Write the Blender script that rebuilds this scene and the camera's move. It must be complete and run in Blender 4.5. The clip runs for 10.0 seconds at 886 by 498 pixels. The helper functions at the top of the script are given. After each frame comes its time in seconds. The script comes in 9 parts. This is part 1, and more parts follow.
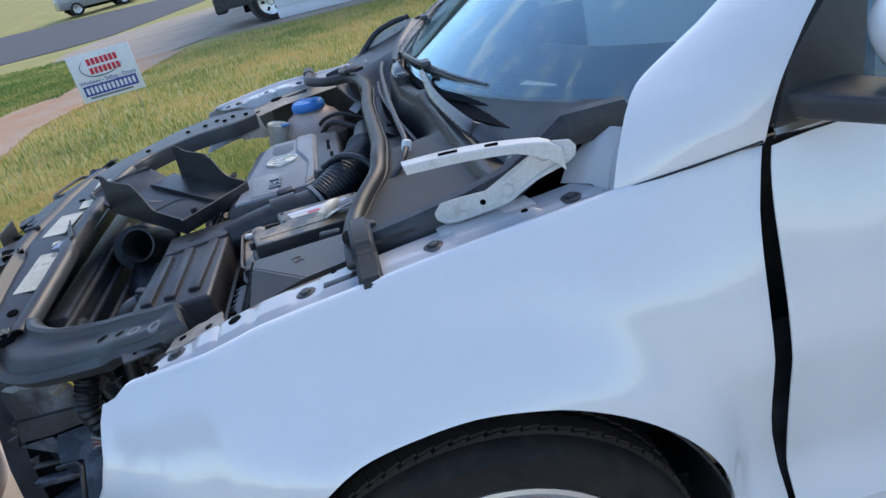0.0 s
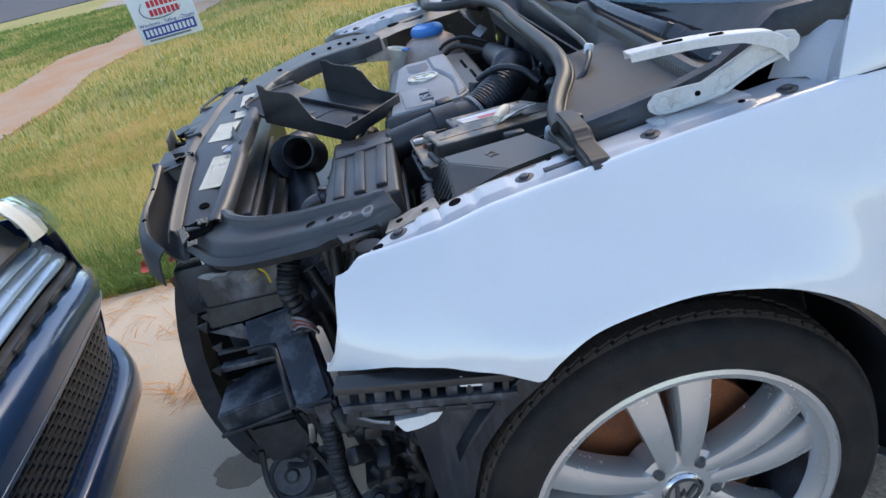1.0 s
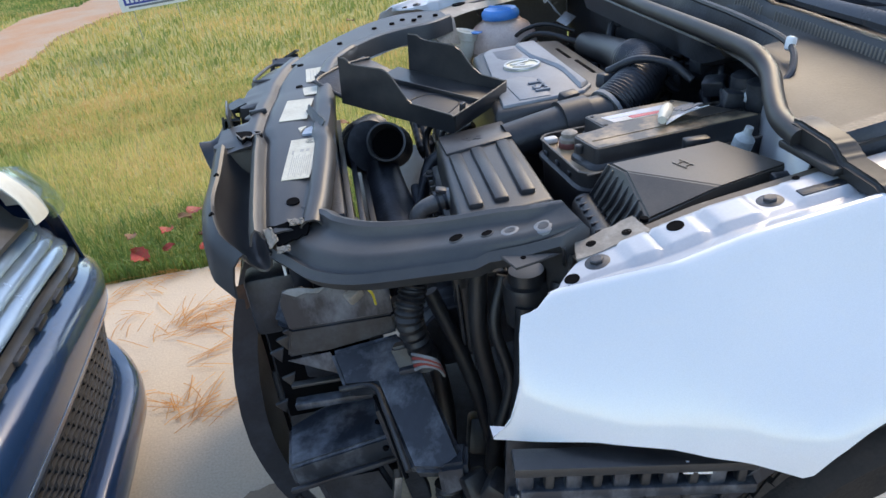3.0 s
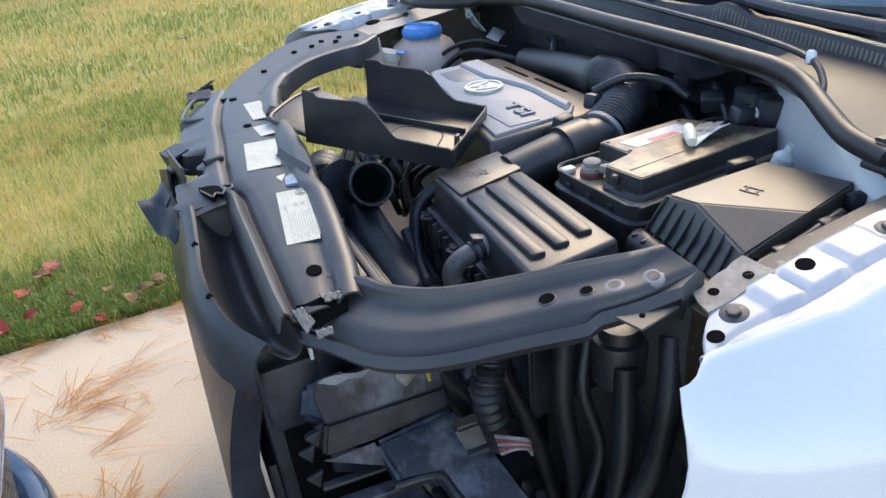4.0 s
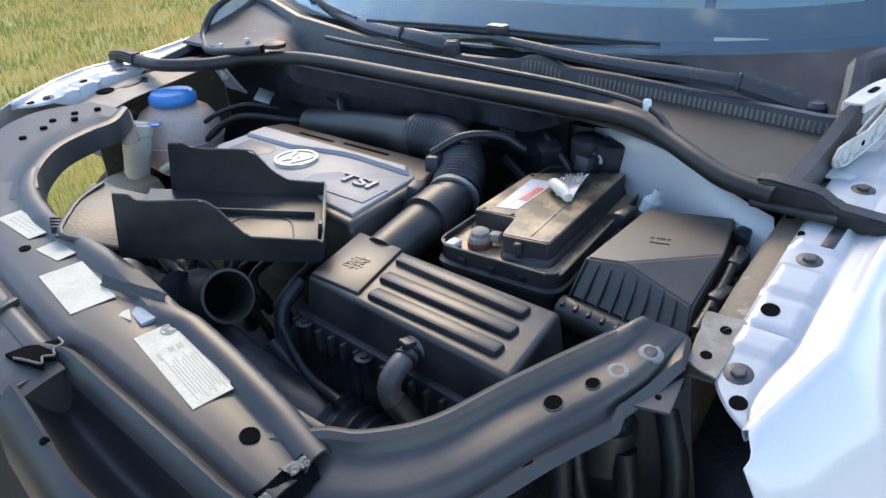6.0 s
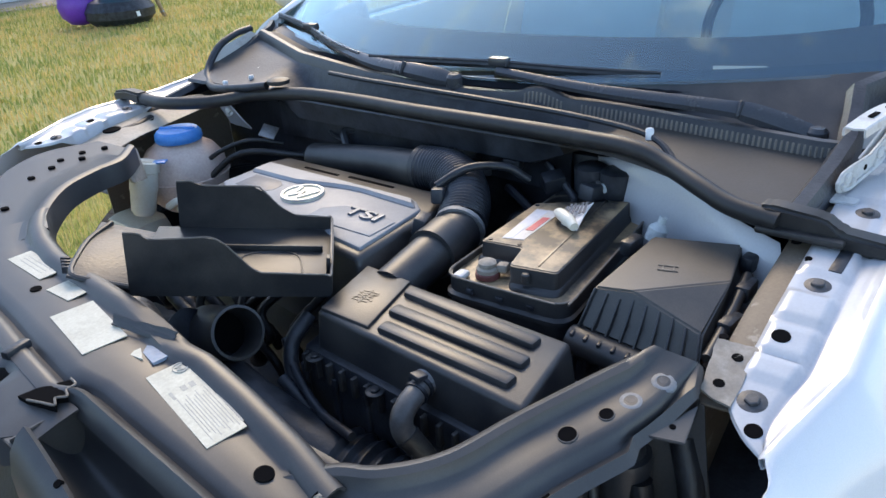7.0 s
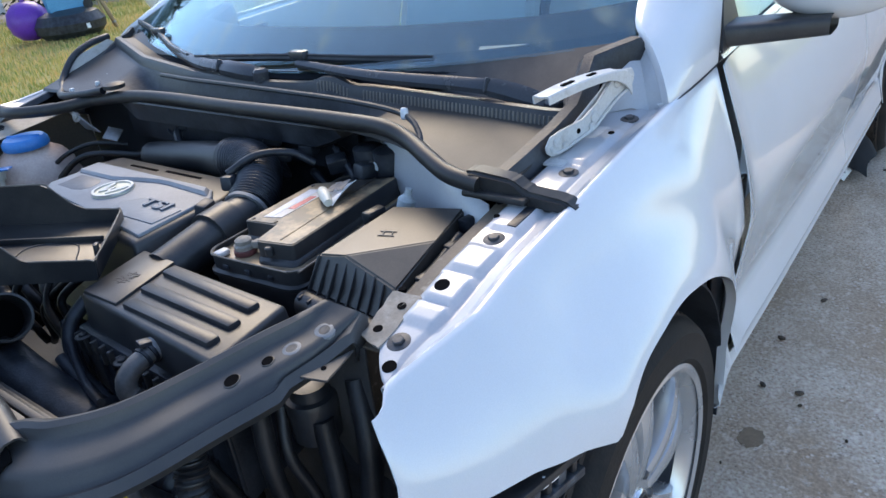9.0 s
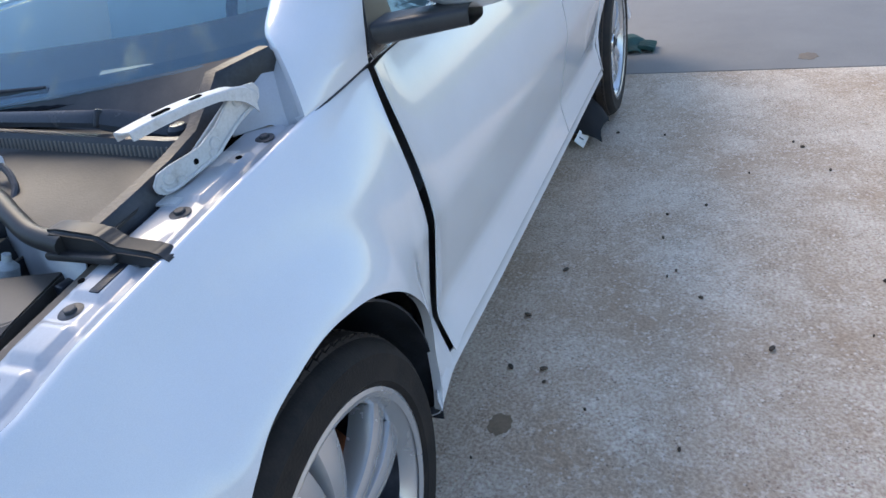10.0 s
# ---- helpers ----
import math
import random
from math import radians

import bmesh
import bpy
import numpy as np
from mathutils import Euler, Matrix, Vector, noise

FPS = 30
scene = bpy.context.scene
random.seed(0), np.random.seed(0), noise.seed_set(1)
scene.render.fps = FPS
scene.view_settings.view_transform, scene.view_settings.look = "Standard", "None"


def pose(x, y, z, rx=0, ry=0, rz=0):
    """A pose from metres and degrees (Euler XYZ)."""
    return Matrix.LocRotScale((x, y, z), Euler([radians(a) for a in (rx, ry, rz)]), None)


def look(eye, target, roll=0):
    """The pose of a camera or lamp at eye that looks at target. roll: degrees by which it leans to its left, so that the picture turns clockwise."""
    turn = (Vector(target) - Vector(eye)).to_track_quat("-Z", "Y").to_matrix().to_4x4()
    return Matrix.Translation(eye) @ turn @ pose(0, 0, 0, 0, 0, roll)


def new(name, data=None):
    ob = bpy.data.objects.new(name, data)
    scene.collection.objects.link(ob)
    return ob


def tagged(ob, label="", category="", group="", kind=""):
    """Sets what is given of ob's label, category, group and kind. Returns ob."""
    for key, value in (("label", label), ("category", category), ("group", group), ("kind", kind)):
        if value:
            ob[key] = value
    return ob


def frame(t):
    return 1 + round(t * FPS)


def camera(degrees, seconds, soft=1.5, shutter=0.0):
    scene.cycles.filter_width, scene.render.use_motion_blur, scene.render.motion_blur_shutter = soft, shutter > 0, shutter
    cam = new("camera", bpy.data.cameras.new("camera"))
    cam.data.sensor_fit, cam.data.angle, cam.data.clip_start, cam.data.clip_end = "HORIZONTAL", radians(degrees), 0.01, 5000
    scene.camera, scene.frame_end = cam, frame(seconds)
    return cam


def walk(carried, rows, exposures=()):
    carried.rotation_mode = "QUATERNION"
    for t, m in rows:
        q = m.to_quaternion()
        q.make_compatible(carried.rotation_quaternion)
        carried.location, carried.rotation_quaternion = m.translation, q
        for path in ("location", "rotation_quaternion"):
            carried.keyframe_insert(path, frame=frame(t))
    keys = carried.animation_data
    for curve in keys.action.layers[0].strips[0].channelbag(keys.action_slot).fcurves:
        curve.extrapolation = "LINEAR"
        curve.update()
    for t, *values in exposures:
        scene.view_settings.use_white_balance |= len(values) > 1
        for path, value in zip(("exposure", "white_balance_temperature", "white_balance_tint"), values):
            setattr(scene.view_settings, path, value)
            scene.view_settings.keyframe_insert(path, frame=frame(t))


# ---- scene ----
cam = camera(63.6, 10.0)
PATH = [
    (0, (-0.029, -0.646, 1.265), (0.135, 1.161, 0.424), -13.4),
    (0.5, (-0.098, -0.695, 1.274), (-0.133, 1.123, 0.441), -15.1),
    (0.6, (-0.129, -0.696, 1.27), (-0.153, 1.117, 0.425), -14.6),
    (1, (-0.308, -0.685, 1.25), (-0.244, 1.087, 0.324), -13.4),
    (1.5, (-0.452, -0.696, 1.266), (-0.252, 1.021, 0.26), -9.7),
    (2, (-0.521, -0.694, 1.267), (-0.239, 0.991, 0.226), -6.8),
    (2.5, (-0.534, -0.587, 1.231), (-0.255, 1.106, 0.203), -6.2),
    (3, (-0.563, -0.405, 1.21), (-0.375, 1.343, 0.257), -7.7),
    (3.2, (-0.589, -0.354, 1.215), (-0.403, 1.402, 0.276), -8.2),
    (4.3, (-0.815, -0.125, 1.231), (-0.088, 1.46, 0.251), -5.5),
    (4.5, (-0.802, -0.082, 1.224), (-0.068, 1.516, 0.272), -5.6),
    (5, (-0.8, 0.003, 1.227), (0.084, 1.539, 0.302), -7.6),
    (5.5, (-0.883, 0.067, 1.235), (0.397, 1.251, 0.255), -4.6),
    (6, (-0.923, 0.099, 1.255), (0.428, 1.225, 0.303), -2.6),
    (6.2, (-0.93, 0.105, 1.257), (0.42, 1.25, 0.325), -2.5),
    (7.5, (-0.926, 0.102, 1.264), (0.483, 1.219, 0.388), -4.6),
    (8, (-0.906, 0.055, 1.245), (0.527, 1.114, 0.337), -4.4),
    (8.5, (-0.851, -0.072, 1.241), (0.566, 0.997, 0.318), -4.8),
    (9, (-0.8, -0.228, 1.25), (0.584, 0.897, 0.346), -7.2),
    (9.2, (-0.789, -0.264, 1.257), (0.594, 0.872, 0.364), -8.7),
    (9.5, (-0.753, -0.306, 1.255), (0.656, 0.79, 0.353), -10.7),
    (9.7, (-0.706, -0.342, 1.233), (0.776, 0.637, 0.313), -11.0),
    (10, (-0.573, -0.402, 1.224), (1.014, 0.308, 0.235), -9.2),
]
walk(cam, [(t, look(eye, target, roll)) for t, eye, target, roll in PATH], [(0, 0.56, 6800, 10), (1.0, 0.77, 7150, 10), (2.0, 0.94, 7400, 10), (3.2, 1.02, 7550, 10), (4.5, 1.23, 7600, 10), (6.0, 1.06, 7350, 10), (7.5, 0.97, 7350, 10), (8.5, 0.88, 7100, 10), (9.0, 0.81, 6900, 10), (9.5, 0.75, 6800, 10), (10.0, 0.56, 6650, 10)])
# world, sun
SUN_EL, SUN_AZ = radians(40), radians(45)   # azimuth from +x towards +y
world = bpy.data.worlds.new("sky")
scene.world = world
world.use_nodes = True
wn, wl = world.node_tree.nodes, world.node_tree.links
sky = wn.new("ShaderNodeTexSky")
sky.sky_type, sky.sun_disc = "NISHITA", False
sky.sun_elevation, sky.sun_rotation = SUN_EL, radians(90) - SUN_AZ
sky.dust_density, sky.air_density, sky.ozone_density = 0.6, 1.0, 4.0
wn["Background"].inputs[1].default_value = 0.224
# broken cloud over the blue
wtc, wmap = wn.new("ShaderNodeTexCoord"), wn.new("ShaderNodeMapping")
wmap.inputs["Scale"].default_value = (2.6, 2.6, 5.5)
cloud, cramp = wn.new("ShaderNodeTexNoise"), wn.new("ShaderNodeValToRGB")
cloud.inputs["Scale"].default_value, cloud.inputs["Detail"].default_value, cloud.inputs["Roughness"].default_value = 3.3, 9, 0.66
cramp.color_ramp.elements[0].position, cramp.color_ramp.elements[1].position = 0.55, 0.84
cmix = wn.new("ShaderNodeMixRGB")
cmix.inputs["Color2"].default_value = (6.0, 6.0, 6.2, 1)
wl.new(wtc.outputs["Generated"], wmap.inputs[0])
wl.new(wmap.outputs[0], cloud.inputs["Vector"])
wl.new(cloud.outputs[0], cramp.inputs[0])
wl.new(cramp.outputs[0], cmix.inputs["Fac"])
wl.new(sky.outputs[0], cmix.inputs["Color1"])
wl.new(cmix.outputs[0], wn["Background"].inputs[0])
sun_data = bpy.data.lights.new("sun", "SUN")
sun_data.energy, sun_data.angle, sun_data.color = 1.24, radians(26), (1.0, 0.82, 0.58)
sun = new("sun", sun_data)
sun_dir = Vector((math.cos(SUN_EL) * math.cos(SUN_AZ), math.cos(SUN_EL) * math.sin(SUN_AZ), math.sin(SUN_EL)))
sun.matrix_basis = look(sun_dir * 60, (0, 0, 0))

# ---- materials ----
def material(name, base, rough=0.5, metal=0.0, second=None, scale=8.0, amount=0.5, fine=120.0, bump=0.15, coat=0.0,
             spread=(0.4, 0.65), depth=0.002, rough_vary=0.12, random_tint=0.0, stretch=(1, 1, 1), speck=0.25):
    """Base colour broken up at two scales by a second colour, with uneven gloss and fine relief."""
    m = bpy.data.materials.new(name)
    m.use_nodes = True
    n, l = m.node_tree.nodes, m.node_tree.links
    p = n["Principled BSDF"]
    tc, mp = n.new("ShaderNodeTexCoord"), n.new("ShaderNodeMapping")
    mp.inputs["Scale"].default_value = stretch
    l.new(tc.outputs["Object"], mp.inputs[0])
    big, small = n.new("ShaderNodeTexNoise"), n.new("ShaderNodeTexNoise")
    big.inputs["Scale"].default_value, big.inputs["Detail"].default_value = scale, 6
    big.inputs["Roughness"].default_value = 0.65
    small.inputs["Scale"].default_value, small.inputs["Detail"].default_value = fine, 3
    l.new(mp.outputs[0], big.inputs["Vector"]), l.new(mp.outputs[0], small.inputs["Vector"])
    ramp = n.new("ShaderNodeValToRGB")
    ramp.color_ramp.elements[0].position, ramp.color_ramp.elements[1].position = spread
    l.new(big.outputs[0], ramp.inputs[0])
    fac = n.new("ShaderNodeMath")
    fac.operation = "MULTIPLY"
    fac.inputs[1].default_value = amount
    l.new(ramp.outputs[0], fac.inputs[0])
    mix = n.new("ShaderNodeMixRGB")
    second = second or tuple(c * 0.7 for c in base)
    mix.inputs["Color1"].default_value, mix.inputs["Color2"].default_value = (*base, 1), (*second, 1)
    l.new(fac.outputs[0], mix.inputs["Fac"])
    grain = n.new("ShaderNodeMixRGB")
    grain.blend_type = "OVERLAY"
    grain.inputs["Fac"].default_value = speck
    l.new(mix.outputs[0], grain.inputs["Color1"]), l.new(small.outputs[0], grain.inputs["Color2"])
    out = grain.outputs[0]
    if random_tint:
        info, hsv, mr = n.new("ShaderNodeObjectInfo"), n.new("ShaderNodeHueSaturation"), n.new("ShaderNodeMapRange")
        mr.inputs["To Min"].default_value, mr.inputs["To Max"].default_value = 1 - random_tint, 1 + random_tint
        l.new(info.outputs["Random"], mr.inputs["Value"]), l.new(mr.outputs[0], hsv.inputs["Value"]), l.new(out, hsv.inputs["Color"])
        out = hsv.outputs[0]
    l.new(out, p.inputs["Base Color"])
    rr = n.new("ShaderNodeMapRange")
    rr.inputs["To Min"].default_value, rr.inputs["To Max"].default_value = max(0.02, rough - rough_vary), min(1, rough + rough_vary)
    l.new(big.outputs[0], rr.inputs["Value"]), l.new(rr.outputs[0], p.inputs["Roughness"])
    p.inputs["Metallic"].default_value = metal
    p.inputs["Coat Weight"].default_value, p.inputs["Coat Roughness"].default_value = coat, 0.04
    if bump:
        b = n.new("ShaderNodeBump")
        b.inputs["Strength"].default_value, b.inputs["Distance"].default_value = bump, depth
        l.new(small.outputs[0], b.inputs["Height"]), l.new(b.outputs[0], p.inputs["Normal"])
    return m


def glass(name, tint, clear=0.05):
    """Thin glass: clear through, mirror towards grazing angles, alike from both sides."""
    m = bpy.data.materials.new(name)
    m.use_nodes = True
    n, l = m.node_tree.nodes, m.node_tree.links
    n.remove(n["Principled BSDF"])
    tr, gl, mx, lw = (n.new("ShaderNodeBsdfTransparent"), n.new("ShaderNodeBsdfGlossy"), n.new("ShaderNodeMixShader"), n.new("ShaderNodeLayerWeight"))
    tr.inputs[0].default_value, gl.inputs["Roughness"].default_value = (*tint, 1), 0.01
    gl.inputs[0].default_value = (0.72, 0.9, 1.0, 1)
    pw, ad = n.new("ShaderNodeMath"), n.new("ShaderNodeMath")
    pw.operation, ad.operation = "POWER", "MULTIPLY_ADD"
    pw.inputs[1].default_value, ad.inputs[1].default_value, ad.inputs[2].default_value = 4.4, 0.8, clear
    l.new(lw.outputs["Facing"], pw.inputs[0]), l.new(pw.outputs[0], ad.inputs[0]), l.new(ad.outputs[0], mx.inputs[0])
    l.new(tr.outputs[0], mx.inputs[1]), l.new(gl.outputs[0], mx.inputs[2])
    l.new(mx.outputs[0], n["Material Output"].inputs[0])
    return m


PAINT = material("white_paint", (0.72, 0.73, 0.75), 0.20, 0, (0.67, 0.68, 0.69), 5, 0.5, 900, 0.01, coat=1.0, rough_vary=0.05, depth=0.0005)
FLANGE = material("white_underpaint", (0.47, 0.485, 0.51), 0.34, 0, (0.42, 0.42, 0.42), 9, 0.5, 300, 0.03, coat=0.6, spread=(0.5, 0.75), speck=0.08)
PRIMER = material("dusty_primer", (0.25, 0.22, 0.185), 0.65, 0, (0.40, 0.37, 0.33), 30, 0.6, 200, 0.2, spread=(0.5, 0.66))
BLACK = material("dusty_black_plastic", (0.0145, 0.0160, 0.0195), 0.42, 0, (0.056, 0.053, 0.050), 9, 0.75, 420, 0.25, depth=0.0008)
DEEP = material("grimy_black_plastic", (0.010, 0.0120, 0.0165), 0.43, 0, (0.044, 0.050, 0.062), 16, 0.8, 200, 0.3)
# blacker than the plastics: the shade deep in the bay is in the colour
BAYSHADE = material("bay_shade_black", (0.007, 0.0075, 0.009), 0.45, 0, (0.024, 0.025, 0.028), 18, 0.7, 200, 0.3)
SATIN = material("satin_grey_black_plastic", (0.030, 0.0305, 0.033), 0.43, 0, (0.072, 0.069, 0.066), 4, 0.7, 700, 0.08, depth=0.0003)
# pale blue-grey patches: scuffs, with the sky's sheen painted into them
SCUFF = material("scuffed_sky_sheen_plastic", (0.022, 0.027, 0.036), 0.34, 0, (0.24, 0.265, 0.305), 20, 0.65, 90, 0.3, spread=(0.47, 0.74), stretch=(1, 1, 0.6), depth=0.0015)
RUBBER = material("seal_rubber", (0.017, 0.017, 0.018), 0.48, 0, (0.070, 0.064, 0.058), 12, 0.5, 300, 0.08, spread=(0.5, 0.78), depth=0.0005)
# black tinted blue: skylight in the shade is put into the base colour
LINER = material("streaked_sky_tinted_liner_plastic", (0.010, 0.0140, 0.0225), 0.38, 0, (0.070, 0.085, 0.112), 12, 0.6, 150, 0.2, spread=(0.50, 0.74), stretch=(2.5, 2.5, 0.3))
# tan patches: dust, with the sun's glint on it put into the colour
DUSTGLINT = material("dust_and_glint_battery_plastic", (0.040, 0.035, 0.030), 0.36, 0, (0.42, 0.30, 0.18), 11, 0.9, 400, 0.1, spread=(0.44, 0.60), depth=0.0004)
# the blue in this black stands for skylight on the shaded skin
SKIN = material("sky_tinted_bumper_plastic", (0.0125, 0.0165, 0.026), 0.40, 0, (0.050, 0.060, 0.080), 14, 0.6, 150, 0.2, spread=(0.5, 0.8))
TYRE = material("tyre_rubber", (0.010, 0.010, 0.0105), 0.68, 0, (0.040, 0.031, 0.026), 14, 0.6, 240, 0.4)
TYRE.node_tree.nodes["Principled BSDF"].inputs["Specular IOR Level"].default_value = 0.3
TREAD = material("worn_tread_rubber", (0.042, 0.031, 0.025), 0.72, 0, (0.070, 0.050, 0.038), 14, 0.6, 240, 0.4)
ALLOY = material("silver_alloy", (0.60, 0.61, 0.62), 0.27, 0.7, (0.55, 0.55, 0.56), 6, 0.5, 500, 0.0, speck=0.0, rough_vary=0.02)
STEEL = material("zinc_steel", (0.36, 0.36, 0.36), 0.45, 0.8, (0.2, 0.18, 0.16), 30, 0.6, 300, 0.1)
DARKSTEEL = material("dark_bolt_steel", (0.11, 0.11, 0.115), 0.55, 0.5, (0.05, 0.05, 0.05), 60, 0.6, 300, 0.1)
RUST = material("rusty_disc", (0.30, 0.095, 0.035), 0.65, 0.2, (0.16, 0.06, 0.035), 26, 0.7, 200, 0.2)
HINGE = material("hinge_white_primer", (0.60, 0.60, 0.59), 0.42, 0, (0.40, 0.37, 0.33), 26, 0.6, 260, 0.12, spread=(0.52, 0.7))
SILVER = material("silver_cover_paint", (0.255, 0.272, 0.295), 0.5, 0.0, (0.20, 0.21, 0.225), 9, 0.6, 600, 0.05)
CHROME = material("satin_chrome", (0.75, 0.75, 0.76), 0.2, 1.0, (0.6, 0.6, 0.6), 30, 0.5, 300, 0.02)
PAPER = material("paper_label", (0.78, 0.79, 0.80), 0.5, 0, (0.66, 0.66, 0.66), 40, 0.5, 300, 0.03)
INK = material("grey_print", (0.16, 0.17, 0.19), 0.5, 0, (0.2, 0.2, 0.2), 40, 0.4, 200, 0)
RED = material("red_print", (0.62, 0.03, 0.05), 0.45, 0, (0.5, 0.03, 0.05), 30, 0.4, 200, 0)
NAVY = material("navy_print", (0.03, 0.05, 0.30), 0.45, 0, (0.04, 0.06, 0.25), 30, 0.4, 200, 0)
WINGDUST = material("brown_dusted_wing_primer", (0.150, 0.118, 0.088), 0.6, 0, (0.36, 0.33, 0.28), 22, 0.7, 240, 0.15, spread=(0.60, 0.65))
BEIGE = material("dusty_beige_primer", (0.40, 0.34, 0.27), 0.6, 0, (0.55, 0.48, 0.40), 18, 0.7, 200, 0.2, spread=(0.42, 0.62))
BLUECAP = material("blue_cap_plastic", (0.045, 0.25, 0.62), 0.35, 0, (0.02, 0.14, 0.48), 30, 0.5, 300, 0.1)
TANK = material("pinkish_tank_plastic", (0.64, 0.50, 0.43), 0.38, 0, (0.50, 0.36, 0.30), 12, 0.6, 200, 0.05)
CREAM = material("cream_plastic", (0.80, 0.76, 0.64), 0.4, 0, (0.66, 0.60, 0.48), 14, 0.6, 200, 0.05)
# near-black with hardly any gloss: shade inside openings is put into this colour
VOID = material("painted_cavity_shade", (0.004, 0.004, 0.005), 0.95, 0, (0.006, 0.006, 0.006), 10, 0.5, 50, 0)
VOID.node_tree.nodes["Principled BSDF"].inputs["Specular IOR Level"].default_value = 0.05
DUSTY = material("sun_faded_dusty_plastic", (0.040, 0.037, 0.034), 0.42, 0, (0.125, 0.105, 0.085), 8, 0.6, 400, 0.2, spread=(0.3, 0.8), depth=0.0006)
ZINC = material("dull_zinc", (0.26, 0.27, 0.28), 0.6, 0.3, (0.16, 0.16, 0.16), 40, 0.6, 300, 0.1)
SHROUD = material("grimy_shroud_plastic", (0.055, 0.052, 0.050), 0.5, 0, (0.14, 0.125, 0.11), 20, 0.6, 300, 0.1, spread=(0.52, 0.75))
# pale dusty plastic, also laid along edges as a painted highlight
SLAT = material("pale_dust_highlight_plastic", (0.17, 0.15, 0.13), 0.55, 0, (0.10, 0.09, 0.08), 30, 0.6, 300, 0.1)
STICKER = material("cream_dusty_sticker", (0.60, 0.575, 0.47), 0.5, 0, (0.48, 0.45, 0.36), 30, 0.7, 300, 0.03)
TAGPAPER = material("dusty_sticker_paper", (0.62, 0.60, 0.60), 0.45, 0, (0.46, 0.42, 0.36), 30, 0.6, 300, 0.03)
SLATBLUE = material("blue_grey_slat_paint", (0.20, 0.285, 0.38), 0.24, 0.45, (0.15, 0.215, 0.29), 12, 0.5, 600, 0.03, coat=0.6)
MESH = material("grey_mesh_plastic", (0.017, 0.021, 0.029), 0.45, 0, (0.012, 0.015, 0.02), 20, 0.5, 300, 0.1)
BLUEPAINT = material("dark_blue_paint", (0.014, 0.042, 0.105), 0.22, 0.1, (0.01, 0.03, 0.075), 7, 0.5, 900, 0.02, coat=0.7, rough_vary=0.05)
GLASS = glass("windscreen_glass", (0.84, 0.95, 0.95), 0.095)
CABGLASS = glass("side_glass", (0.80, 0.86, 0.86))
DARKGLASS = glass("tinted_glass", (0.45, 0.5, 0.52))
CLEAR = glass("clear_lens", (0.9, 0.92, 0.95))
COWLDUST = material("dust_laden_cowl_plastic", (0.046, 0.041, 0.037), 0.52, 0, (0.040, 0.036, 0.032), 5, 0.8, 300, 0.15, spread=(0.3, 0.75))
LIGHTTRIM = material("pale_grey_trim", (0.46, 0.50, 0.51), 0.7, 0, (0.36, 0.39, 0.40), 6, 0.5, 200, 0.1)
DASH = material("dark_dash", (0.010, 0.012, 0.016), 0.8, 0, (0.014, 0.016, 0.02), 9, 0.5, 300, 0.2)
for gloss in (BLACK, SATIN, DUSTY):
    gloss.node_tree.nodes["Principled BSDF"].inputs["Specular IOR Level"].default_value = 0.60
DASH.node_tree.nodes["Principled BSDF"].inputs["Specular IOR Level"].default_value = 0.08


# ---- building helpers ----
def part(name, bm, mat, parent=None, label="", smooth=38):
    me = bm
    if isinstance(bm, bmesh.types.BMesh):
        me = bpy.data.meshes.new(name)
        bm.normal_update()
        bm.to_mesh(me)
        bm.free()
    me.polygons.foreach_set("use_smooth", [True] * len(me.polygons))
    me.set_sharp_from_angle(angle=radians(smooth))
    if not me.materials:
        me.materials.append(mat)
    ob = new(name, me)
    if parent:
        ob.parent = parent
        if parent.type == "EMPTY":
            ob.matrix_parent_inverse = parent.matrix_basis.inverted()
    if label:
        ob["label"] = label
    return ob


def thing(name, at, label, category, group="", kind=""):
    ob = new(name)
    ob.empty_display_size = 0.1
    ob.matrix_basis = Matrix.Translation(at)
    return tagged(ob, label, category, group, kind)


def interp(x, table):
    return float(np.interp(x, [a for a, _ in table], [b for _, b in table]))


def spline(points, n):
    """n points along a smooth curve through the given ones."""
    p = [Vector(q) for q in points]
    p = [p[0] * 2 - p[1]] + p + [p[-1] * 2 - p[-2]]
    out, m = [], len(points) - 1
    for i in range(n):
        s = i / (n - 1) * m
        k = min(int(s), m - 1)
        t = s - k
        a, b, c, d = p[k:k + 4]
        out.append(0.5 * (2 * b + (c - a) * t + (2 * a - 5 * b + 4 * c - d) * t * t + (3 * b - a - 3 * c + d) * t ** 3))
    return out


def boxed(size, at=(0, 0, 0), bevel=0.0, rot=None, seg=2, bm=None):
    bm = bm or bmesh.new()
    m = Matrix.Translation(at) @ (rot or Matrix()) @ Matrix.Diagonal((*size, 1))
    vs = bmesh.ops.create_cube(bm, size=1, matrix=m)["verts"]
    if bevel:
        es = list({e for v in vs for e in v.link_edges})
        bmesh.ops.bevel(bm, geom=es, offset=bevel, segments=seg, affect="EDGES", profile=0.5)
    return bm


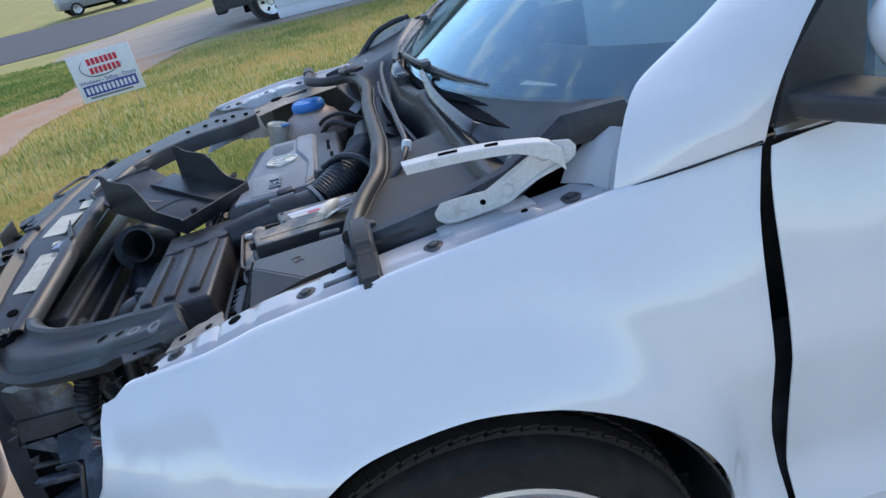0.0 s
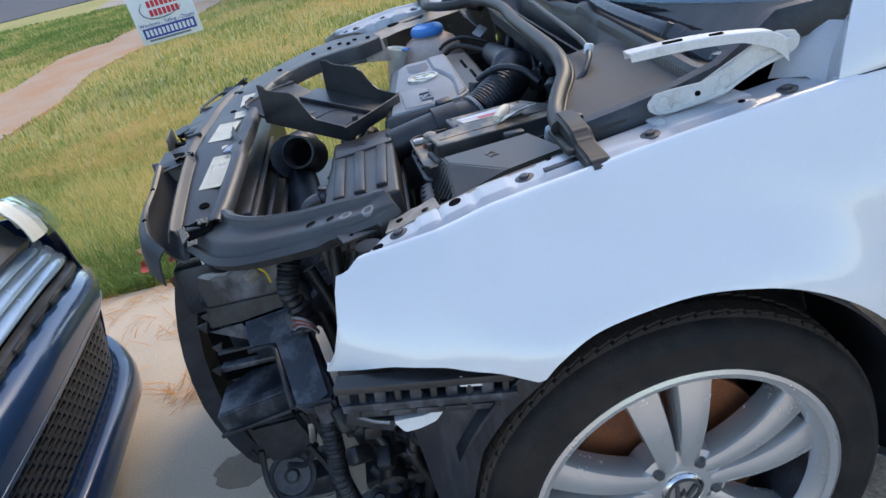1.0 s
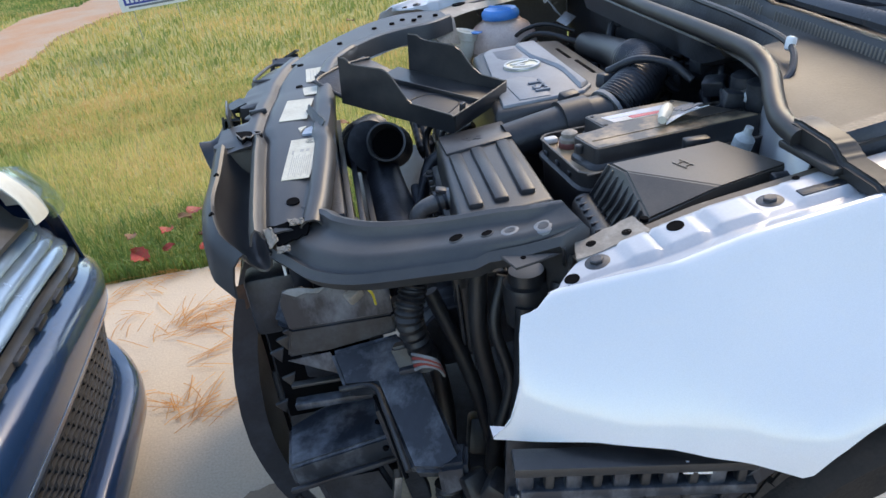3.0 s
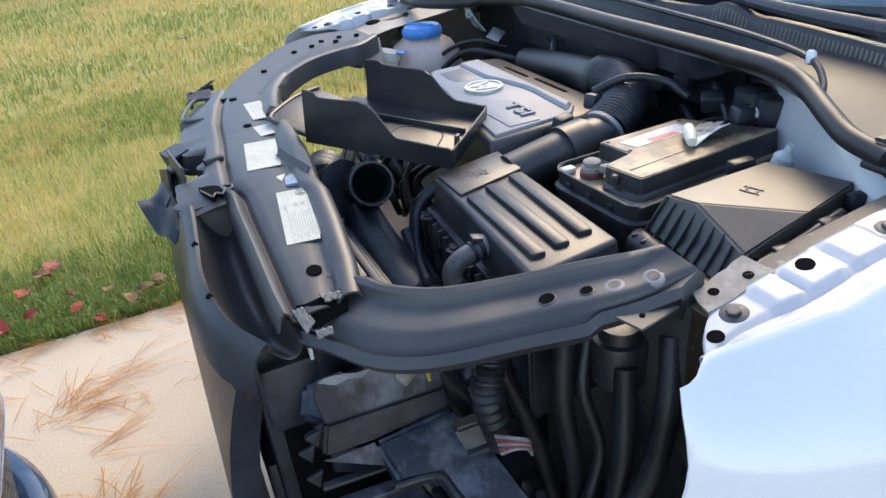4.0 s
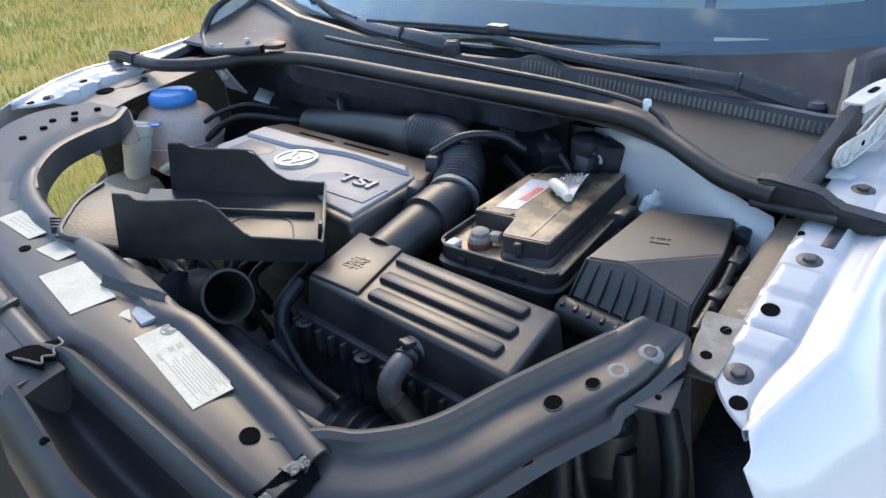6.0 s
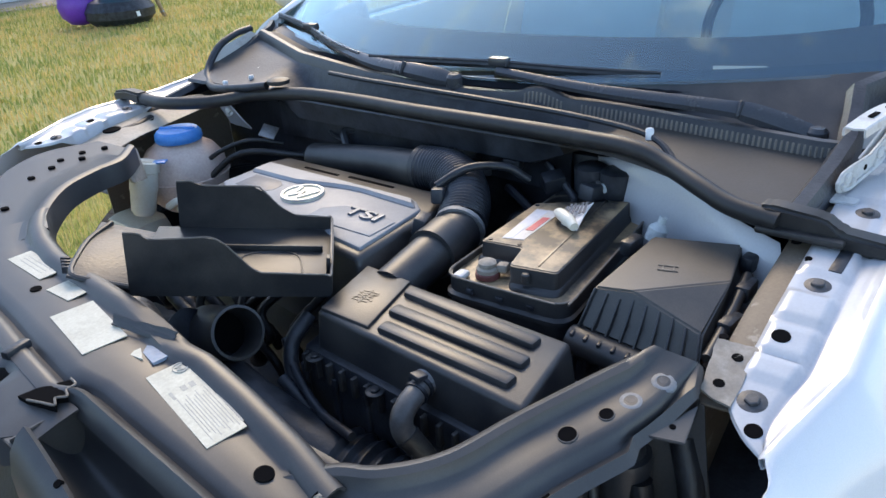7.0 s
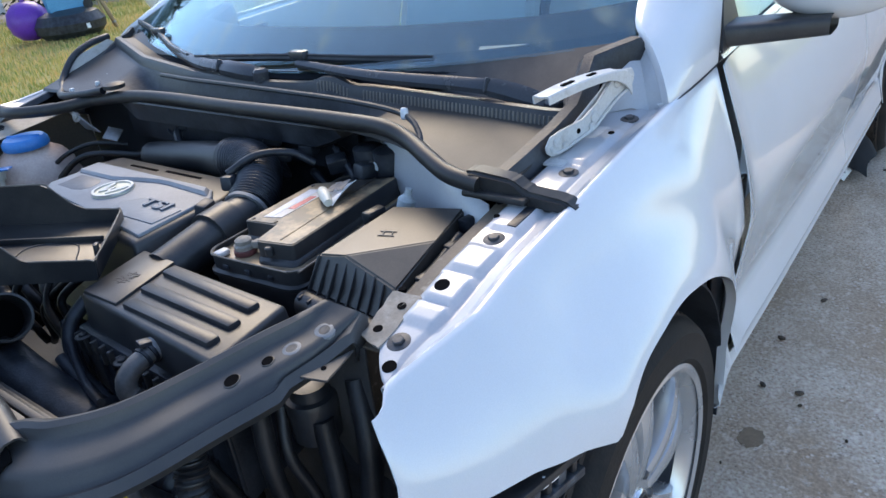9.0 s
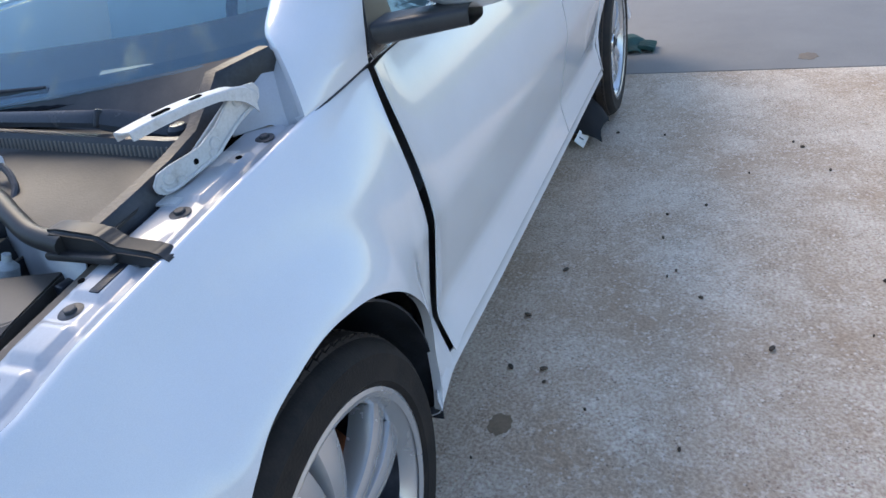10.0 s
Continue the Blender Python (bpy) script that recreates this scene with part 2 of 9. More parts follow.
def prism(outline, z0, z1, bevel=0.0, seg=2, bm=None, axes="xyz", taper=1.0):
    """An outline pulled up from z0 to z1; axes tells where outline's a, b and the height go. taper narrows the top."""
    bm = bm or bmesh.new()
    order = ["xyz".index(c) for c in axes]
    ca, cb = sum(p[0] for p in outline) / len(outline), sum(p[1] for p in outline) / len(outline)

    def put(a, b, h):
        v = [0, 0, 0]
        for i, q in zip(order, (a, b, h)):
            v[i] = q
        return bm.verts.new(v)

    low = [put(a, b, z0) for a, b in outline]
    top = [put(ca + (a - ca) * taper, cb + (b - cb) * taper, z1) for a, b in outline]
    n = len(outline)
    fs = [bm.faces.new(low[::-1]), bm.faces.new(top)]
    for i in range(n):
        fs.append(bm.faces.new((low[i], low[(i + 1) % n], top[(i + 1) % n], top[i])))
    bmesh.ops.recalc_face_normals(bm, faces=fs)
    if bevel:
        es = [e for e in fs[1].edges] + [e for f in fs[2:] for e in f.edges if e not in fs[0].edges and e not in fs[1].edges]
        bmesh.ops.bevel(bm, geom=list(set(es)), offset=bevel, segments=seg, affect="EDGES", profile=0.5)
    return bm


def tube(points, r, seg=12, n=24, bm=None, ribs=0, rib=0.1, caps=True):
    """A pipe along a smooth curve. r: radius or list along it; ribs: corrugations."""
    bm = bm or bmesh.new()
    if ribs:
        n = max(n, ribs * 4 + 1)
    c = spline(points, n) if len(points) > 2 else [Vector(points[0]).lerp(Vector(points[1]), i / (n - 1)) for i in range(n)]
    radii = np.interp(np.linspace(0, 1, n), np.linspace(0, 1, len(r)), r) if isinstance(r, (list, tuple)) else [r] * n
    side, rings = None, []
    for i, q in enumerate(c):
        d = (c[min(i + 1, n - 1)] - c[max(i - 1, 0)]).normalized()
        side = (side - d * side.dot(d)).normalized() if side else d.orthogonal().normalized()
        other = d.cross(side)
        rr = radii[i] * (1 + (rib * math.cos(2 * math.pi * ribs * i / (n - 1)) if ribs else 0))
        rings.append([bm.verts.new(q + (side * math.cos(2 * math.pi * k / seg) + other * math.sin(2 * math.pi * k / seg)) * rr) for k in range(seg)])
    fs = []
    for a, b in zip(rings, rings[1:]):
        for k in range(seg):
            fs.append(bm.faces.new((a[k], a[(k + 1) % seg], b[(k + 1) % seg], b[k])))
    if caps:
        fs += [bm.faces.new(rings[0][::-1]), bm.faces.new(rings[-1])]
    bmesh.ops.recalc_face_normals(bm, faces=fs)
    return bm


def lathe(profile, seg=24, m=None, bm=None, close=False):
    """A profile of (radius, height) turned about z and laid by m."""
    bm = bm or bmesh.new()
    m = m or Matrix()
    rings = []
    for r, h in profile:
        if r < 1e-6:
            rings.append([bm.verts.new(m @ Vector((0, 0, h)))])
        else:
            rings.append([bm.verts.new(m @ Vector((r * math.cos(2 * math.pi * k / seg), r * math.sin(2 * math.pi * k / seg), h))) for k in range(seg)])
    fs = []
    pairs = list(zip(rings, rings[1:])) + ([(rings[-1], rings[0])] if close else [])
    for a, b in pairs:
        for k in range(seg):
            j = (k + 1) % seg
            if len(a) == 1 and len(b) == 1:
                continue
            if len(a) == 1:
                fs.append(bm.faces.new((a[0], b[j], b[k])))
            elif len(b) == 1:
                fs.append(bm.faces.new((a[k], a[j], b[0])))
            else:
                fs.append(bm.faces.new((a[k], a[j], b[j], b[k])))
    bmesh.ops.recalc_face_normals(bm, faces=fs)
    return bm


def sheet(rows, thick=0.0, bm=None, flip=False):
    """A skin over rows of points, with thickness."""
    bm = bm or bmesh.new()
    p = np.array([[tuple(q) for q in r] for r in rows], float)
    nu, nv, _ = p.shape
    du, dv = np.gradient(p, axis=0), np.gradient(p, axis=1)
    nn = np.cross(du, dv)
    nn /= np.maximum(np.linalg.norm(nn, axis=2, keepdims=True), 1e-9)
    if flip:
        nn = -nn
    layers = [p] + ([p - nn * thick] if thick else [])
    vs = [[[bm.verts.new(q) for q in r] for r in lay] for lay in layers]
    fs = []
    for k, v in enumerate(vs):
        for i in range(nu - 1):
            for j in range(nv - 1):
                q = (v[i][j], v[i + 1][j], v[i + 1][j + 1], v[i][j + 1])
                fs.append(bm.faces.new(q if (k == 0) != flip else q[::-1]))
    if thick:
        a, b = vs
        rim = [(i, 0) for i in range(nu)] + [(nu - 1, j) for j in range(1, nv)] + [(i, nv - 1) for i in range(nu - 2, -1, -1)] + [(0, j) for j in range(nv - 2, 0, -1)]
        for (i, j), (k, m) in zip(rim, rim[1:] + rim[:1]):
            q = (a[i][j], b[i][j], b[k][m], a[k][m])
            fs.append(bm.faces.new(q[::-1] if flip else q))
        bmesh.ops.recalc_face_normals(bm, faces=fs)
    return bm


def mirrored(bm):
    """The same shape on the car's other side."""
    for v in bm.verts:
        v.co.y = 2 * CY - v.co.y
    bmesh.ops.reverse_faces(bm, faces=bm.faces[:])
    return bm


def far_bend(p):
    """The far wing was pushed up and inwards towards its front."""
    w = min(1.1, max(0.0, -p[0] / 0.36))
    return Vector((p[0], p[1] - 0.09 * w, p[2] + 0.062 * w))


def bent(bm):
    """The far wing's copy of a left-hand panel, bent as the far side is."""
    mirrored(bm)
    for v in bm.verts:
        v.co = far_bend(v.co)
    return bm


def lettering(name, text, size, m, mat, parent, depth=0.0015, label="", bold=0.0):
    cu = bpy.data.curves.new(name, "FONT")
    cu.body, cu.size, cu.extrude, cu.align_x, cu.align_y, cu.offset = text, size, depth, "CENTER", "CENTER", bold
    tmp = bpy.data.objects.new(name, cu)
    me = bpy.data.meshes.new_from_object(tmp)
    bpy.data.objects.remove(tmp)
    bpy.data.curves.remove(cu)
    me.transform(m)
    me.materials.clear()
    return part(name, me, mat, parent, label)


def slab(points, pull, bevel=0.004, seg=2, bm=None):
    """A solid from a polygon in space, pulled along a vector, its edges rounded."""
    bm = bm or bmesh.new()
    top = [bm.verts.new(p) for p in points]
    low = [bm.verts.new(Vector(p) + Vector(pull)) for p in points]
    n = len(top)
    fs = [bm.faces.new(top), bm.faces.new(low[::-1])] + [bm.faces.new((top[k], low[k], low[(k + 1) % n], top[(k + 1) % n])) for k in range(n)]
    bmesh.ops.recalc_face_normals(bm, faces=fs)
    if bevel:
        bmesh.ops.bevel(bm, geom=list({e for f in fs for e in f.edges}), offset=bevel, segments=seg, affect="EDGES")
    return bm


def bar(a, b, depth, height, bevel=0.002, bm=None):
    """A straight bar from a to b."""
    a, b = Vector(a), Vector(b)
    d = b - a
    m = Matrix.Translation((a + b) / 2) @ d.to_track_quat("X", "Z").to_matrix().to_4x4()
    return boxed((d.length, depth, height), bevel=bevel, rot=m, bm=bm)


def softened(points, r, n=5):
    """A closed outline with every corner rounded off by about r."""
    out, k = [], len(points)
    for i in range(k):
        p, a, b = Vector(points[i]), Vector(points[i - 1]), Vector(points[(i + 1) % k])
        da, db = a - p, b - p
        q0 = p + da.normalized() * min(r, da.length * 0.45)
        q1 = p + db.normalized() * min(r, db.length * 0.45)
        for j in range(n):
            t = j / (n - 1)
            out.append(q0 * (1 - t) ** 2 + p * 2 * t * (1 - t) + q1 * t * t)
    return out


def loft(levels, cap=True):
    """Closed outlines of equal count at rising heights, joined into one skin: [(points, z), ...]."""
    bm = bmesh.new()
    rings = [[bm.verts.new((p[0], p[1], z)) for p in pts] for pts, z in levels]
    n = len(rings[0])
    for lo, hi in zip(rings, rings[1:]):
        for i in range(n):
            bm.faces.new((lo[i], lo[(i + 1) % n], hi[(i + 1) % n], hi[i]))
    if cap:
        bm.faces.new(rings[-1])
    bmesh.ops.recalc_face_normals(bm, faces=bm.faces[:])
    return bm


def swollen(points, d):
    """An outline pushed outwards by d from its middle."""
    c = sum((Vector(p) for p in points), Vector((0, 0))) / len(points)
    return [Vector(p) + (Vector(p) - c).normalized() * d for p in points]


def bolt(at, up, parent, r=0.013, mat=None, name="bolt"):
    """Hexagon head on a washer."""
    m = Matrix.Translation(at) @ Vector((0, 0, 1)).rotation_difference(Vector(up)).to_matrix().to_4x4()
    bm = lathe([(0, 0), (r * 1.5, 0), (r * 1.5, r * 0.12), (r * 1.35, r * 0.22), (0, r * 0.22)], 20, m)
    lathe([(r * 0.8, r * 0.2), (r * 0.8, r * 0.55), (r * 0.66, r * 0.65), (0, r * 0.65)], 6, m, bm)
    return part(name, bm, mat or DARKSTEEL, parent)


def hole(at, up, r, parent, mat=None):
    """A punched hole: rolled lip and near-black disc, the inner shade in its colour."""
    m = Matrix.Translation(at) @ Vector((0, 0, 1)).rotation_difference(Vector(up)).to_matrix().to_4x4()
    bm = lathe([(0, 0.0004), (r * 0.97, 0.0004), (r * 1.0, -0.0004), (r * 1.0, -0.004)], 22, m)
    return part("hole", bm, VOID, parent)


CY = 0.96   # the car's centre line

# ---- ground ----
GRASSGROUND = material("lawn_soil", (0.34, 0.325, 0.105), 0.95, 0, (0.49, 0.40, 0.16), 0.8, 0.8, 30, 0.8, spread=(0.35, 0.7), depth=0.02)
CONC_A = material("smooth_concrete", (0.60, 0.49, 0.36), 0.75, 0, (0.46, 0.39, 0.315), 1.6, 0.8, 160, 0.4, spread=(0.35, 0.7), depth=0.002)

CONC_C = material("grey_concrete", (0.34, 0.31, 0.275), 0.8, 0, (0.28, 0.26, 0.235), 1.6, 0.8, 160, 0.4, spread=(0.35, 0.7), depth=0.002)


def aggregate(name, paste, brown, pale, dark):
    """Worn concrete: brown blotches, pebbles showing through the paste, dark specks, fine relief."""
    m = material(name, paste, 0.85, 0, brown, 2.6, 0.9, 110, 0.6, spread=(0.40, 0.68), depth=0.004, speck=0.9)
    n, l = m.node_tree.nodes, m.node_tree.links
    p = n["Principled BSDF"]
    last = p.inputs["Base Color"].links[0].from_socket
    tc = n.new("ShaderNodeTexCoord")
    for scale, colour, lo, hi in ((1.3, brown, 0.48, 0.70), (7.0, brown, 0.50, 0.70), (30.0, pale, 0.53, 0.66), (34.0, dark, 0.58, 0.74)):
        blot, span, mix = n.new("ShaderNodeTexNoise"), n.new("ShaderNodeMapRange"), n.new("ShaderNodeMixRGB")
        blot.inputs["Scale"].default_value, blot.inputs["Detail"].default_value, blot.inputs["Roughness"].default_value = scale, 8, 0.7
        span.inputs["From Min"].default_value, span.inputs["From Max"].default_value, span.inputs["To Max"].default_value = lo, hi, 0.64
        mix.inputs["Color2"].default_value = (*colour, 1)
        l.new(tc.outputs["Object"], blot.inputs["Vector"]), l.new(blot.outputs[0], span.inputs["Value"])
        l.new(span.outputs[0], mix.inputs["Fac"]), l.new(last, mix.inputs["Color1"])
        last = mix.outputs[0]
    for scale, colour, lo, hi, amount in ((62, pale, 0.36, 0.12, 0.8), (85, dark, 0.30, 0.10, 0.8), (230, dark, 0.34, 0.10, 0.6)):
        v, r, f, mix = n.new("ShaderNodeTexVoronoi"), n.new("ShaderNodeMapRange"), n.new("ShaderNodeMath"), n.new("ShaderNodeMixRGB")
        v.inputs["Scale"].default_value = scale
        r.inputs["From Min"].default_value, r.inputs["From Max"].default_value = lo, hi
        keep = n.new("ShaderNodeTexNoise")
        keep.inputs["Scale"].default_value, keep.inputs["Detail"].default_value = 14.0, 5
        cut = n.new("ShaderNodeMapRange")
        cut.inputs["From Min"].default_value, cut.inputs["From Max"].default_value = 0.40, 0.62
        cut.inputs["To Max"].default_value = amount
        f.operation = "MULTIPLY"
        mix.inputs["Color2"].default_value = (*colour, 1)
        l.new(tc.outputs["Object"], v.inputs["Vector"]), l.new(tc.outputs["Object"], keep.inputs["Vector"])
        l.new(v.outputs["Distance"], r.inputs["Value"]), l.new(keep.outputs[0], cut.inputs["Value"])
        l.new(r.outputs[0], f.inputs[0]), l.new(cut.outputs[0], f.inputs[1])
        l.new(f.outputs[0], mix.inputs["Fac"]), l.new(last, mix.inputs["Color1"])
        last = mix.outputs[0]
    l.new(last, p.inputs["Base Color"])
    return m


CONC_B = aggregate("worn_aggregate_concrete", (0.67, 0.545, 0.42), (0.46, 0.32, 0.21), (0.86, 0.76, 0.64), (0.16, 0.10, 0.07))
ASPHALT = material("asphalt", (0.085, 0.085, 0.09), 0.85, 0, (0.12, 0.12, 0.125), 0.6, 0.6, 90, 0.5, depth=0.004)
WALKMAT = material("dirty_walk_concrete", (0.46, 0.33, 0.23), 0.9, 0, (0.50, 0.25, 0.12), 1.3, 0.8, 60, 0.6, depth=0.006)


def flat(name, outline, z0, z1, mat, label, bevel=0.0):
    return tagged(part(name, prism(outline, z0, z1, bevel), mat), label, "", "", "structure")


def bank(y):
    """The land rises gently beyond the street."""
    return max(0.0, y - 48.0) * 0.06


far = bmesh.new()
grid = [[far.verts.new((x, y, bank(y) - 0.03)) for y in (-400, 48, 60, 120, 250, 600)] for x in (-400, 400)]
for k in range(5):
    far.faces.new((grid[0][k], grid[1][k], grid[1][k + 1], grid[0][k + 1]))
tagged(part("ground", far, GRASSGROUND), "yellow-green lawn ground rising gently to the horizon", "ground", "", "structure")

driveway = flat("driveway", [(-14, -7), (16, -7), (16, 2.02), (-14, 2.02)], -0.2, -0.02, WALKMAT, "bed under the concrete driveway slabs")
J = 0.006
SLABS = [(-14, 3.27, 0.59, 2.03, CONC_A), (-14, 3.27, -2.7, 0.59, CONC_B), (3.27, 16, 0.59, 2.03, CONC_C), (3.27, 16, -2.7, 0.59, CONC_C), (-14, 3.27, -7, -2.7, CONC_B), (3.27, 16, -7, -2.7, CONC_C)]
for x0, x1, y0, y1, mt in SLABS:
    part("slab", prism([(x0 + J, y0 + J), (x1 - J, y0 + J), (x1 - J, y1 - J), (x0 + J, y1 - J)], -0.1, 0.0, 0.006, 2), mt, driveway)

road = flat("road", [(-60, 12), (-9, 21.9), (-7.3, 22.2), (-6.2, 23.2), (-5.5, 26), (-4.5, 31), (-2, 44), (6, 90), (-20, 100), (-27, 71), (-60, 55)], -0.2, -0.008, ASPHALT, "grey asphalt street beyond the lawn")
SOIL_PATH = [(-4.6, 4.2), (-3.65, 5.2), (-3.42, 6.8), (-3.55, 8.3), (-3.26, 9.2), (-2.96, 9.8), (-2.80, 11.9), (-2.5, 13.4), (-3.6, 14.5), (-3.75, 12.2), (-4.05, 11.2), (-4.6, 10.3), (-4.55, 8.6), (-5.0, 7.2), (-6.2, 5.4)]
pave = flat("pavement", SOIL_PATH, -0.2, -0.004, WALKMAT, "dirty walk of reddish soil worn across the lawn")
apron = flat("pavement_2", [(-6.3, 18.0), (-4.9, 16.7), (-3.4, 13.6), (-2.84, 13.7), (-2.27, 14.6), (-1.48, 14.4), (-0.25, 13.8), (0.9, 13.8), (14, 12.4), (14, 17.0), (1.0, 18.6), (-2.2, 22.0), (-2.9, 25.5), (-4.6, 24.2), (-6.1, 22.3), (-6.5, 19.6)], -0.2, -0.002, material("neighbour_concrete", (0.42, 0.345, 0.275), 0.85, 0, (0.34, 0.27, 0.21), 1.2, 0.7, 60, 0.5), "pale concrete driveway next door with a parked vehicle")

# ---- the white car ----
car = thing("car", (1.3, CY, 0), "white sedan with hood, front bumper and headlights removed", "car")

SH_Y = [(-0.48, 0.155), (-0.43, 0.19), (-0.39, 0.19), (-0.275, 0.156), (0, 0.15), (0.27, 0.15), (0.468, 0.144), (2.6, 0.15)]
SH_Z = [(-0.48, 0.775), (-0.43, 0.792), (-0.39, 0.807), (-0.33, 0.821), (-0.2, 0.852), (0, 0.878), (0.2, 0.898), (0.27, 0.905), (0.468, 0.917), (1.2, 0.945), (2.6, 0.985)]
BASE_Y = [(-0.48, 0.155), (-0.43, 0.125), (-0.36, 0.09), (-0.28, 0.058), (-0.197, 0.039), (-0.05, 0.032), (0.1, 0.033), (0.25, 0.042), (0.35, 0.056), (0.46, 0.072), (0.8, 0.066), (1.6, 0.06), (2.3, 0.058), (2.7, 0.05)]


def side_y(x, z):
    """How far in the left flank lies at a place along it and a height."""
    yb, ys, zs = interp(x, BASE_Y), interp(x, SH_Y), interp(x, SH_Z)
    f = max(0.0, (z - 0.64) / (zs - 0.64))
    y = yb + (ys - yb) * min(f, 1.2) ** 1.7
    if z < 0.64 and x > 0.3:
        y += 0.03 * min(1, (0.64 - z) / 0.2) * min(1, (x - 0.3) / 0.1) - 0.028 * max(0, min(1, (0.42 - z) / 0.10)) * min(1, (x - 0.3) / 0.2)
    return y


def along(points, s):
    """A place along a broken line, by parameter."""
    return interp(s, [(p[0], p[1]) for p in points]), interp(s, [(p[0], p[2]) for p in points])


FENDER_TOP = [(0, -0.476, 0.670), (0.02, -0.458, 0.695), (0.045, -0.443, 0.735), (0.065, -0.436, 0.772), (0.075, -0.431, 0.792), (0.1, -0.41, 0.797), (0.12, -0.395, 0.806),
              (0.2, -0.33, 0.821), (0.35, -0.2, 0.852), (0.52, 0.0, 0.878), (0.66, 0.2, 0.898), (0.74, 0.35, 0.911), (0.8, 0.466, 0.917),
              (0.815, 0.455, 0.885), (0.84, 0.440, 0.83), (0.88, 0.431, 0.74), (0.92, 0.430, 0.62), (0.95, 0.434, 0.52), (0.98, 0.454, 0.42), (1, 0.471, 0.30)]
FENDER_LOW = [(0, -0.476, 0.667), (0.06, -0.44, 0.671), (0.12, -0.38, 0.679), (0.18, -0.31, 0.678), (0.23, -0.25, 0.668), (0.27, -0.197, 0.650), (0.32, -0.165, 0.680), (0.38, -0.106, 0.706),
              (0.46, 0.0, 0.718), (0.54, 0.083, 0.709), (0.62, 0.156, 0.687), (0.7, 0.228, 0.645), (0.77, 0.289, 0.587), (0.83, 0.331, 0.526), (0.88, 0.354, 0.465), (0.93, 0.362, 0.40), (1, 0.350, 0.285)]


def rounded(points, s):
    """The same, gliding through the points."""
    k = max(i for i in range(len(points) - 1) if points[i][0] <= s + 1e-9)
    a, b = points[k], points[k + 1]
    h, out = b[0] - a[0], []
    u = (s - a[0]) / h
    for c in (1, 2):
        slope = (b[c] - a[c]) / h
        ma = slope if k == 0 else (b[c] - points[k - 1][c]) / (b[0] - points[k - 1][0])
        mb = slope if k == len(points) - 2 else (points[k + 2][c] - a[c]) / (points[k + 2][0] - a[0])
        out.append((2 * u ** 3 - 3 * u * u + 1) * a[c] + (u ** 3 - 2 * u * u + u) * h * ma + (3 * u * u - 2 * u ** 3) * b[c] + (u ** 3 - u * u) * h * mb)
    return out


def fender_mesh():
    rows = []
    for i in range(91):
        s = i / 90
        (xt, zt), (xl, zl) = (along(FENDER_TOP, s) if s < 0.8 else rounded(FENDER_TOP[12:], s)), (along(FENDER_LOW, s) if s < 0.27 else rounded(FENDER_LOW[5:], s))
        row = []
        for j in range(25):
            v = j / 24
            x, z = xt + (xl - xt) * v, zt + (zl - zt) * v
            y = side_y(x, z)
            d = math.hypot(x - xl, z - zl)
            lip = min(1.0, max(0.0, (s - 0.24) / 0.08)) * min(1.0, max(0.0, (1.0 - s) / 0.1))
            y -= lip * (0.011 * math.exp(-(d / 0.045) ** 2) - 0.006 * math.exp(-((d - 0.10) / 0.04) ** 2))
            y += min(1, 4 * v) * 0.003 * math.sin(9 * x + 4 * z) * math.sin(14 * z + 2) + 0.0035 * math.exp(-((x - 0.12) ** 2 + (z - 0.80) ** 2) / 0.006) - 0.003 * math.exp(-((x - 0.22) ** 2 + (z - 0.76) ** 2) / 0.004) + 0.003 * math.exp(-((x + 0.32) ** 2 + (z - 0.72) ** 2) / 0.003)
            row.append((x, y, z))
        roll = min(1.0, max(0.0, (s - 0.09) / 0.04)) * min(1.0, max(0.0, (0.80 - s) / 0.05))
        x, y, z = row[0]
        row = [(x, y + 0.013 * roll, z + 0.0010 * roll), (x, y + 0.009 * roll, z + 0.0032 * roll), (x, y + 0.004 * roll, z + 0.0024 * roll)] + row
        x, y, z = row[-1]
        row.append((x + (0.0 if s < 0.27 else 0.002), y + 0.018, z + 0.002))
        rows.append(row)
    return sheet(rows, 0.0012, flip=True)


part("fender", fender_mesh(), PAINT, car, "white front fender with light scuffs")
part("fender", bent(fender_mesh()), PAINT, car, "white front fender pushed up at its tip")


def flange_pad(x):
    return 1.0 if any(abs(x - c) < w for c, w in ((-0.288, 0.014), (-0.243, 0.023), (-0.186, 0.022), (-0.085, 0.036), (0.125, 0.055))) else 0.0


def flange_z(x):
    """Height of the flange's flat."""
    return interp(x, SH_Z) - 0.009 + 0.004 * flange_pad(x)


def flange_up(x):
    return (-(flange_z(x + 0.03) - flange_z(x - 0.03)) / 0.06 if flange_pad(x + 0.03) == flange_pad(x - 0.03) else -(interp(x + 0.02, SH_Z) - interp(x - 0.02, SH_Z)) / 0.04, 0, 1)


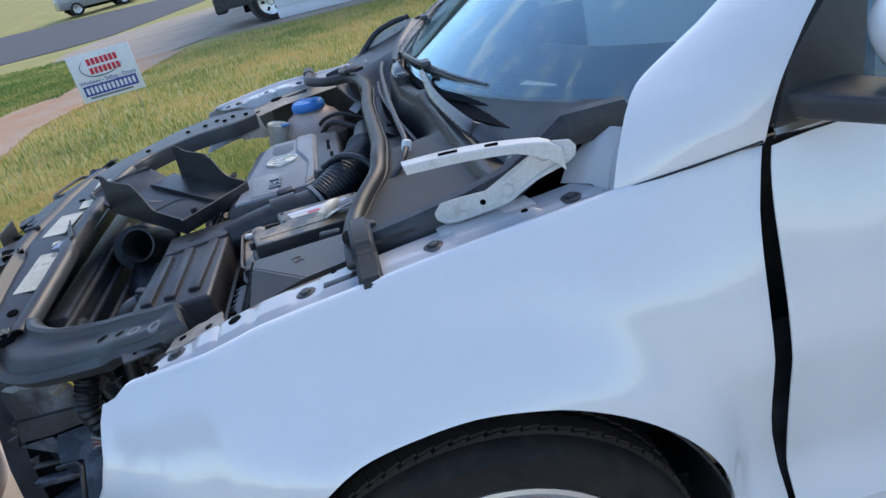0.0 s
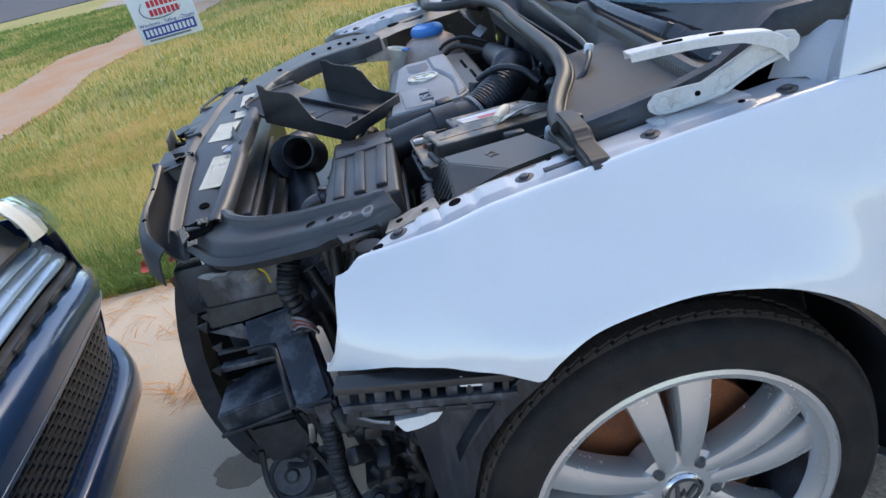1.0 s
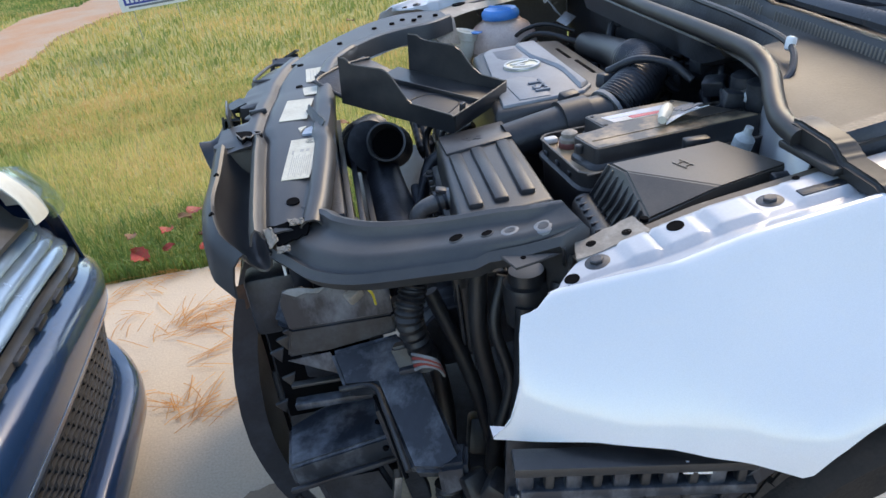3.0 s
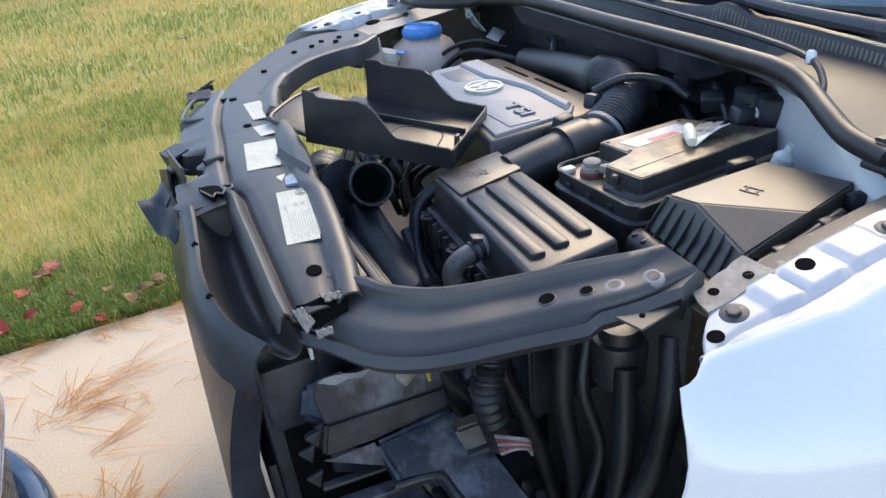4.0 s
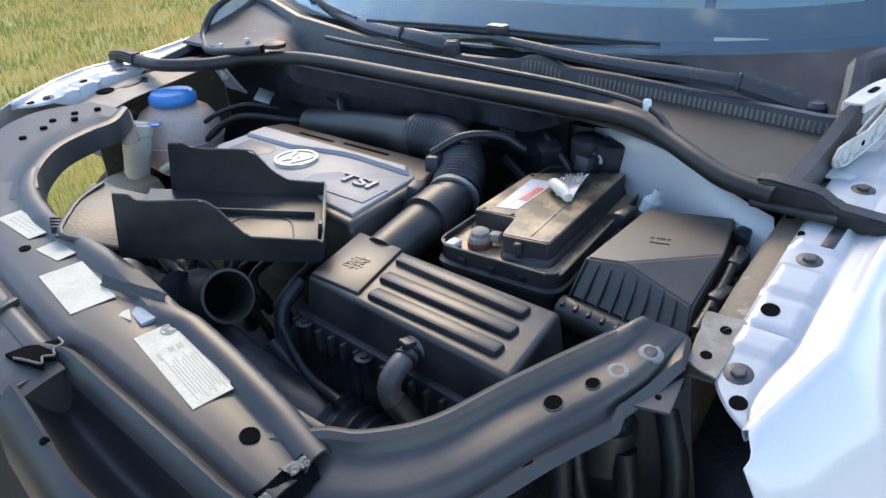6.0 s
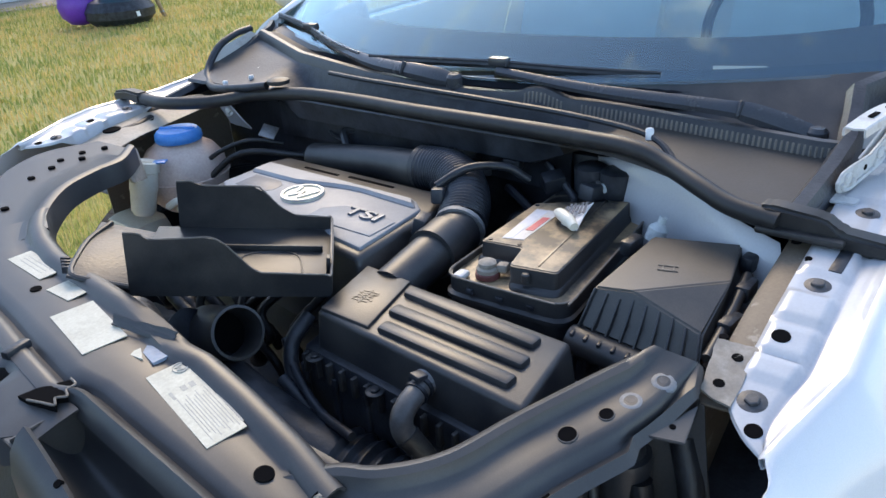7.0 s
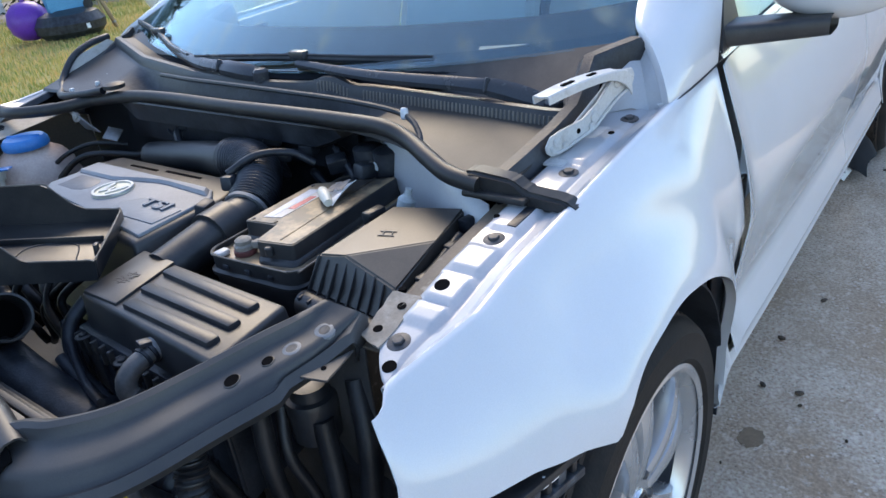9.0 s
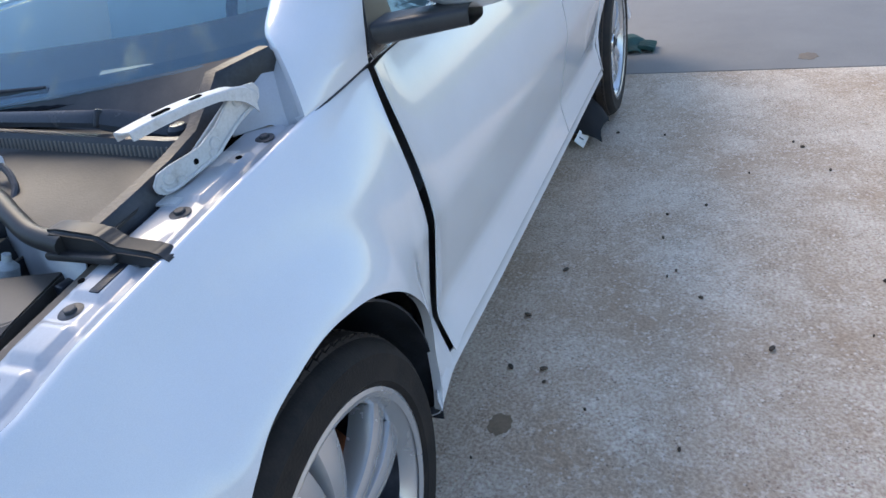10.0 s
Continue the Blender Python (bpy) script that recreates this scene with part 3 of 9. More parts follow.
def flange_mesh():
    """The bolting flange along the fender's top: a step, raised pads and a groove."""
    rows = []
    for i in range(111):
        x = -0.395 + 0.665 * i / 110
        y0, z0 = interp(x, SH_Y), interp(x, SH_Z)
        y1 = interp(x, [(-0.395, 0.193), (-0.388, 0.200), (-0.380, 0.214), (-0.370, 0.226), (-0.359, 0.236), (-0.350, 0.243), (-0.340, 0.248), (-0.317, 0.251), (-0.2, 0.250), (0.05, 0.25), (0.27, 0.245)])
        pad = flange_pad(x)
        row = [(x, y0 + 0.009, z0 + 0.0005), (x, y0 + 0.0125, z0 - 0.0015)]
        for j in range(15):
            v = j / 14
            y = y0 + 0.014 + (y1 - y0 - 0.014) * v
            z = z0 - 0.0025 - 0.0065 * min(1, max(0, v / 0.14)) + 0.004 * pad * (1 if 0.42 < v < 0.95 else 0)
            z -= 0.003 * (1 if 0.28 < v < 0.36 else 0)
            row.append((x, y, z))
        row.append((x, y1 + 0.001, z0 - interp(x, [(-0.395, 0.012), (-0.33, 0.014), (-0.27, 0.045), (0.3, 0.045)])))
        rows.append(row)
    return sheet(rows, 0.0012, flip=True)


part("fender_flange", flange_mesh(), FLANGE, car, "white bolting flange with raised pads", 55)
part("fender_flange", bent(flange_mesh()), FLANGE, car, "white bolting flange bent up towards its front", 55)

for bx, by in ((-0.331, 0.231), (-0.1415, 0.224), (0.0375, 0.2115), (0.229, 0.203)):
    bolt((bx, by, flange_z(bx)), flange_up(bx), car, 0.0095)
    bolt(far_bend((bx, 2 * CY - by, flange_z(bx))), flange_up(bx), car, 0.0095)
for bx, by, r in ((-0.2435, 0.2325, 0.0095), (-0.364, 0.219, 0.0085), (0.165, 0.205, 0.005), (-0.10, 0.245, 0.004)):
    hole((bx, by, flange_z(bx) + 0.0018), flange_up(bx), r, car)
    hole(far_bend((bx, 2 * CY - by, flange_z(bx) + 0.0018)), flange_up(bx), r, car)
part("slot", boxed((0.05, 0.014, 0.004), (-0.091, 0.2125, flange_z(-0.091) + 0.0005), 0.001, pose(0, 0, 0, 0, -7, -3)), DEEP, car)


def flank_mesh(tuck, edge0, edge1, z_low, n=40):
    """A door skin between two upright edges."""
    rows = []
    for i in range(n + 1):
        u = i / n
        row = []
        for j in range(29):
            v = j / 28
            xa, xb = interp(v, edge0), interp(v, edge1)
            x = xa + (xb - xa) * u
            zt = interp(x, SH_Z)
            z = zt + (z_low - zt) * v
            row.append((x, side_y(x, z) - 0.0005 + tuck * max(0.0, 1 - (x - xa) / 0.07) ** 1.5, z))
        rows.append(row)
    return sheet(rows, 0.002, flip=True)


DOOR_EDGE = [(q.x, q.y) for q in spline([(0, 0.474, 0), (0.05, 0.465, 0), (0.14, 0.457, 0), (0.3, 0.4525, 0), (0.5, 0.4520, 0), (0.7, 0.4565, 0), (0.85, 0.4635, 0), (1, 0.472, 0)], 57)]
REAR_EDGE = [(0, 1.66), (0.5, 1.65), (1, 1.62)]
for side in (0, 1):
    f = mirrored if side else (lambda b: b)
    d = part("door", f(flank_mesh(-0.009, DOOR_EDGE, REAR_EDGE, 0.335)), PAINT, car, "white front door beside a wide dark shut line")
    part("door", f(flank_mesh(0.0, [(0, 1.668), (0.5, 1.658), (1, 1.628)], [(0, 2.62), (0.45, 2.5), (0.7, 2.34), (1, 2.30)], 0.335)), PAINT, car)
    rows = []
    for i in range(61):
        x = 0.345 + 2.0 * i / 60
        b = interp(x, BASE_Y)
        rows.append([(x, side_y(x, 0.33) + 0.004, 0.332), (x, b + 0.012, 0.312), (x, b + 0.008, 0.296), (x, b + 0.014, 0.284), (x, b + 0.05, 0.262), (x, b + 0.12, 0.22)])
    part("sill", f(sheet(rows, 0.002, flip=True)), PAINT, car, "white side sill")
    bmh = boxed((0.17, 0.018, 0.022), (1.50, side_y(1.5, 0.86) - 0.018, 0.86), 0.007, seg=3)
    part("door_handle", f(bmh), PAINT, d)
    # rear quarter with its arch
    rows = []
    for i in range(49):
        x = 2.31 + 1.20 * i / 48
        zt = 0.985 + 0.02 * math.sin((x - 2.3) * 2)
        r2 = 0.392 ** 2 - (x - 2.711) ** 2
        zl = 0.325 + math.sqrt(r2) if r2 > 0 else 0.32
        row = []
        for j in range(17):
            z = zt + (max(zl, 0.3) - zt) * j / 16
            row.append((x, side_y(min(x, 2.6), z) - 0.012 * max(0, 1 - abs(x - 2.71) / 0.5) + 0.25 * max(0, (x - 3.2) / 0.35) ** 2, z))
        rows.append(row)
    part("rear_quarter", f(sheet(rows, 0.002, flip=True)), PAINT, car, "white rear quarter panel")

# shut-line shade put into black boxes behind the gap, where the inner pillar stands
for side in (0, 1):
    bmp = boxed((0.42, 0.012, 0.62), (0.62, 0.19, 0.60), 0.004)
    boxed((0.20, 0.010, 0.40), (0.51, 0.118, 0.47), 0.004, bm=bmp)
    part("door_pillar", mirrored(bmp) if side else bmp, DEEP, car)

# A pillar and the painted corner over the fender
PILLAR_IN = [(0.272, 0.158, 0.904), (0.283, 0.168, 0.930), (0.299, 0.184, 0.958), (0.322, 0.208, 0.988), (0.352, 0.233, 1.010), (0.425, 0.256, 1.044), (0.49, 0.272, 1.078), (0.75, 0.345, 1.225), (1.02, 0.42, 1.352), (1.15, 0.45, 1.385)]
PILLAR_OUT = [(0.469, 0.1465, 0.922), (0.475, 0.148, 0.940), (0.484, 0.150, 0.965), (0.496, 0.1535, 0.990), (0.512, 0.158, 1.015), (0.548, 0.170, 1.062), (0.60, 0.189, 1.105), (0.82, 0.266, 1.235), (1.07, 0.34, 1.345), (1.20, 0.375, 1.375)]


part("pillar_seam", tube([Vector(PILLAR_IN[0]).lerp(Vector(PILLAR_OUT[0]), u) + Vector((0, -0.0030 - 0.0030 * math.sin(math.pi * u), 0.0005)) for u in (0.02, 0.25, 0.5, 0.75, 0.99)], 0.0017, 6, 30), DEEP, car, "thin dark seam between fender and pillar")


def pillar_mesh():
    """Outer face of the pillar, from the straight seam over the fender up to the roof, its front edge rolled inwards."""
    a, b = spline(PILLAR_IN, 64), spline(PILLAR_OUT, 64)
    rows = []
    for k, (p, q) in enumerate(zip(a, b)):
        out = (q - p).cross(Vector((0.6, 0.25, 0.75))).normalized()
        out = out if out.y < 0 else -out
        row = [p + Vector((0.014, 0.016, 0.001)), p + Vector((0.005, 0.007, 0.001))]
        for j in range(11):
            v = j / 10
            row.append(p.lerp(q, v) + out * 0.008 * math.sin(math.pi * v) ** 0.7 * min(1.0, 0.35 + k / 14))
        row.append(q + Vector((0.003, 0.010, 0.001)))
        rows.append(row)
    foot = [Vector(q) + Vector((0.001, 0.012, -0.004)) for q in rows[0]]
    return sheet([foot] + rows, 0.003)


part("pillar", pillar_mesh(), PAINT, car, "white windscreen pillar")
part("pillar", mirrored(pillar_mesh()), PAINT, car)


def corner_mesh():
    """The concave painted corner between hinge and pillar."""
    rows = []
    a = spline([(0.274, 0.162, 0.898), (0.302, 0.188, 0.955), (0.354, 0.236, 1.008)], 14)
    b = spline([(0.262, 0.212, 0.900), (0.282, 0.226, 0.938), (0.334, 0.246, 0.990)], 14)
    c = spline([(0.235, 0.262, 0.892), (0.258, 0.268, 0.922), (0.318, 0.258, 0.972)], 14)
    for p, q, r in zip(a, b, c):
        rows.append([p, p.lerp(q, 0.5) + Vector((0.004, 0, -0.012)), q, q.lerp(r, 0.5), r])
    return sheet(rows, 0.002)


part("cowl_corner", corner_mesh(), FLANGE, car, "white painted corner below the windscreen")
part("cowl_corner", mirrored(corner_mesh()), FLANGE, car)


# windscreen
def screen_point(u, v, lift=0.0):
    """u across from left to right (-1..1), v up from the base."""
    y = CY + u * (0.725 - 0.19 * v)
    x = 0.345 - 0.205 * (1 - u * u) + v * (0.78 + 0.06 * (1 - u * u))
    z = 0.985 - 0.028 * (1 - u * u) + v * 0.405 + 0.035 * math.sin(math.pi * v) + 0.03 * v * (1 - u * u)
    return (x - 0.45 * lift, y, z + 0.9 * lift)


wrows = [[screen_point(-1 + 2 * i / 40, j / 24) for j in range(25)] for i in range(41)]
screen = part("windscreen", sheet(wrows, 0.004, flip=True), GLASS, car, "raked windscreen reflecting blue sky")
screen.visible_shadow = False
# dark printed band along the lower edge
brows = [[screen_point(-1 + 2 * i / 40, -0.012 + 0.05 * j / 3, -0.006) for j in range(4)] for i in range(41)]
part("screen_band", sheet(brows, 0.001, flip=True), DASH, screen)

# roof, rear glass, boot lid
rows = []
for i in range(31):
    u = -1 + 2 * i / 30
    row = []
    for j in range(31):
        v = j / 30
        x = 1.13 + 0.06 * (1 - u * u) + 1.55 * v
        y = CY + u * (0.53 - 0.03 * v)
        z = 1.385 + 0.045 * (1 - u * u) + 0.05 * math.sin(math.pi * min(1, v * 1.15)) - 0.24 * max(0, v - 0.45) ** 1.6
        row.append((x, y, z))
    rows.append(row)
part("roof", sheet(rows, 0.003, flip=True), PAINT, car, "white roof")
rows = []
for i in range(21):
    u = -1 + 2 * i / 20
    rows.append([(2.68 + 0.8 * j / 12 + 0.03 * (1 - u * u), CY + u * (0.50 + 0.14 * j / 12), 1.26 + 0.045 * (1 - u * u) - 0.23 * (j / 12)) for j in range(13)])
rg = part("rear_window", sheet(rows, 0.004, flip=True), CABGLASS, car, "sloping rear window")
rg.visible_shadow = False
rows = []
for i in range(21):
    u = -1 + 2 * i / 20
    rows.append([(3.4 + 0.42 * min(j / 10, 1) + 0.05 * (1 - u * u), CY + u * (0.72 - 0.05 * j / 16), 1.03 + 0.03 * (1 - u * u) - 0.62 * max(0, (j - 10) / 6)) for j in range(17)])
part("boot_lid", sheet(rows, 0.003, flip=True), PAINT, car, "white boot lid")

# side glass and mirror
for side in (0, 1):
    f = mirrored if side else (lambda b: b)
    rows = []
    for i in range(31):
        x = 0.50 + 2.0 * i / 30
        zt = interp(x, [(0.5, 0.955), (0.56, 1.06), (0.80, 1.21), (1.2, 1.36), (1.8, 1.385), (2.3, 1.27), (2.5, 1.12)])
        yt = interp(x, [(0.5, 0.16), (0.56, 0.18), (0.80, 0.27), (1.2, 0.385), (2.5, 0.40)])
        zb = interp(x, SH_Z) + 0.012
        rows.append([(x, 0.152 + (yt + 0.006 - 0.152) * j / 10, zb + (zt - zb) * j / 10) for j in range(11)])
    sg = part("side_window", f(sheet(rows, 0.003, flip=True)), CABGLASS, car, "clear side glass over a dim cabin")
    sg.visible_shadow = False
    # bright strip along the belt line
    rows = [[(x, 0.146, interp(x, SH_Z) + 0.004), (x, 0.140, interp(x, SH_Z) + 0.010), (x, 0.146, interp(x, SH_Z) + 0.022)] for x in np.linspace(0.482, 2.5, 40)]
    part("belt_strip", f(sheet(rows, 0.002, flip=True)), CHROME, car, "bright metal strip")
    # black triangle that carries the mirror
    tri = bmesh.new()
    vs = [(0.481, 0.146, 0.936), (0.60, 0.146, 0.942), (0.66, 0.215, 1.10), (0.585, 0.185, 1.082), (0.51, 0.158, 1.012)]
    lo = [tri.verts.new((x, y - 0.006, z)) for x, y, z in vs]
    hi = [tri.verts.new((x, y + 0.006, z)) for x, y, z in vs]
    tri.faces.new(lo), tri.faces.new(hi[::-1])
    for k in range(5):
        tri.faces.new((lo[k], hi[k], hi[(k + 1) % 5], lo[(k + 1) % 5]))
    bmesh.ops.recalc_face_normals(tri, faces=tri.faces[:])
    part("mirror_base", f(tri), BLACK, car, "black mirror sail panel")
    bm = bmesh.new()
    rows = []
    for i in range(13):
        u = i / 12
        y = 0.165 - 0.175 * u
        h, dpt = 0.021 - 0.004 * u, 0.050 - 0.010 * u
        xc, zc = 0.545 + 0.045 * u, 0.957 + 0.012 * u
        rows.append([(xc + dpt * math.copysign(abs(math.cos(a)) ** 0.45, math.cos(a)), y, zc + h * math.copysign(abs(math.sin(a)) ** 0.45, math.sin(a))) for a in np.linspace(0, 2 * math.pi, 33)])
    foot = part("mirror_foot", f(sheet(rows, 0)), BLACK, car, "black plastic mirror foot")
    shell = bmesh.new()
    rows = []
    for i in range(17):
        u = i / 16
        rad = math.sin(math.pi * (0.06 + 0.90 * u)) ** 0.45
        y = 0.10 - 0.215 * u
        rows.append([(0.60 + 0.03 * u + (0.062 if math.cos(a) < 0 else 0.045) * rad * math.cos(a), y, 1.045 + 0.075 * rad * math.sin(a)) for a in np.linspace(0, 2 * math.pi, 25)])
    part("mirror_shell", f(sheet(rows, 0)), PAINT, foot, "white mirror shell")
    mg = sheet([[(0.648 + 0.03 * i, 0.09 - 0.19 * i, 1.045 + 0.062 * (j - 1)) for j in range(3)] for i in (0, 0.5, 1)], 0.003)
    part("mirror_glass", f(mg), CHROME, foot)

# cabin: dash, seats, wheel, rear shelf
DASH_EDGE = [(0.24, 0.72), (0.33, 0.60), (0.41, 0.49), (0.50, 0.415), (0.57, 0.388), (0.71, 0.340), (0.85, 0.318), (1.0, 0.308), (1.2, 0.315), (1.45, 0.40), (1.68, 0.66)]
rows = []
for i in range(41):
    u = -1 + 2 * i / 40
    y = CY + u * 0.70
    x0, x1 = 0.27 - 0.14 * (1 - u * u), interp(y, DASH_EDGE)
    rows.append([(x0 + (x1 - x0) * j / 10, y, 0.940 - 0.012 * (1 - u * u) + (0.062 + 0.012 * (1 - u * u)) * (j / 10) ** 0.8) for j in range(11)] + [(x1 + 0.012, y, 0.995), (x1 + 0.02, y, 0.97), (x1 + 0.03, y, 0.60)])
part("dashboard", sheet(rows, 0.006), DASH, car, "dark dashboard")
part("dash_label", boxed((0.013, 0.082, 0.002), (0.282, 0.461, 0.984), 0, pose(0, 0, 0, 0, -14, 20)), ZINC, car, "pale plate behind the windscreen")
for sy in (0.58, 1.34):
    rows = []
    for i in range(15):
        u = -1 + 2 * i / 14
        rows.append([(1.42 + 0.20 * j / 14 - 0.05 * u * u * 0 + 0.03 * u * u, sy + u * (0.24 if j < 10 else 0.24 - 0.10 * (j - 9) / 5), 0.62 + 0.62 * j / 14) for j in range(15)])
    part("seat", sheet(rows, 0.10), LIGHTTRIM, car, "pale grey front seat")
part("steering_wheel", lathe([(0.18 + 0.014 * math.cos(a), 0.014 * math.sin(a)) for a in np.linspace(0, 2 * math.pi, 9)[:-1]], 32,
                             Matrix.Translation((0.98, 0.58, 0.93)) @ pose(0, 0, 0, 0, -65, 0), close=True), DASH, car)
part("footwell", boxed((0.60, 1.44, 0.04), (0.40, CY, 0.30), 0.01), DEEP, car, "black floor panel under the cabin")
part("cabin_floor", boxed((2.4, 1.36, 0.06), (1.85, CY, 0.33), 0.01), LIGHTTRIM, car)
part("rear_seat", boxed((0.16, 1.3, 0.62), (2.25, CY, 0.78), 0.05, pose(0, 0, 0, 0, 28, 0)), LIGHTTRIM, car)
part("rear_body", boxed((0.7, 1.5, 0.55), (3.1, CY, 0.62), 0.06), DEEP, car)
part("rear_bumper", boxed((0.25, 1.70, 0.5), (3.72, CY, 0.50), 0.09, seg=4), PAINT, car, "white rear bumper")

# wheels
def spoke(sgn):
    """One of a pair: flat-faced with a soft crease, flaring into the rim."""
    rows = []
    for i in range(21):
        u = i / 20
        r = 0.046 + 0.190 * u
        w = 0.0155 + 0.0165 * u + 0.010 * max(0.0, (u - 0.78) / 0.22) ** 2
        off = sgn * (w + 0.0012 + 0.0150 * max(0.0, u - 0.16) - 0.0085 * max(0.0, (u - 0.86) / 0.14) ** 2)
        face = 0.001 - 0.013 * math.sin(math.pi * u) + 0.009 * u * u
        row = []
        for t, d in ((-1.0, 0.045), (-0.98, 0.010), (-0.86, 0.002), (-0.5, 0.0), (sgn * 0.10, -0.0025), (0.5, 0.0), (0.86, 0.002), (0.98, 0.010), (1.0, 0.045)):
            row.append((r, face + d, off + t * w))
        rows.append(row)
    return sheet(rows, 0)


def wheel_meshes(seed):
    """Rim face towards -y, axle along y, hub at the origin."""
    R = pose(0, 0, 0, 90, 0, 0)
    rim = lathe([(0.230, 0.021), (0.240, 0.0255), (0.2465, 0.023), (0.2475, 0.015), (0.244, 0.006), (0.238, 0.020), (0.226, 0.012), (0.216, -0.012), (0.222, -0.014)], 72, R)
    # barrel split off to be black: shade behind the spokes is its colour
    barrel = lathe([(0.216, -0.011), (0.206, -0.06), (0.204, -0.10), (0.208, -0.19), (0.03, -0.195)], 48, R)
    lathe([(0, -0.004), (0.046, -0.001), (0.062, -0.002), (0.076, -0.008), (0.082, -0.05), (0, -0.06)], 40, R, rim)
    tyre = lathe([(0.243, 0.016), (0.252, 0.027), (0.256, 0.029), (0.258, 0.028), (0.274, 0.030), (0.294, 0.027), (0.297, 0.0275), (0.299, 0.026), (0.311, 0.017), (0.319, 0.004), (0.3225, -0.02), (0.3245, -0.08), (0.323, -0.16), (0.318, -0.185),
                  (0.300, -0.205), (0.262, -0.20), (0.222, -0.188)], 96, R)
    tread = bmesh.new()
    for k in range(84):
        a = 2 * math.pi * k / 84
        for h0, h1, r0 in ((0.013, -0.007, 0.3135), (-0.008, -0.036, 0.3200), (-0.05, -0.11, 0.3212), (-0.13, -0.175, 0.3190)):
            m = pose(0, 0, 0, 0, -math.degrees(a), 0) @ Matrix.Translation((r0 + (0.001 if h0 < 0 else 0.0005), -(h0 + h1) / 2, 0)) @ pose(0, 0, 0, 12, 0, -32 if h0 > 0 else 0)
            boxed((0.008, abs(h1 - h0), 0.0224), bm=tread, rot=m)
    disc = lathe([(0.05, -0.066), (0.172, -0.066), (0.174, -0.071), (0.172, -0.092), (0.05, -0.092)], 48, R)
    cap = lathe([(0, 0.004), (0.026, 0.004), (0.0285, 0.0015), (0.032, 0.0045), (0.0345, 0.002), (0.0355, -0.006)], 32, R)
    lug = lathe([(0, 0.0), (0.007, 0.0), (0.0075, -0.003), (0.0105, -0.006), (0.0115, -0.014)], 14, R)
    return rim, tyre, disc, cap, lug, tread, spoke(-1), spoke(1), barrel


WM = {}
for key, bm, mat in zip(("wheel", "tyre", "brake_disc", "centre_cap", "lug_bolt", "tread", "spoke_a", "spoke_b", "barrel"), wheel_meshes(1), (ALLOY, TYRE, RUST, CHROME, DARKSTEEL, TREAD, ALLOY, ALLOY, DEEP)):
    me = bpy.data.meshes.new(key)
    bm.normal_update()
    bm.to_mesh(me)
    bm.free()
    me.materials.append(mat)
    me.polygons.foreach_set("use_smooth", [True] * len(me.polygons))
    me.set_sharp_from_angle(angle=radians(40))
    WM[key] = me


def emblem_ring(parent, m, r, mat):
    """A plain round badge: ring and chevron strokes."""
    bm = lathe([(r * 0.86, 0.0), (r * 0.88, r * 0.10), (r, r * 0.10), (r * 1.02, 0.0)], 36, m)
    k, w = r * 0.92, r * 0.10
    mid = [(-0.62, 0.56), (-0.22, -0.66), (0.0, 0.02), (0.22, -0.66), (0.62, 0.56)]
    out = [(x * k - w * (1 if q != 2 else 0), y * k + (0 if q != 2 else -w * 2)) for q, (x, y) in enumerate(mid[:3])] + [(x * k + w, y * k) for x, y in mid[3:]]
    back = [(mid[4][0] * k - w, mid[4][1] * k), (mid[3][0] * k - w * 0.2, mid[3][1] * k + w * 3), (0, 0.02 * k + w * 1.8), (mid[1][0] * k + w * 0.2, mid[1][1] * k + w * 3), (mid[0][0] * k + w, mid[0][1] * k)]
    zig = prism(out + back, 0.0, r * 0.10)
    zig.transform(m)
    tmp = bpy.data.meshes.new("zigzag")
    zig.to_mesh(tmp)
    zig.free()
    bm.from_mesh(tmp)
    bpy.data.meshes.remove(tmp)
    return part("badge", bm, mat, parent, "round silver badge")


def wheel(at, turn):
    w = new("wheel", WM["wheel"])
    w.parent, w.matrix_parent_inverse = car, car.matrix_basis.inverted()
    w.matrix_basis = Matrix.Translation(at) @ pose(0, 0, 0, 0, 0, turn)
    w["label"] = "silver alloy wheel with five split spokes"
    for key in ("tyre", "barrel", "brake_disc", "centre_cap"):
        o = new(key, WM[key])
        o.parent = w
    o = tagged(new("tread", WM["tread"]), "", "", "", "stuff")
    o.parent = w
    for k in range(10):
        o = new("spoke", WM["spoke_a" if k % 2 else "spoke_b"])
        o.parent = w
        o.matrix_basis = pose(0, 0, 0, 0, -(93 + 72 * (k // 2)), 0)
    for k in range(5):
        a = radians(57 + 72 * k)
        o = new("lug_bolt", WM["lug_bolt"])
        o.parent = w
        o.matrix_basis = Matrix.Translation((0.056 * math.cos(a), -0.004, 0.056 * math.sin(a)))
    emblem_ring(w, pose(0, -0.0045, 0, 90, 18, 0), 0.028, DARKSTEEL)


wheel((0, 0.09, 0.325), 0)
wheel((2.711, 0.075, 0.325), 0)
wheel((0, 2 * CY - 0.09, 0.325), 180)
wheel((2.711, 2 * CY - 0.075, 0.325), 180)
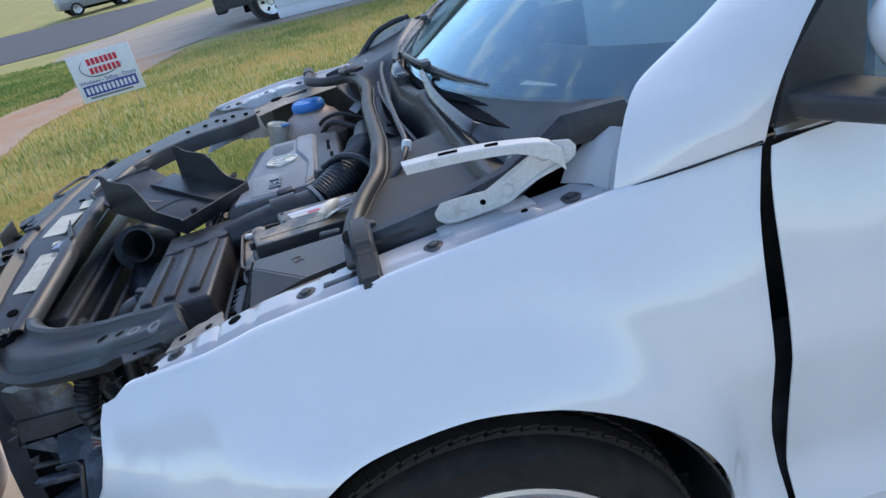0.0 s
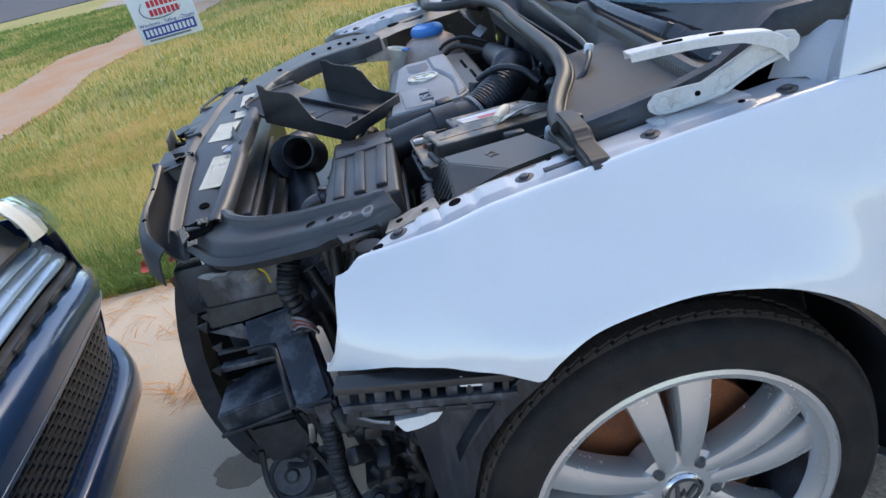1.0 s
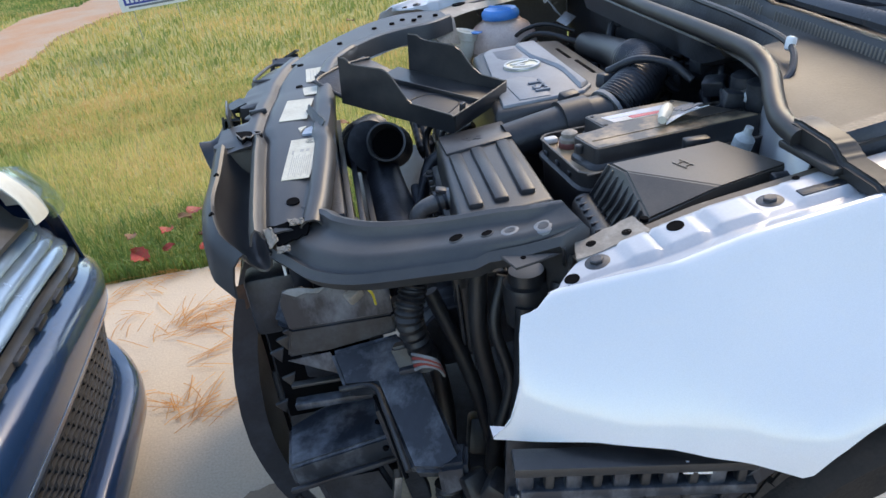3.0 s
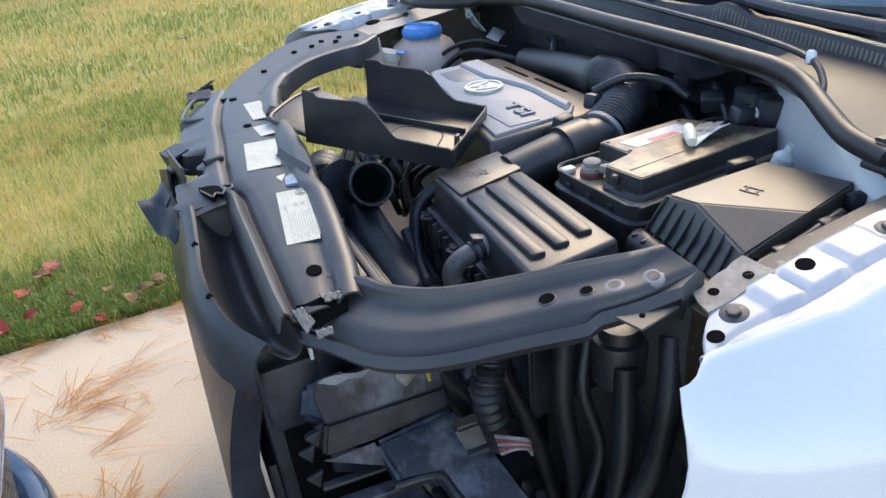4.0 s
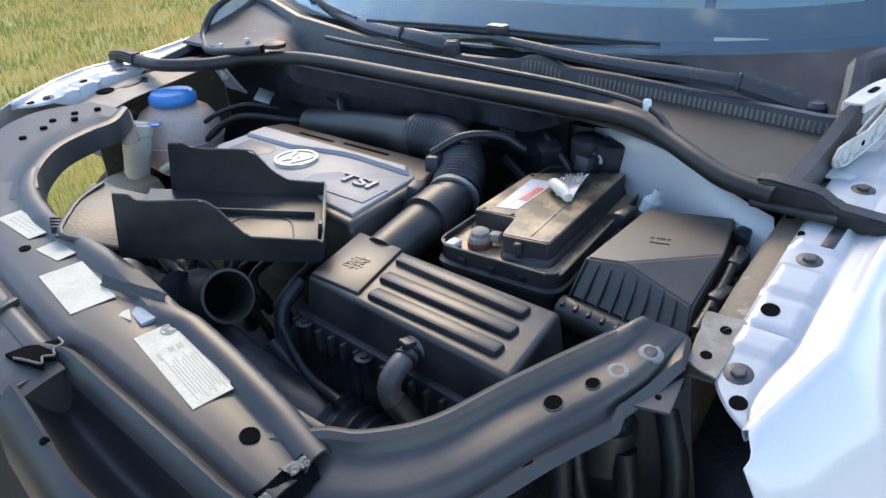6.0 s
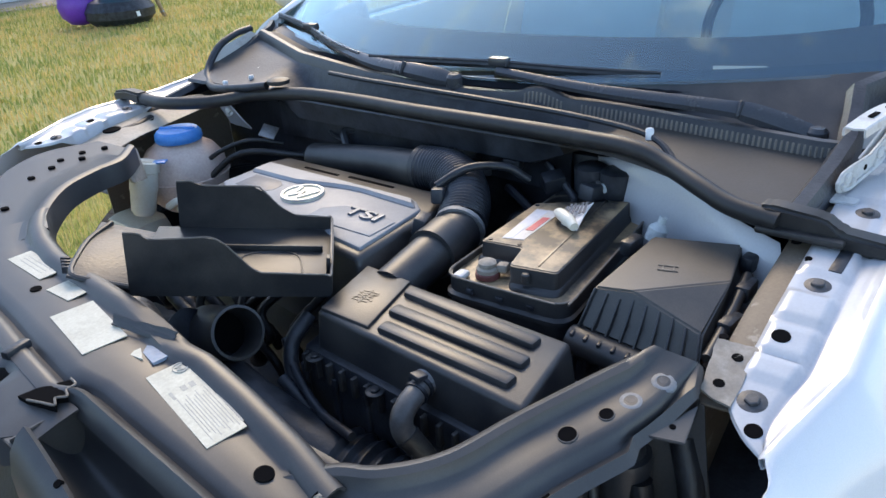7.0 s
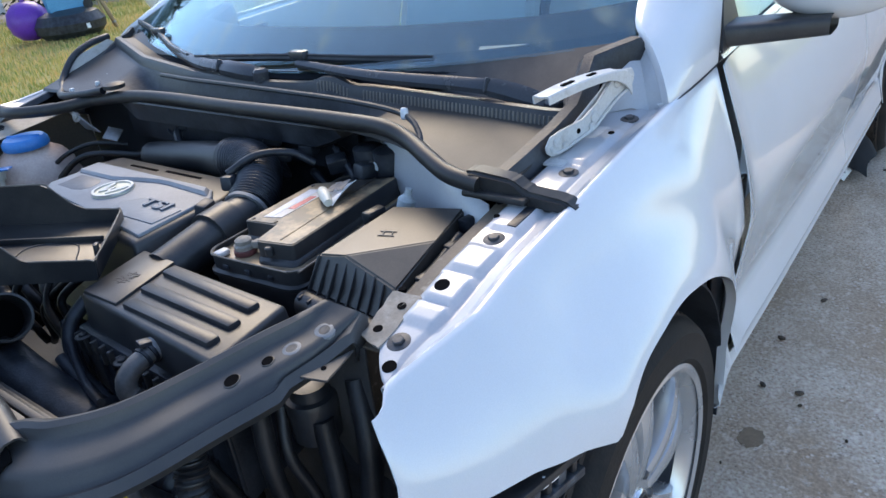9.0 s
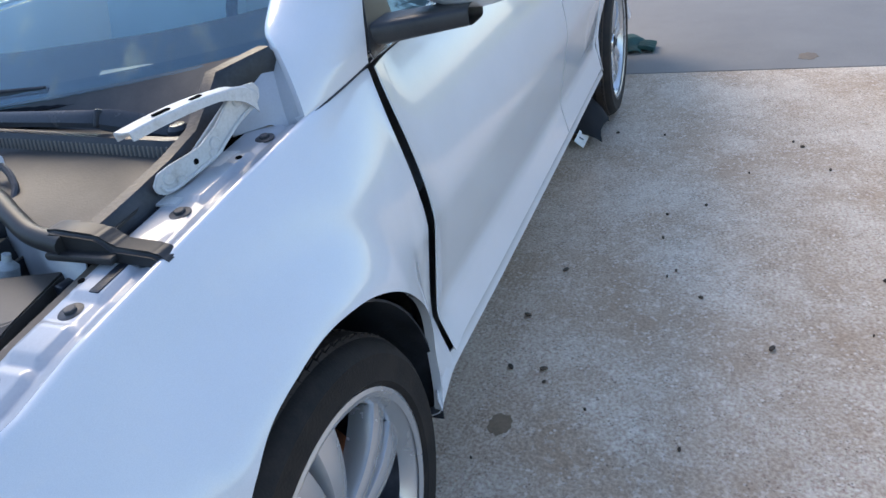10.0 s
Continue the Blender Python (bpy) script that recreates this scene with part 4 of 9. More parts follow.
# dark liners over the wheels
for wx in (0, 2.711):
    for side in (0, 1):
        rows = [[(wx + 0.375 * math.cos(a), y, 0.325 + 0.375 * math.sin(a)) for y in (0.075, 0.2, 0.36)] for a in np.linspace(radians(-12), radians((118 if side else 150) if wx == 0 else 192), 30)]
        rows2 = [[(wx + r * math.cos(a), 0.36, 0.325 + r * math.sin(a)) for r in (0.375, 0.2, 0.03)] for a in np.linspace(radians(-12), radians(192), 30)]
        bm = sheet(rows, 0.004)
        sheet(rows2, 0.004, bm)
        part("wheel_liner", mirrored(bm) if side else bm, DEEP, car, "black wheel arch liner")

# ---- engine bay ----
def skew_plate(corners, thick, wave=0.001, bm=None):
    """A moulded plate through four corners, slightly uneven, thickened backwards."""
    c = [Vector(q) for q in corners]
    rows = [[c[0].lerp(c[3], u).lerp(c[1].lerp(c[2], u), v) for v in np.linspace(0, 1, 7)] for u in np.linspace(0, 1, 7)]
    for i in range(7):
        for j in range(7):
            rows[i][j] += Vector((wave * math.sin(3.1 * i + j), wave * math.sin(1.7 * i * j + 1), wave * math.cos(2.3 * j + i)))
    return sheet(rows, thick, bm)


# dark enclosure: firewall, inner wings, floor tray
part("firewall", boxed((0.02, 1.36, 0.52), (0.115, CY, 0.60), 0.004), DEEP, car, "dark sound-proofed firewall")
part("bay_floor", boxed((0.60, 1.20, 0.02), (-0.22, CY, 0.24), 0.004), DEEP, car, "black under-engine tray")
for side in (0, 1):
    f = mirrored if side else (lambda b: b)
    rows = []
    for i in range(23):
        x = -0.345 + 0.445 * i / 22
        zt = interp(x, SH_Z) - 0.012
        rows.append([(x, 0.246, zt - 0.002), (x, 0.274, zt - 0.004), (x, 0.281, zt - 0.010), (x, 0.285, zt - 0.05), (x, 0.29, 0.62), (x, 0.34, 0.45), (x, 0.36, 0.30)])
    part("inner_wing", f(sheet(rows[5:] if side else rows, 0.003)), WINGDUST, car, "brown dusty inner wing panel with pale scratches")
for hx, hy, r in ((-0.30, 0.283, 0.007), (-0.335, 0.288, 0.006), (-0.255, 0.285, 0.005), (-0.05, 0.27, 0.006)):
    hole((hx, hy, interp(hx, SH_Z) - 0.0135), (0.06, 0, 1), r, car)

# white strut tower panel behind the fuse box
rows = []
for u, (a, b, c) in zip(np.linspace(0, 1, 9), [(0.105, 0.62, 0.865), (0.06, 0.56, 0.885), (0.035, 0.50, 0.893), (0.015, 0.45, 0.893), (-0.01, 0.41, 0.884), (-0.03, 0.375, 0.876), (-0.045, 0.34, 0.868), (-0.055, 0.31, 0.862), (-0.06, 0.285, 0.856)]):
    rows.append([(a + 0.008, b + 0.003, c - 0.006), (a - 0.004, b - 0.004, c - 0.02), (a - 0.012, b - 0.01, c - 0.05), (a - 0.02, b - 0.01, c - 0.10), (a - 0.03, b - 0.01, c - 0.22)])
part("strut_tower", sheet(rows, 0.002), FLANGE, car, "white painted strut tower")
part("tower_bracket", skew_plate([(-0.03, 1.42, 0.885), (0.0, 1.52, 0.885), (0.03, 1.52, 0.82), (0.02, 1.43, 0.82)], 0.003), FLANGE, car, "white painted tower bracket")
bolt((-0.008, 1.465, 0.862), (-1, -0.3, 0.35), car, 0.008, STEEL)
# bare upper wing panel on the far side
rows = [[(-0.330 + 0.345 * u, 1.668 - 0.075 * (1 - u) - 0.095 * v, interp(-0.330 + 0.345 * u, SH_Z) + 0.020 - 0.030 * u - 0.012 * v * v) for v in np.linspace(0, 1, 8)] for u in np.linspace(0, 1, 16)]
wp = part("upper_wing_panel", sheet(rows, 0.002, flip=True), BEIGE, car, "dusty bare upper wing panel with punched holes")
hole((-0.215, 1.598, interp(-0.215, SH_Z) + 0.0105), (-0.05, 0, 1), 0.019, wp)
for hx, hy in ((-0.29, 1.575), (-0.275, 1.545), (-0.15, 1.62), (-0.13, 1.585)):
    hole((hx, hy, interp(hx, SH_Z) + 0.016 - 0.03 * (hx + 0.33) / 0.345), (-0.05, 0, 1), 0.007, wp)


# upper front carrier: a dusty black plastic bridge
def carrier_z(y):
    return 0.858 - 0.055 * ((0.98 - y) / 0.48) ** 1.8 if y < 0.98 else 0.858 + 0.008 * min(1.0, (y - 0.98) / 0.16)


CREASE = [(0.46, -0.700), (0.52, -0.704), (0.70, -0.705), (0.755, -0.704), (0.80, -0.714), (0.872, -0.708), (0.962, -0.696), (1.05, -0.688), (1.14, -0.670), (1.22, -0.646), (1.30, -0.612), (1.36, -0.580)]
INNER = [(0.46, -0.632), (0.489, -0.626), (0.548, -0.614), (0.634, -0.603), (0.71, -0.596), (0.746, -0.600), (0.80, -0.592), (0.86, -0.588), (1.0, -0.583), (1.06, -0.580), (1.12, -0.568), (1.17, -0.552), (1.22, -0.527), (1.30, -0.459)]
rows = []
for i in range(91):
    y = 0.487 + 0.745 * i / 90
    a, b, z = interp(y, CREASE), interp(y, INNER), carrier_z(y)
    ragged = 0.006 * math.sin(i * 2.3) * (1 if i < 1 else 0)
    near = min(1, max(0, (0.79 - y) / 0.03))      # the rounded ridge stands only towards the broken corner
    led = 1 - 0.7 * min(1, max(0, (y - 0.72) / 0.05)) + 0.7 * min(1, max(0, (y - 0.82) / 0.06))
    row = [(b + 0.003, y + ragged, z - 0.018), (b + 0.002, y + ragged, z - 0.006), (b - 0.003, y, z + 0.002), (b - 0.009, y, z + 0.005 * led), (b - 0.020, y, z + 0.005 * led), (b - 0.027, y, z + 0.001), (b - 0.031, y, z - 0.005), (b - 0.037, y, z - 0.006)]
    c0, c1 = b - 0.037, a + 0.008
    for t in (0.2, 0.4, 0.6, 0.8):
        row.append((c0 + (c1 - c0) * t, y, z - 0.0055 + 0.002 * math.sin(math.pi * t)))
    row += [(a + 0.008, y, z - 0.005), (a + 0.004, y, z - 0.009), (a, y, z - 0.012), (a - 0.004, y, z - 0.009), (a - 0.008, y, z - 0.003 + 0.004 * near), (a - 0.014, y, z - 0.002 + 0.007 * near), (a - 0.021, y, z - 0.003 + 0.001 * near), (a - 0.026, y, z - 0.004 - 0.014 * near)]
    rows.append(row)
carrier = part("front_carrier", sheet(rows, 0.003), SATIN, car, "dusty black plastic front carrier panel with stickers", 48)
# lower apron outboard of the crease, torn short near the corner
rows = []
for i in range(50):
    y = 0.745 + 0.50 * i / 49
    a, z = interp(y, CREASE), carrier_z(y)
    w = interp(y, [(0.72, 0.036), (0.76, 0.048), (0.848, 0.050), (0.856, 0.008), (0.940, 0.006), (0.952, 0.040), (1.06, 0.040), (1.10, 0.03), (1.16, 0.02), (1.245, 0.004)])
    w += 0.010 * (1 if i % 11 in (3, 4) else 0)
    rows.append([(a - 0.024, y, z - 0.005), (a - 0.024 - w * 0.5, y, z - 0.008), (a - 0.026 - w, y, z - 0.013), (a - 0.030 - w, y, z - 0.045)])
part("carrier_apron", sheet(rows, 0.003), SATIN, car, "torn plastic apron of the front carrier")
part("apron_wall", boxed((0.004, 0.10, 0.045), (-0.776, 0.895, carrier_z(0.895) - 0.012), 0.001, pose(0, 0, 0, 0, 0, 6)), BLACK, carrier)
za = carrier_z(0.78)
TORN = [(-0.757, 0.806), (-0.740, 0.803), (-0.712, 0.787), (-0.714, 0.774), (-0.724, 0.772), (-0.729, 0.761), (-0.737, 0.768), (-0.743, 0.758), (-0.749, 0.774), (-0.755, 0.790)]
# the tear's shaded inside is a near-black patch laid on the apron
part("torn_hole", prism(TORN, za - 0.016, za - 0.0010), VOID, carrier, "jagged near-black patch drawn as a hole torn in the apron")
part("torn_rim", tube([(x, y, za + 0.0002) for x, y in TORN[2:]], 0.0013, 6, 50), SLAT, carrier, "pale torn edge")
zb = carrier_z(1.12)
part("apron_tray", prism([(-0.738, 1.100), (-0.730, 1.150), (-0.704, 1.210), (-0.664, 1.190), (-0.690, 1.082)], zb - 0.020, zb - 0.014, 0.002), SATIN, carrier, "shallow plastic tray on the apron")
part("tray_edge", tube([(-0.690, 1.084, zb - 0.009), (-0.739, 1.100, zb - 0.009), (-0.732, 1.150, zb - 0.008), (-0.706, 1.212, zb - 0.007), (-0.664, 1.192, zb - 0.007)], 0.0035, 8, 40), SATIN, carrier)
part("hanging_plate", slab([(-0.748, 1.108, zb - 0.012), (-0.712, 1.060, zb - 0.010), (-0.728, 1.040, zb - 0.070), (-0.762, 1.080, zb - 0.080)], (0.002, 0.004, 0), 0.0008), BLACK, carrier, "black plastic plate hanging off the apron")
part("apron_latch", boxed((0.03, 0.012, 0.010), (-0.722, 0.885, carrier_z(0.885) - 0.003), 0.002, pose(0, 0, 0, 0, 0, 15)), DEEP, carrier)
hole((-0.664, 0.55, carrier_z(0.55) - 0.0024), (0, -(carrier_z(0.56) - carrier_z(0.54)) / 0.02, 1), 0.0095, carrier)
for hx, hy in ((-0.645, 1.15), (-0.648, 1.00)):
    hole((hx, hy, carrier_z(hy) - 0.0026), (0, -(carrier_z(hy + 0.01) - carrier_z(hy - 0.01)) / 0.02, 1), 0.007, carrier)


FADED = material("faded_print", (0.38, 0.37, 0.33), 0.5, 0, (0.36, 0.34, 0.3), 40, 0.4, 200, 0)


def sticker(x0, x1, y0, y1, lines, label, turn=0.0):
    z = carrier_z((y0 + y1) / 2)
    dz = (carrier_z(y1) - carrier_z(y0)) / (y1 - y0)
    m = Matrix.Translation(((x0 + x1) / 2, (y0 + y1) / 2, z - 0.0034)) @ pose(0, 0, 0, math.degrees(math.atan(dz)), 0, turn)
    s = part("sticker", boxed((x1 - x0, y1 - y0, 0.0010), rot=m), STICKER, carrier, label)
    for lx, ly, w, h in lines:
        part("print_bar", boxed((w * 0.8, h, 0.0002), rot=m @ Matrix.Translation((lx, ly, 0.0006))), FADED, s)
    return s, m


bars = [(0.017 - 0.0032 * k, -0.022, 0.0011, 0.070 - 0.01 * (k % 3)) for k in range(10)] + [(0.022, -0.03, 0.0022, 0.05), (0.010, 0.024, 0.007, 0.008), (0.001, 0.024, 0.007, 0.008), (-0.013, 0.02, 0.004, 0.012)]
st, sm = sticker(-0.6715, -0.6295, 0.606, 0.732, bars, "white sticker with rows of fine grey print", -8)
emblem_ring(st, sm @ Matrix.Translation((0.012, 0.054, 0.0008)) @ pose(0, 0, 0, 0, 0, -90), 0.008, FADED)
sticker(-0.677, -0.628, 0.815, 0.915, [], "blank white sticker", -8)
sticker(-0.640, -0.603, 0.938, 0.988, [], "blank white sticker", 3)
sticker(-0.634, -0.603, 1.020, 1.110, [(0.006 - 0.006 * k, 0, 0.0012, 0.06) for k in range(3)], "small white sticker")
# the torn place beside the stickers: a folded shard, a pale scrap, blue-grey film
FILM = material("blue_grey_film", (0.16, 0.23, 0.33), 0.4, 0, (0.4, 0.43, 0.47), 40, 0.6)
pl = prism([(-0.645, 0.748), (-0.618, 0.745), (-0.606, 0.775), (-0.622, 0.790), (-0.640, 0.776)], carrier_z(0.77) - 0.008, carrier_z(0.77) - 0.0042)
part("peeled_sticker", pl, FILM, carrier, "peeled blue-grey sticker remnant")
part("pale_scrap", prism([(-0.652, 0.786), (-0.637, 0.784), (-0.648, 0.762)], carrier_z(0.775) - 0.006, carrier_z(0.775) - 0.0034), STICKER, carrier, "pale torn scrap")
part("torn_shard", skew_plate([(-0.636, 0.842, 0.852), (-0.628, 0.844, 0.862), (-0.604, 0.760, 0.853), (-0.616, 0.758, 0.843)], 0.002), SATIN, carrier, "torn folded plastic shard")

# side arm from the broken corner back to the fender
ARM_IN = [(-0.655, 0.545, 0.800), (-0.618, 0.505, 0.806), (-0.600, 0.470, 0.808), (-0.552, 0.432, 0.808), (-0.477, 0.406, 0.811), (-0.405, 0.364, 0.829), (-0.340, 0.328, 0.840)]
ARM_OUT = [(-0.702, 0.500, 0.765), (-0.678, 0.461, 0.768), (-0.643, 0.405, 0.770), (-0.590, 0.370, 0.772), (-0.504, 0.333, 0.786), (-0.436, 0.293, 0.806), (-0.358, 0.270, 0.820)]
ARM_CUT = [(0.0, 0.0), (0.05, 0.003), (0.11, 0.003), (0.155, -0.006), (0.20, -0.0075), (0.32, -0.006), (0.45, -0.003), (0.60, 0.0), (0.67, 0.001), (0.72, -0.001), (0.78, -0.009), (0.85, -0.011), (0.96, -0.006), (1.0, 0.0)]
rows = []
for i, (a, b) in enumerate(zip(spline(ARM_IN, 60), spline(ARM_OUT, 60))):
    end = max(0.0, (i - 54) / 5)
    row = [a + Vector((0.010, 0.012, -0.032)), a + Vector((0.004, 0.005, -0.004))]
    for t, h in ARM_CUT:
        jog = -0.012 * min(1, max(0, (i - 47) / 2)) * max(0, t - 0.7) / 0.3
        q = a.lerp(b, t) + Vector((0, 0, h * (1 - end) + 0.003 * end))
        q += Vector((0.93, 0.10, 0.12)) * 0.030 * end * (t / 0.82 if t < 0.82 else (1 - t) / 0.18) + Vector((-0.3, -0.9, 0)) * jog
        row.append(q)
    row += [row[-1] + Vector((-0.003, -0.005, -0.006)), row[-1] + Vector((0.004, 0.006, -0.022))]
    rows.append(row)
last = rows[-1]
rows.append([q + Vector((0.004, -0.003, -0.006)) for q in last])
rows.append([q + Vector((0.003, -0.002, -0.028)) for q in last])
ARM_ROWS = rows
arm = part("carrier_arm", sheet(rows, 0.003), SATIN, car, "curved black plastic carrier arm, broken off at the corner", 40)


def arm_surface(x, y):
    """Nearest point of the arm's top to a place in plan, with its normal."""
    best = None
    for i in range(2, 58):
        for c in range(5, 15):
            d = (ARM_ROWS[i][c].x - x) ** 2 + (ARM_ROWS[i][c].y - y) ** 2
            if best is None or d < best[0]:
                best = (d, i, c)
    i, c = best[1:]
    n = (ARM_ROWS[i + 1][c] - ARM_ROWS[i - 1][c]).cross(ARM_ROWS[i][c - 1] - ARM_ROWS[i][c + 1]).normalized()
    n = n if n.z > 0 else -n
    p = ARM_ROWS[i][c]
    return Vector((x, y, p.z - (n.x * (x - p.x) + n.y * (y - p.y)) / n.z)), n


for hx, hy, r, mt in ((-0.463, 0.356, 0.0090, 0), (-0.4285, 0.334, 0.0070, 0), (-0.4037, 0.3215, 0.012, 1), (-0.368, 0.305, 0.012, 1), (-0.520, 0.346, 0.006, 0)):
    c, up = arm_surface(hx, hy)
    if mt:
        m = Matrix.Translation(c + up * 0.0015) @ Vector((0, 0, 1)).rotation_difference(up).to_matrix().to_4x4()
        g = part("grommet", lathe([(0, 0.0006), (0.006, 0.0006), (0.007, 0.0018), (0.0105, 0.0016), (0.0125, 0.0), (0.013, -0.003)], 20, m), ZINC, arm, "bare metal grommet")
        part("grommet_core", lathe([(0, 0.0016), (0.0045, 0.0016), (0.0055, 0.0004)], 8, m @ Matrix.Translation((0.001, 0.0005, 0))), DARKSTEEL, arm)
    else:
        hole(c + up * 0.0036, up, r, arm)
        m = Matrix.Translation(c + up * 0.0034) @ Vector((0, 0, 1)).rotation_difference(up).to_matrix().to_4x4()
        part("hole_rim", lathe([(r * 0.98, -0.001), (r * 1.0, 0.0006), (r * 1.12, 0.0004), (r * 1.16, -0.001)], 22, m), SATIN, arm)
part("arm_flap", slab([(-0.425, 0.298, 0.806), (-0.360, 0.272, 0.809), (-0.385, 0.268, 0.806), (-0.413, 0.264, 0.804)], (0, 0, -0.003), 0.0008), SATIN, arm, "small tab under the arm's end")
hole((-0.400, 0.281, 0.8065), (0, 0, 1), 0.0032, arm)
part("arm_scratch", tube([arm_surface(-0.60, 0.445)[0] + Vector((0, 0, 0.0012)), arm_surface(-0.575, 0.42)[0] + Vector((0, 0, 0.0012)), arm_surface(-0.56, 0.412)[0] + Vector((0, 0, 0.0012))], 0.0006, 5, 8), PRIMER, arm)
cbk = part("corner_bracket", skew_plate([(-0.349, 0.245, 0.808), (-0.262, 0.245, 0.8265), (-0.268, 0.288, 0.8262), (-0.340, 0.278, 0.8105)], 0.003), PRIMER, car, "scraped bare metal corner bracket")
hole((-0.326, 0.265, 0.8168), (-0.2, 0, 1), 0.0060, cbk)
hole((-0.286, 0.261, 0.8252), (-0.2, 0, 1), 0.0060, cbk)
# right arm: sweeps back in one piece with the carrier to the far wing
rows = []
FAR_IN = [(-0.557, 1.155, 0.866), (-0.526, 1.222, 0.866), (-0.459, 1.300, 0.866), (-0.388, 1.336, 0.866), (-0.328, 1.352, 0.866), (-0.268, 1.415, 0.864)]
FAR_OUT = [(-0.665, 1.175, 0.861), (-0.620, 1.290, 0.860), (-0.535, 1.430, 0.860), (-0.458, 1.520, 0.861), (-0.372, 1.560, 0.862), (-0.282, 1.530, 0.862)]
for a, b in zip(spline(FAR_IN, 44), spline(FAR_OUT, 44)):
    d = (b - a).normalized()
    rows.append([a - d * 0.004 + Vector((0, 0, -0.036)), a - d * 0.002 + Vector((0, 0, -0.006)), a + Vector((0, 0, 0.001)), a + d * 0.008 + Vector((0, 0, 0.004)), a + d * 0.019 + Vector((0, 0, 0.003)), a + d * 0.027 + Vector((0, 0, -0.004)), a.lerp(b, 0.45) + Vector((0, 0, -0.003)), a.lerp(b, 0.7) + Vector((0, 0, -0.001)), a.lerp(b, 0.92), b, b + d * 0.006 + Vector((0, 0, -0.010)), b + d * 0.008 + Vector((0, 0, -0.034))])
ra = part("carrier_arm", sheet(rows, 0.003), SATIN, car, "black plastic carrier arm with punched slots", 48)
for k, t in ((22, 0.60), (27, 0.55), (31, 0.62), (33, 0.45), (36, 0.6), (40, 0.5), (12, 0.6)):
    p = rows[k][2].lerp(rows[k][9], t)
    hole(p + Vector((0, 0, 0.0010)), (0.02, -0.03, 1), 0.0062, ra)
part("bare_bracket", skew_plate([(-0.330, 1.352, 0.856), (-0.262, 1.420, 0.858), (-0.250, 1.430, 0.790), (-0.315, 1.362, 0.815)], 0.003), BEIGE, car, "bent bare metal bracket under the carrier arm")

# air filter box with ribbed lid
filt = part("air_filter_box", prism([(-0.462, 0.400), (-0.305, 0.420), (-0.292, 0.79), (-0.44, 0.765)], 0.60, 0.742, 0.008), DEEP, car, "black air filter box with three ribs on its lid")
lid = part("filter_lid", prism([(-0.452, 0.406), (-0.312, 0.426), (-0.300, 0.782), (-0.430, 0.748)], 0.735, 0.797, 0.007, 3, taper=0.95), BLACK, filt, "dusty ribbed black lid")
for a0, b0, a1, b1 in ((-0.330, 0.668, -0.343, 0.462), (-0.375, 0.655, -0.382, 0.452), (-0.412, 0.640, -0.419, 0.446)):
    d = Vector((a1 - a0, b1 - b0, 0))
    m = Matrix.Translation(((a0 + a1) / 2, (b0 + b1) / 2, 0.797)) @ pose(0, 0, 0, 0, 0, math.degrees(math.atan2(d.y, d.x)))
    part("lid_rib", boxed((d.length, 0.021, 0.016), rot=m, bevel=0.005), BLACK, lid)
part("lid_step", prism([(-0.424, 0.652), (-0.308, 0.682), (-0.305, 0.765), (-0.424, 0.736)], 0.790, 0.8015, 0.003), BLACK, lid)
for ang in (0, 60, 120):
    part("lid_mark", boxed((0.034, 0.0026, 0.0010), rot=Matrix.Translation((-0.372, 0.705, 0.8018)) @ pose(0, 0, 0, 0, 0, ang + 8)), BLACK, lid)
for k in range(5):
    part("lid_mark", boxed((0.024, 0.0020, 0.0010), rot=Matrix.Translation((-0.372 - 0.012 + 0.006 * k, 0.705, 0.8018)) @ pose(0, 0, 0, 0, 0, 98)), BLACK, lid)
random.seed(4)
for k in range(16):
    u = k / 15
    for a0, b0, a1, b1 in ((-0.458, 0.405, -0.438, 0.758), (-0.457, 0.404, -0.312, 0.423)):
        if k % 2 and a1 > -0.4:
            continue
        part("flange_rib", boxed((0.014, 0.006, 0.03), (a0 + (a1 - a0) * u - 0.004, b0 + (b1 - b0) * u - 0.003, 0.722), 0.0015), BLACK, filt)
for px, py in ((-0.462, 0.46), (-0.455, 0.62), (-0.40, 0.402), (-0.446, 0.735)):
    bolt((px, py, 0.737), (0, 0, 1), filt, 0.008, BLACK, "lid_screw")

for k in range(7):
    u = k / 6
    part("body_rib", boxed((0.006, 0.010, 0.10), Vector((-0.464, 0.402, 0.665)).lerp(Vector((-0.442, 0.765, 0.665)), u), 0.002), DEEP, filt)
for pts, r in (([(-0.47, 0.78, 0.70), (-0.475, 0.70, 0.665), (-0.485, 0.60, 0.655), (-0.49, 0.50, 0.66)], 0.009), ([(-0.44, 0.80, 0.74), (-0.455, 0.77, 0.71), (-0.48, 0.70, 0.69), (-0.50, 0.62, 0.70)], 0.006), ([(-0.40, 0.79, 0.76), (-0.44, 0.79, 0.73), (-0.46, 0.76, 0.68), (-0.46, 0.70, 0.64)], 0.011)):
    part("filter_cable", tube(pts, r, 10, 24), DEEP, car, "black cable below the filter box")
part("filter_bracket", slab([(-0.458, 0.40, 0.742), (-0.40, 0.398, 0.742), (-0.40, 0.372, 0.738), (-0.452, 0.376, 0.738)], (0, 0, -0.006), 0.001), BLACK, filt)
for k in range(4):
    part("bracket_web", bar((-0.452 + 0.016 * k, 0.376, 0.744), (-0.444 + 0.016 * k, 0.400, 0.744), 0.003, 0.010, 0.0005), BLACK, filt)

# elbow and hose off the filter box
ELBOW = material("worn_grey_plastic", (0.12, 0.118, 0.115), 0.36, 0, (0.040, 0.040, 0.040), 20, 0.7, 300, 0.1)
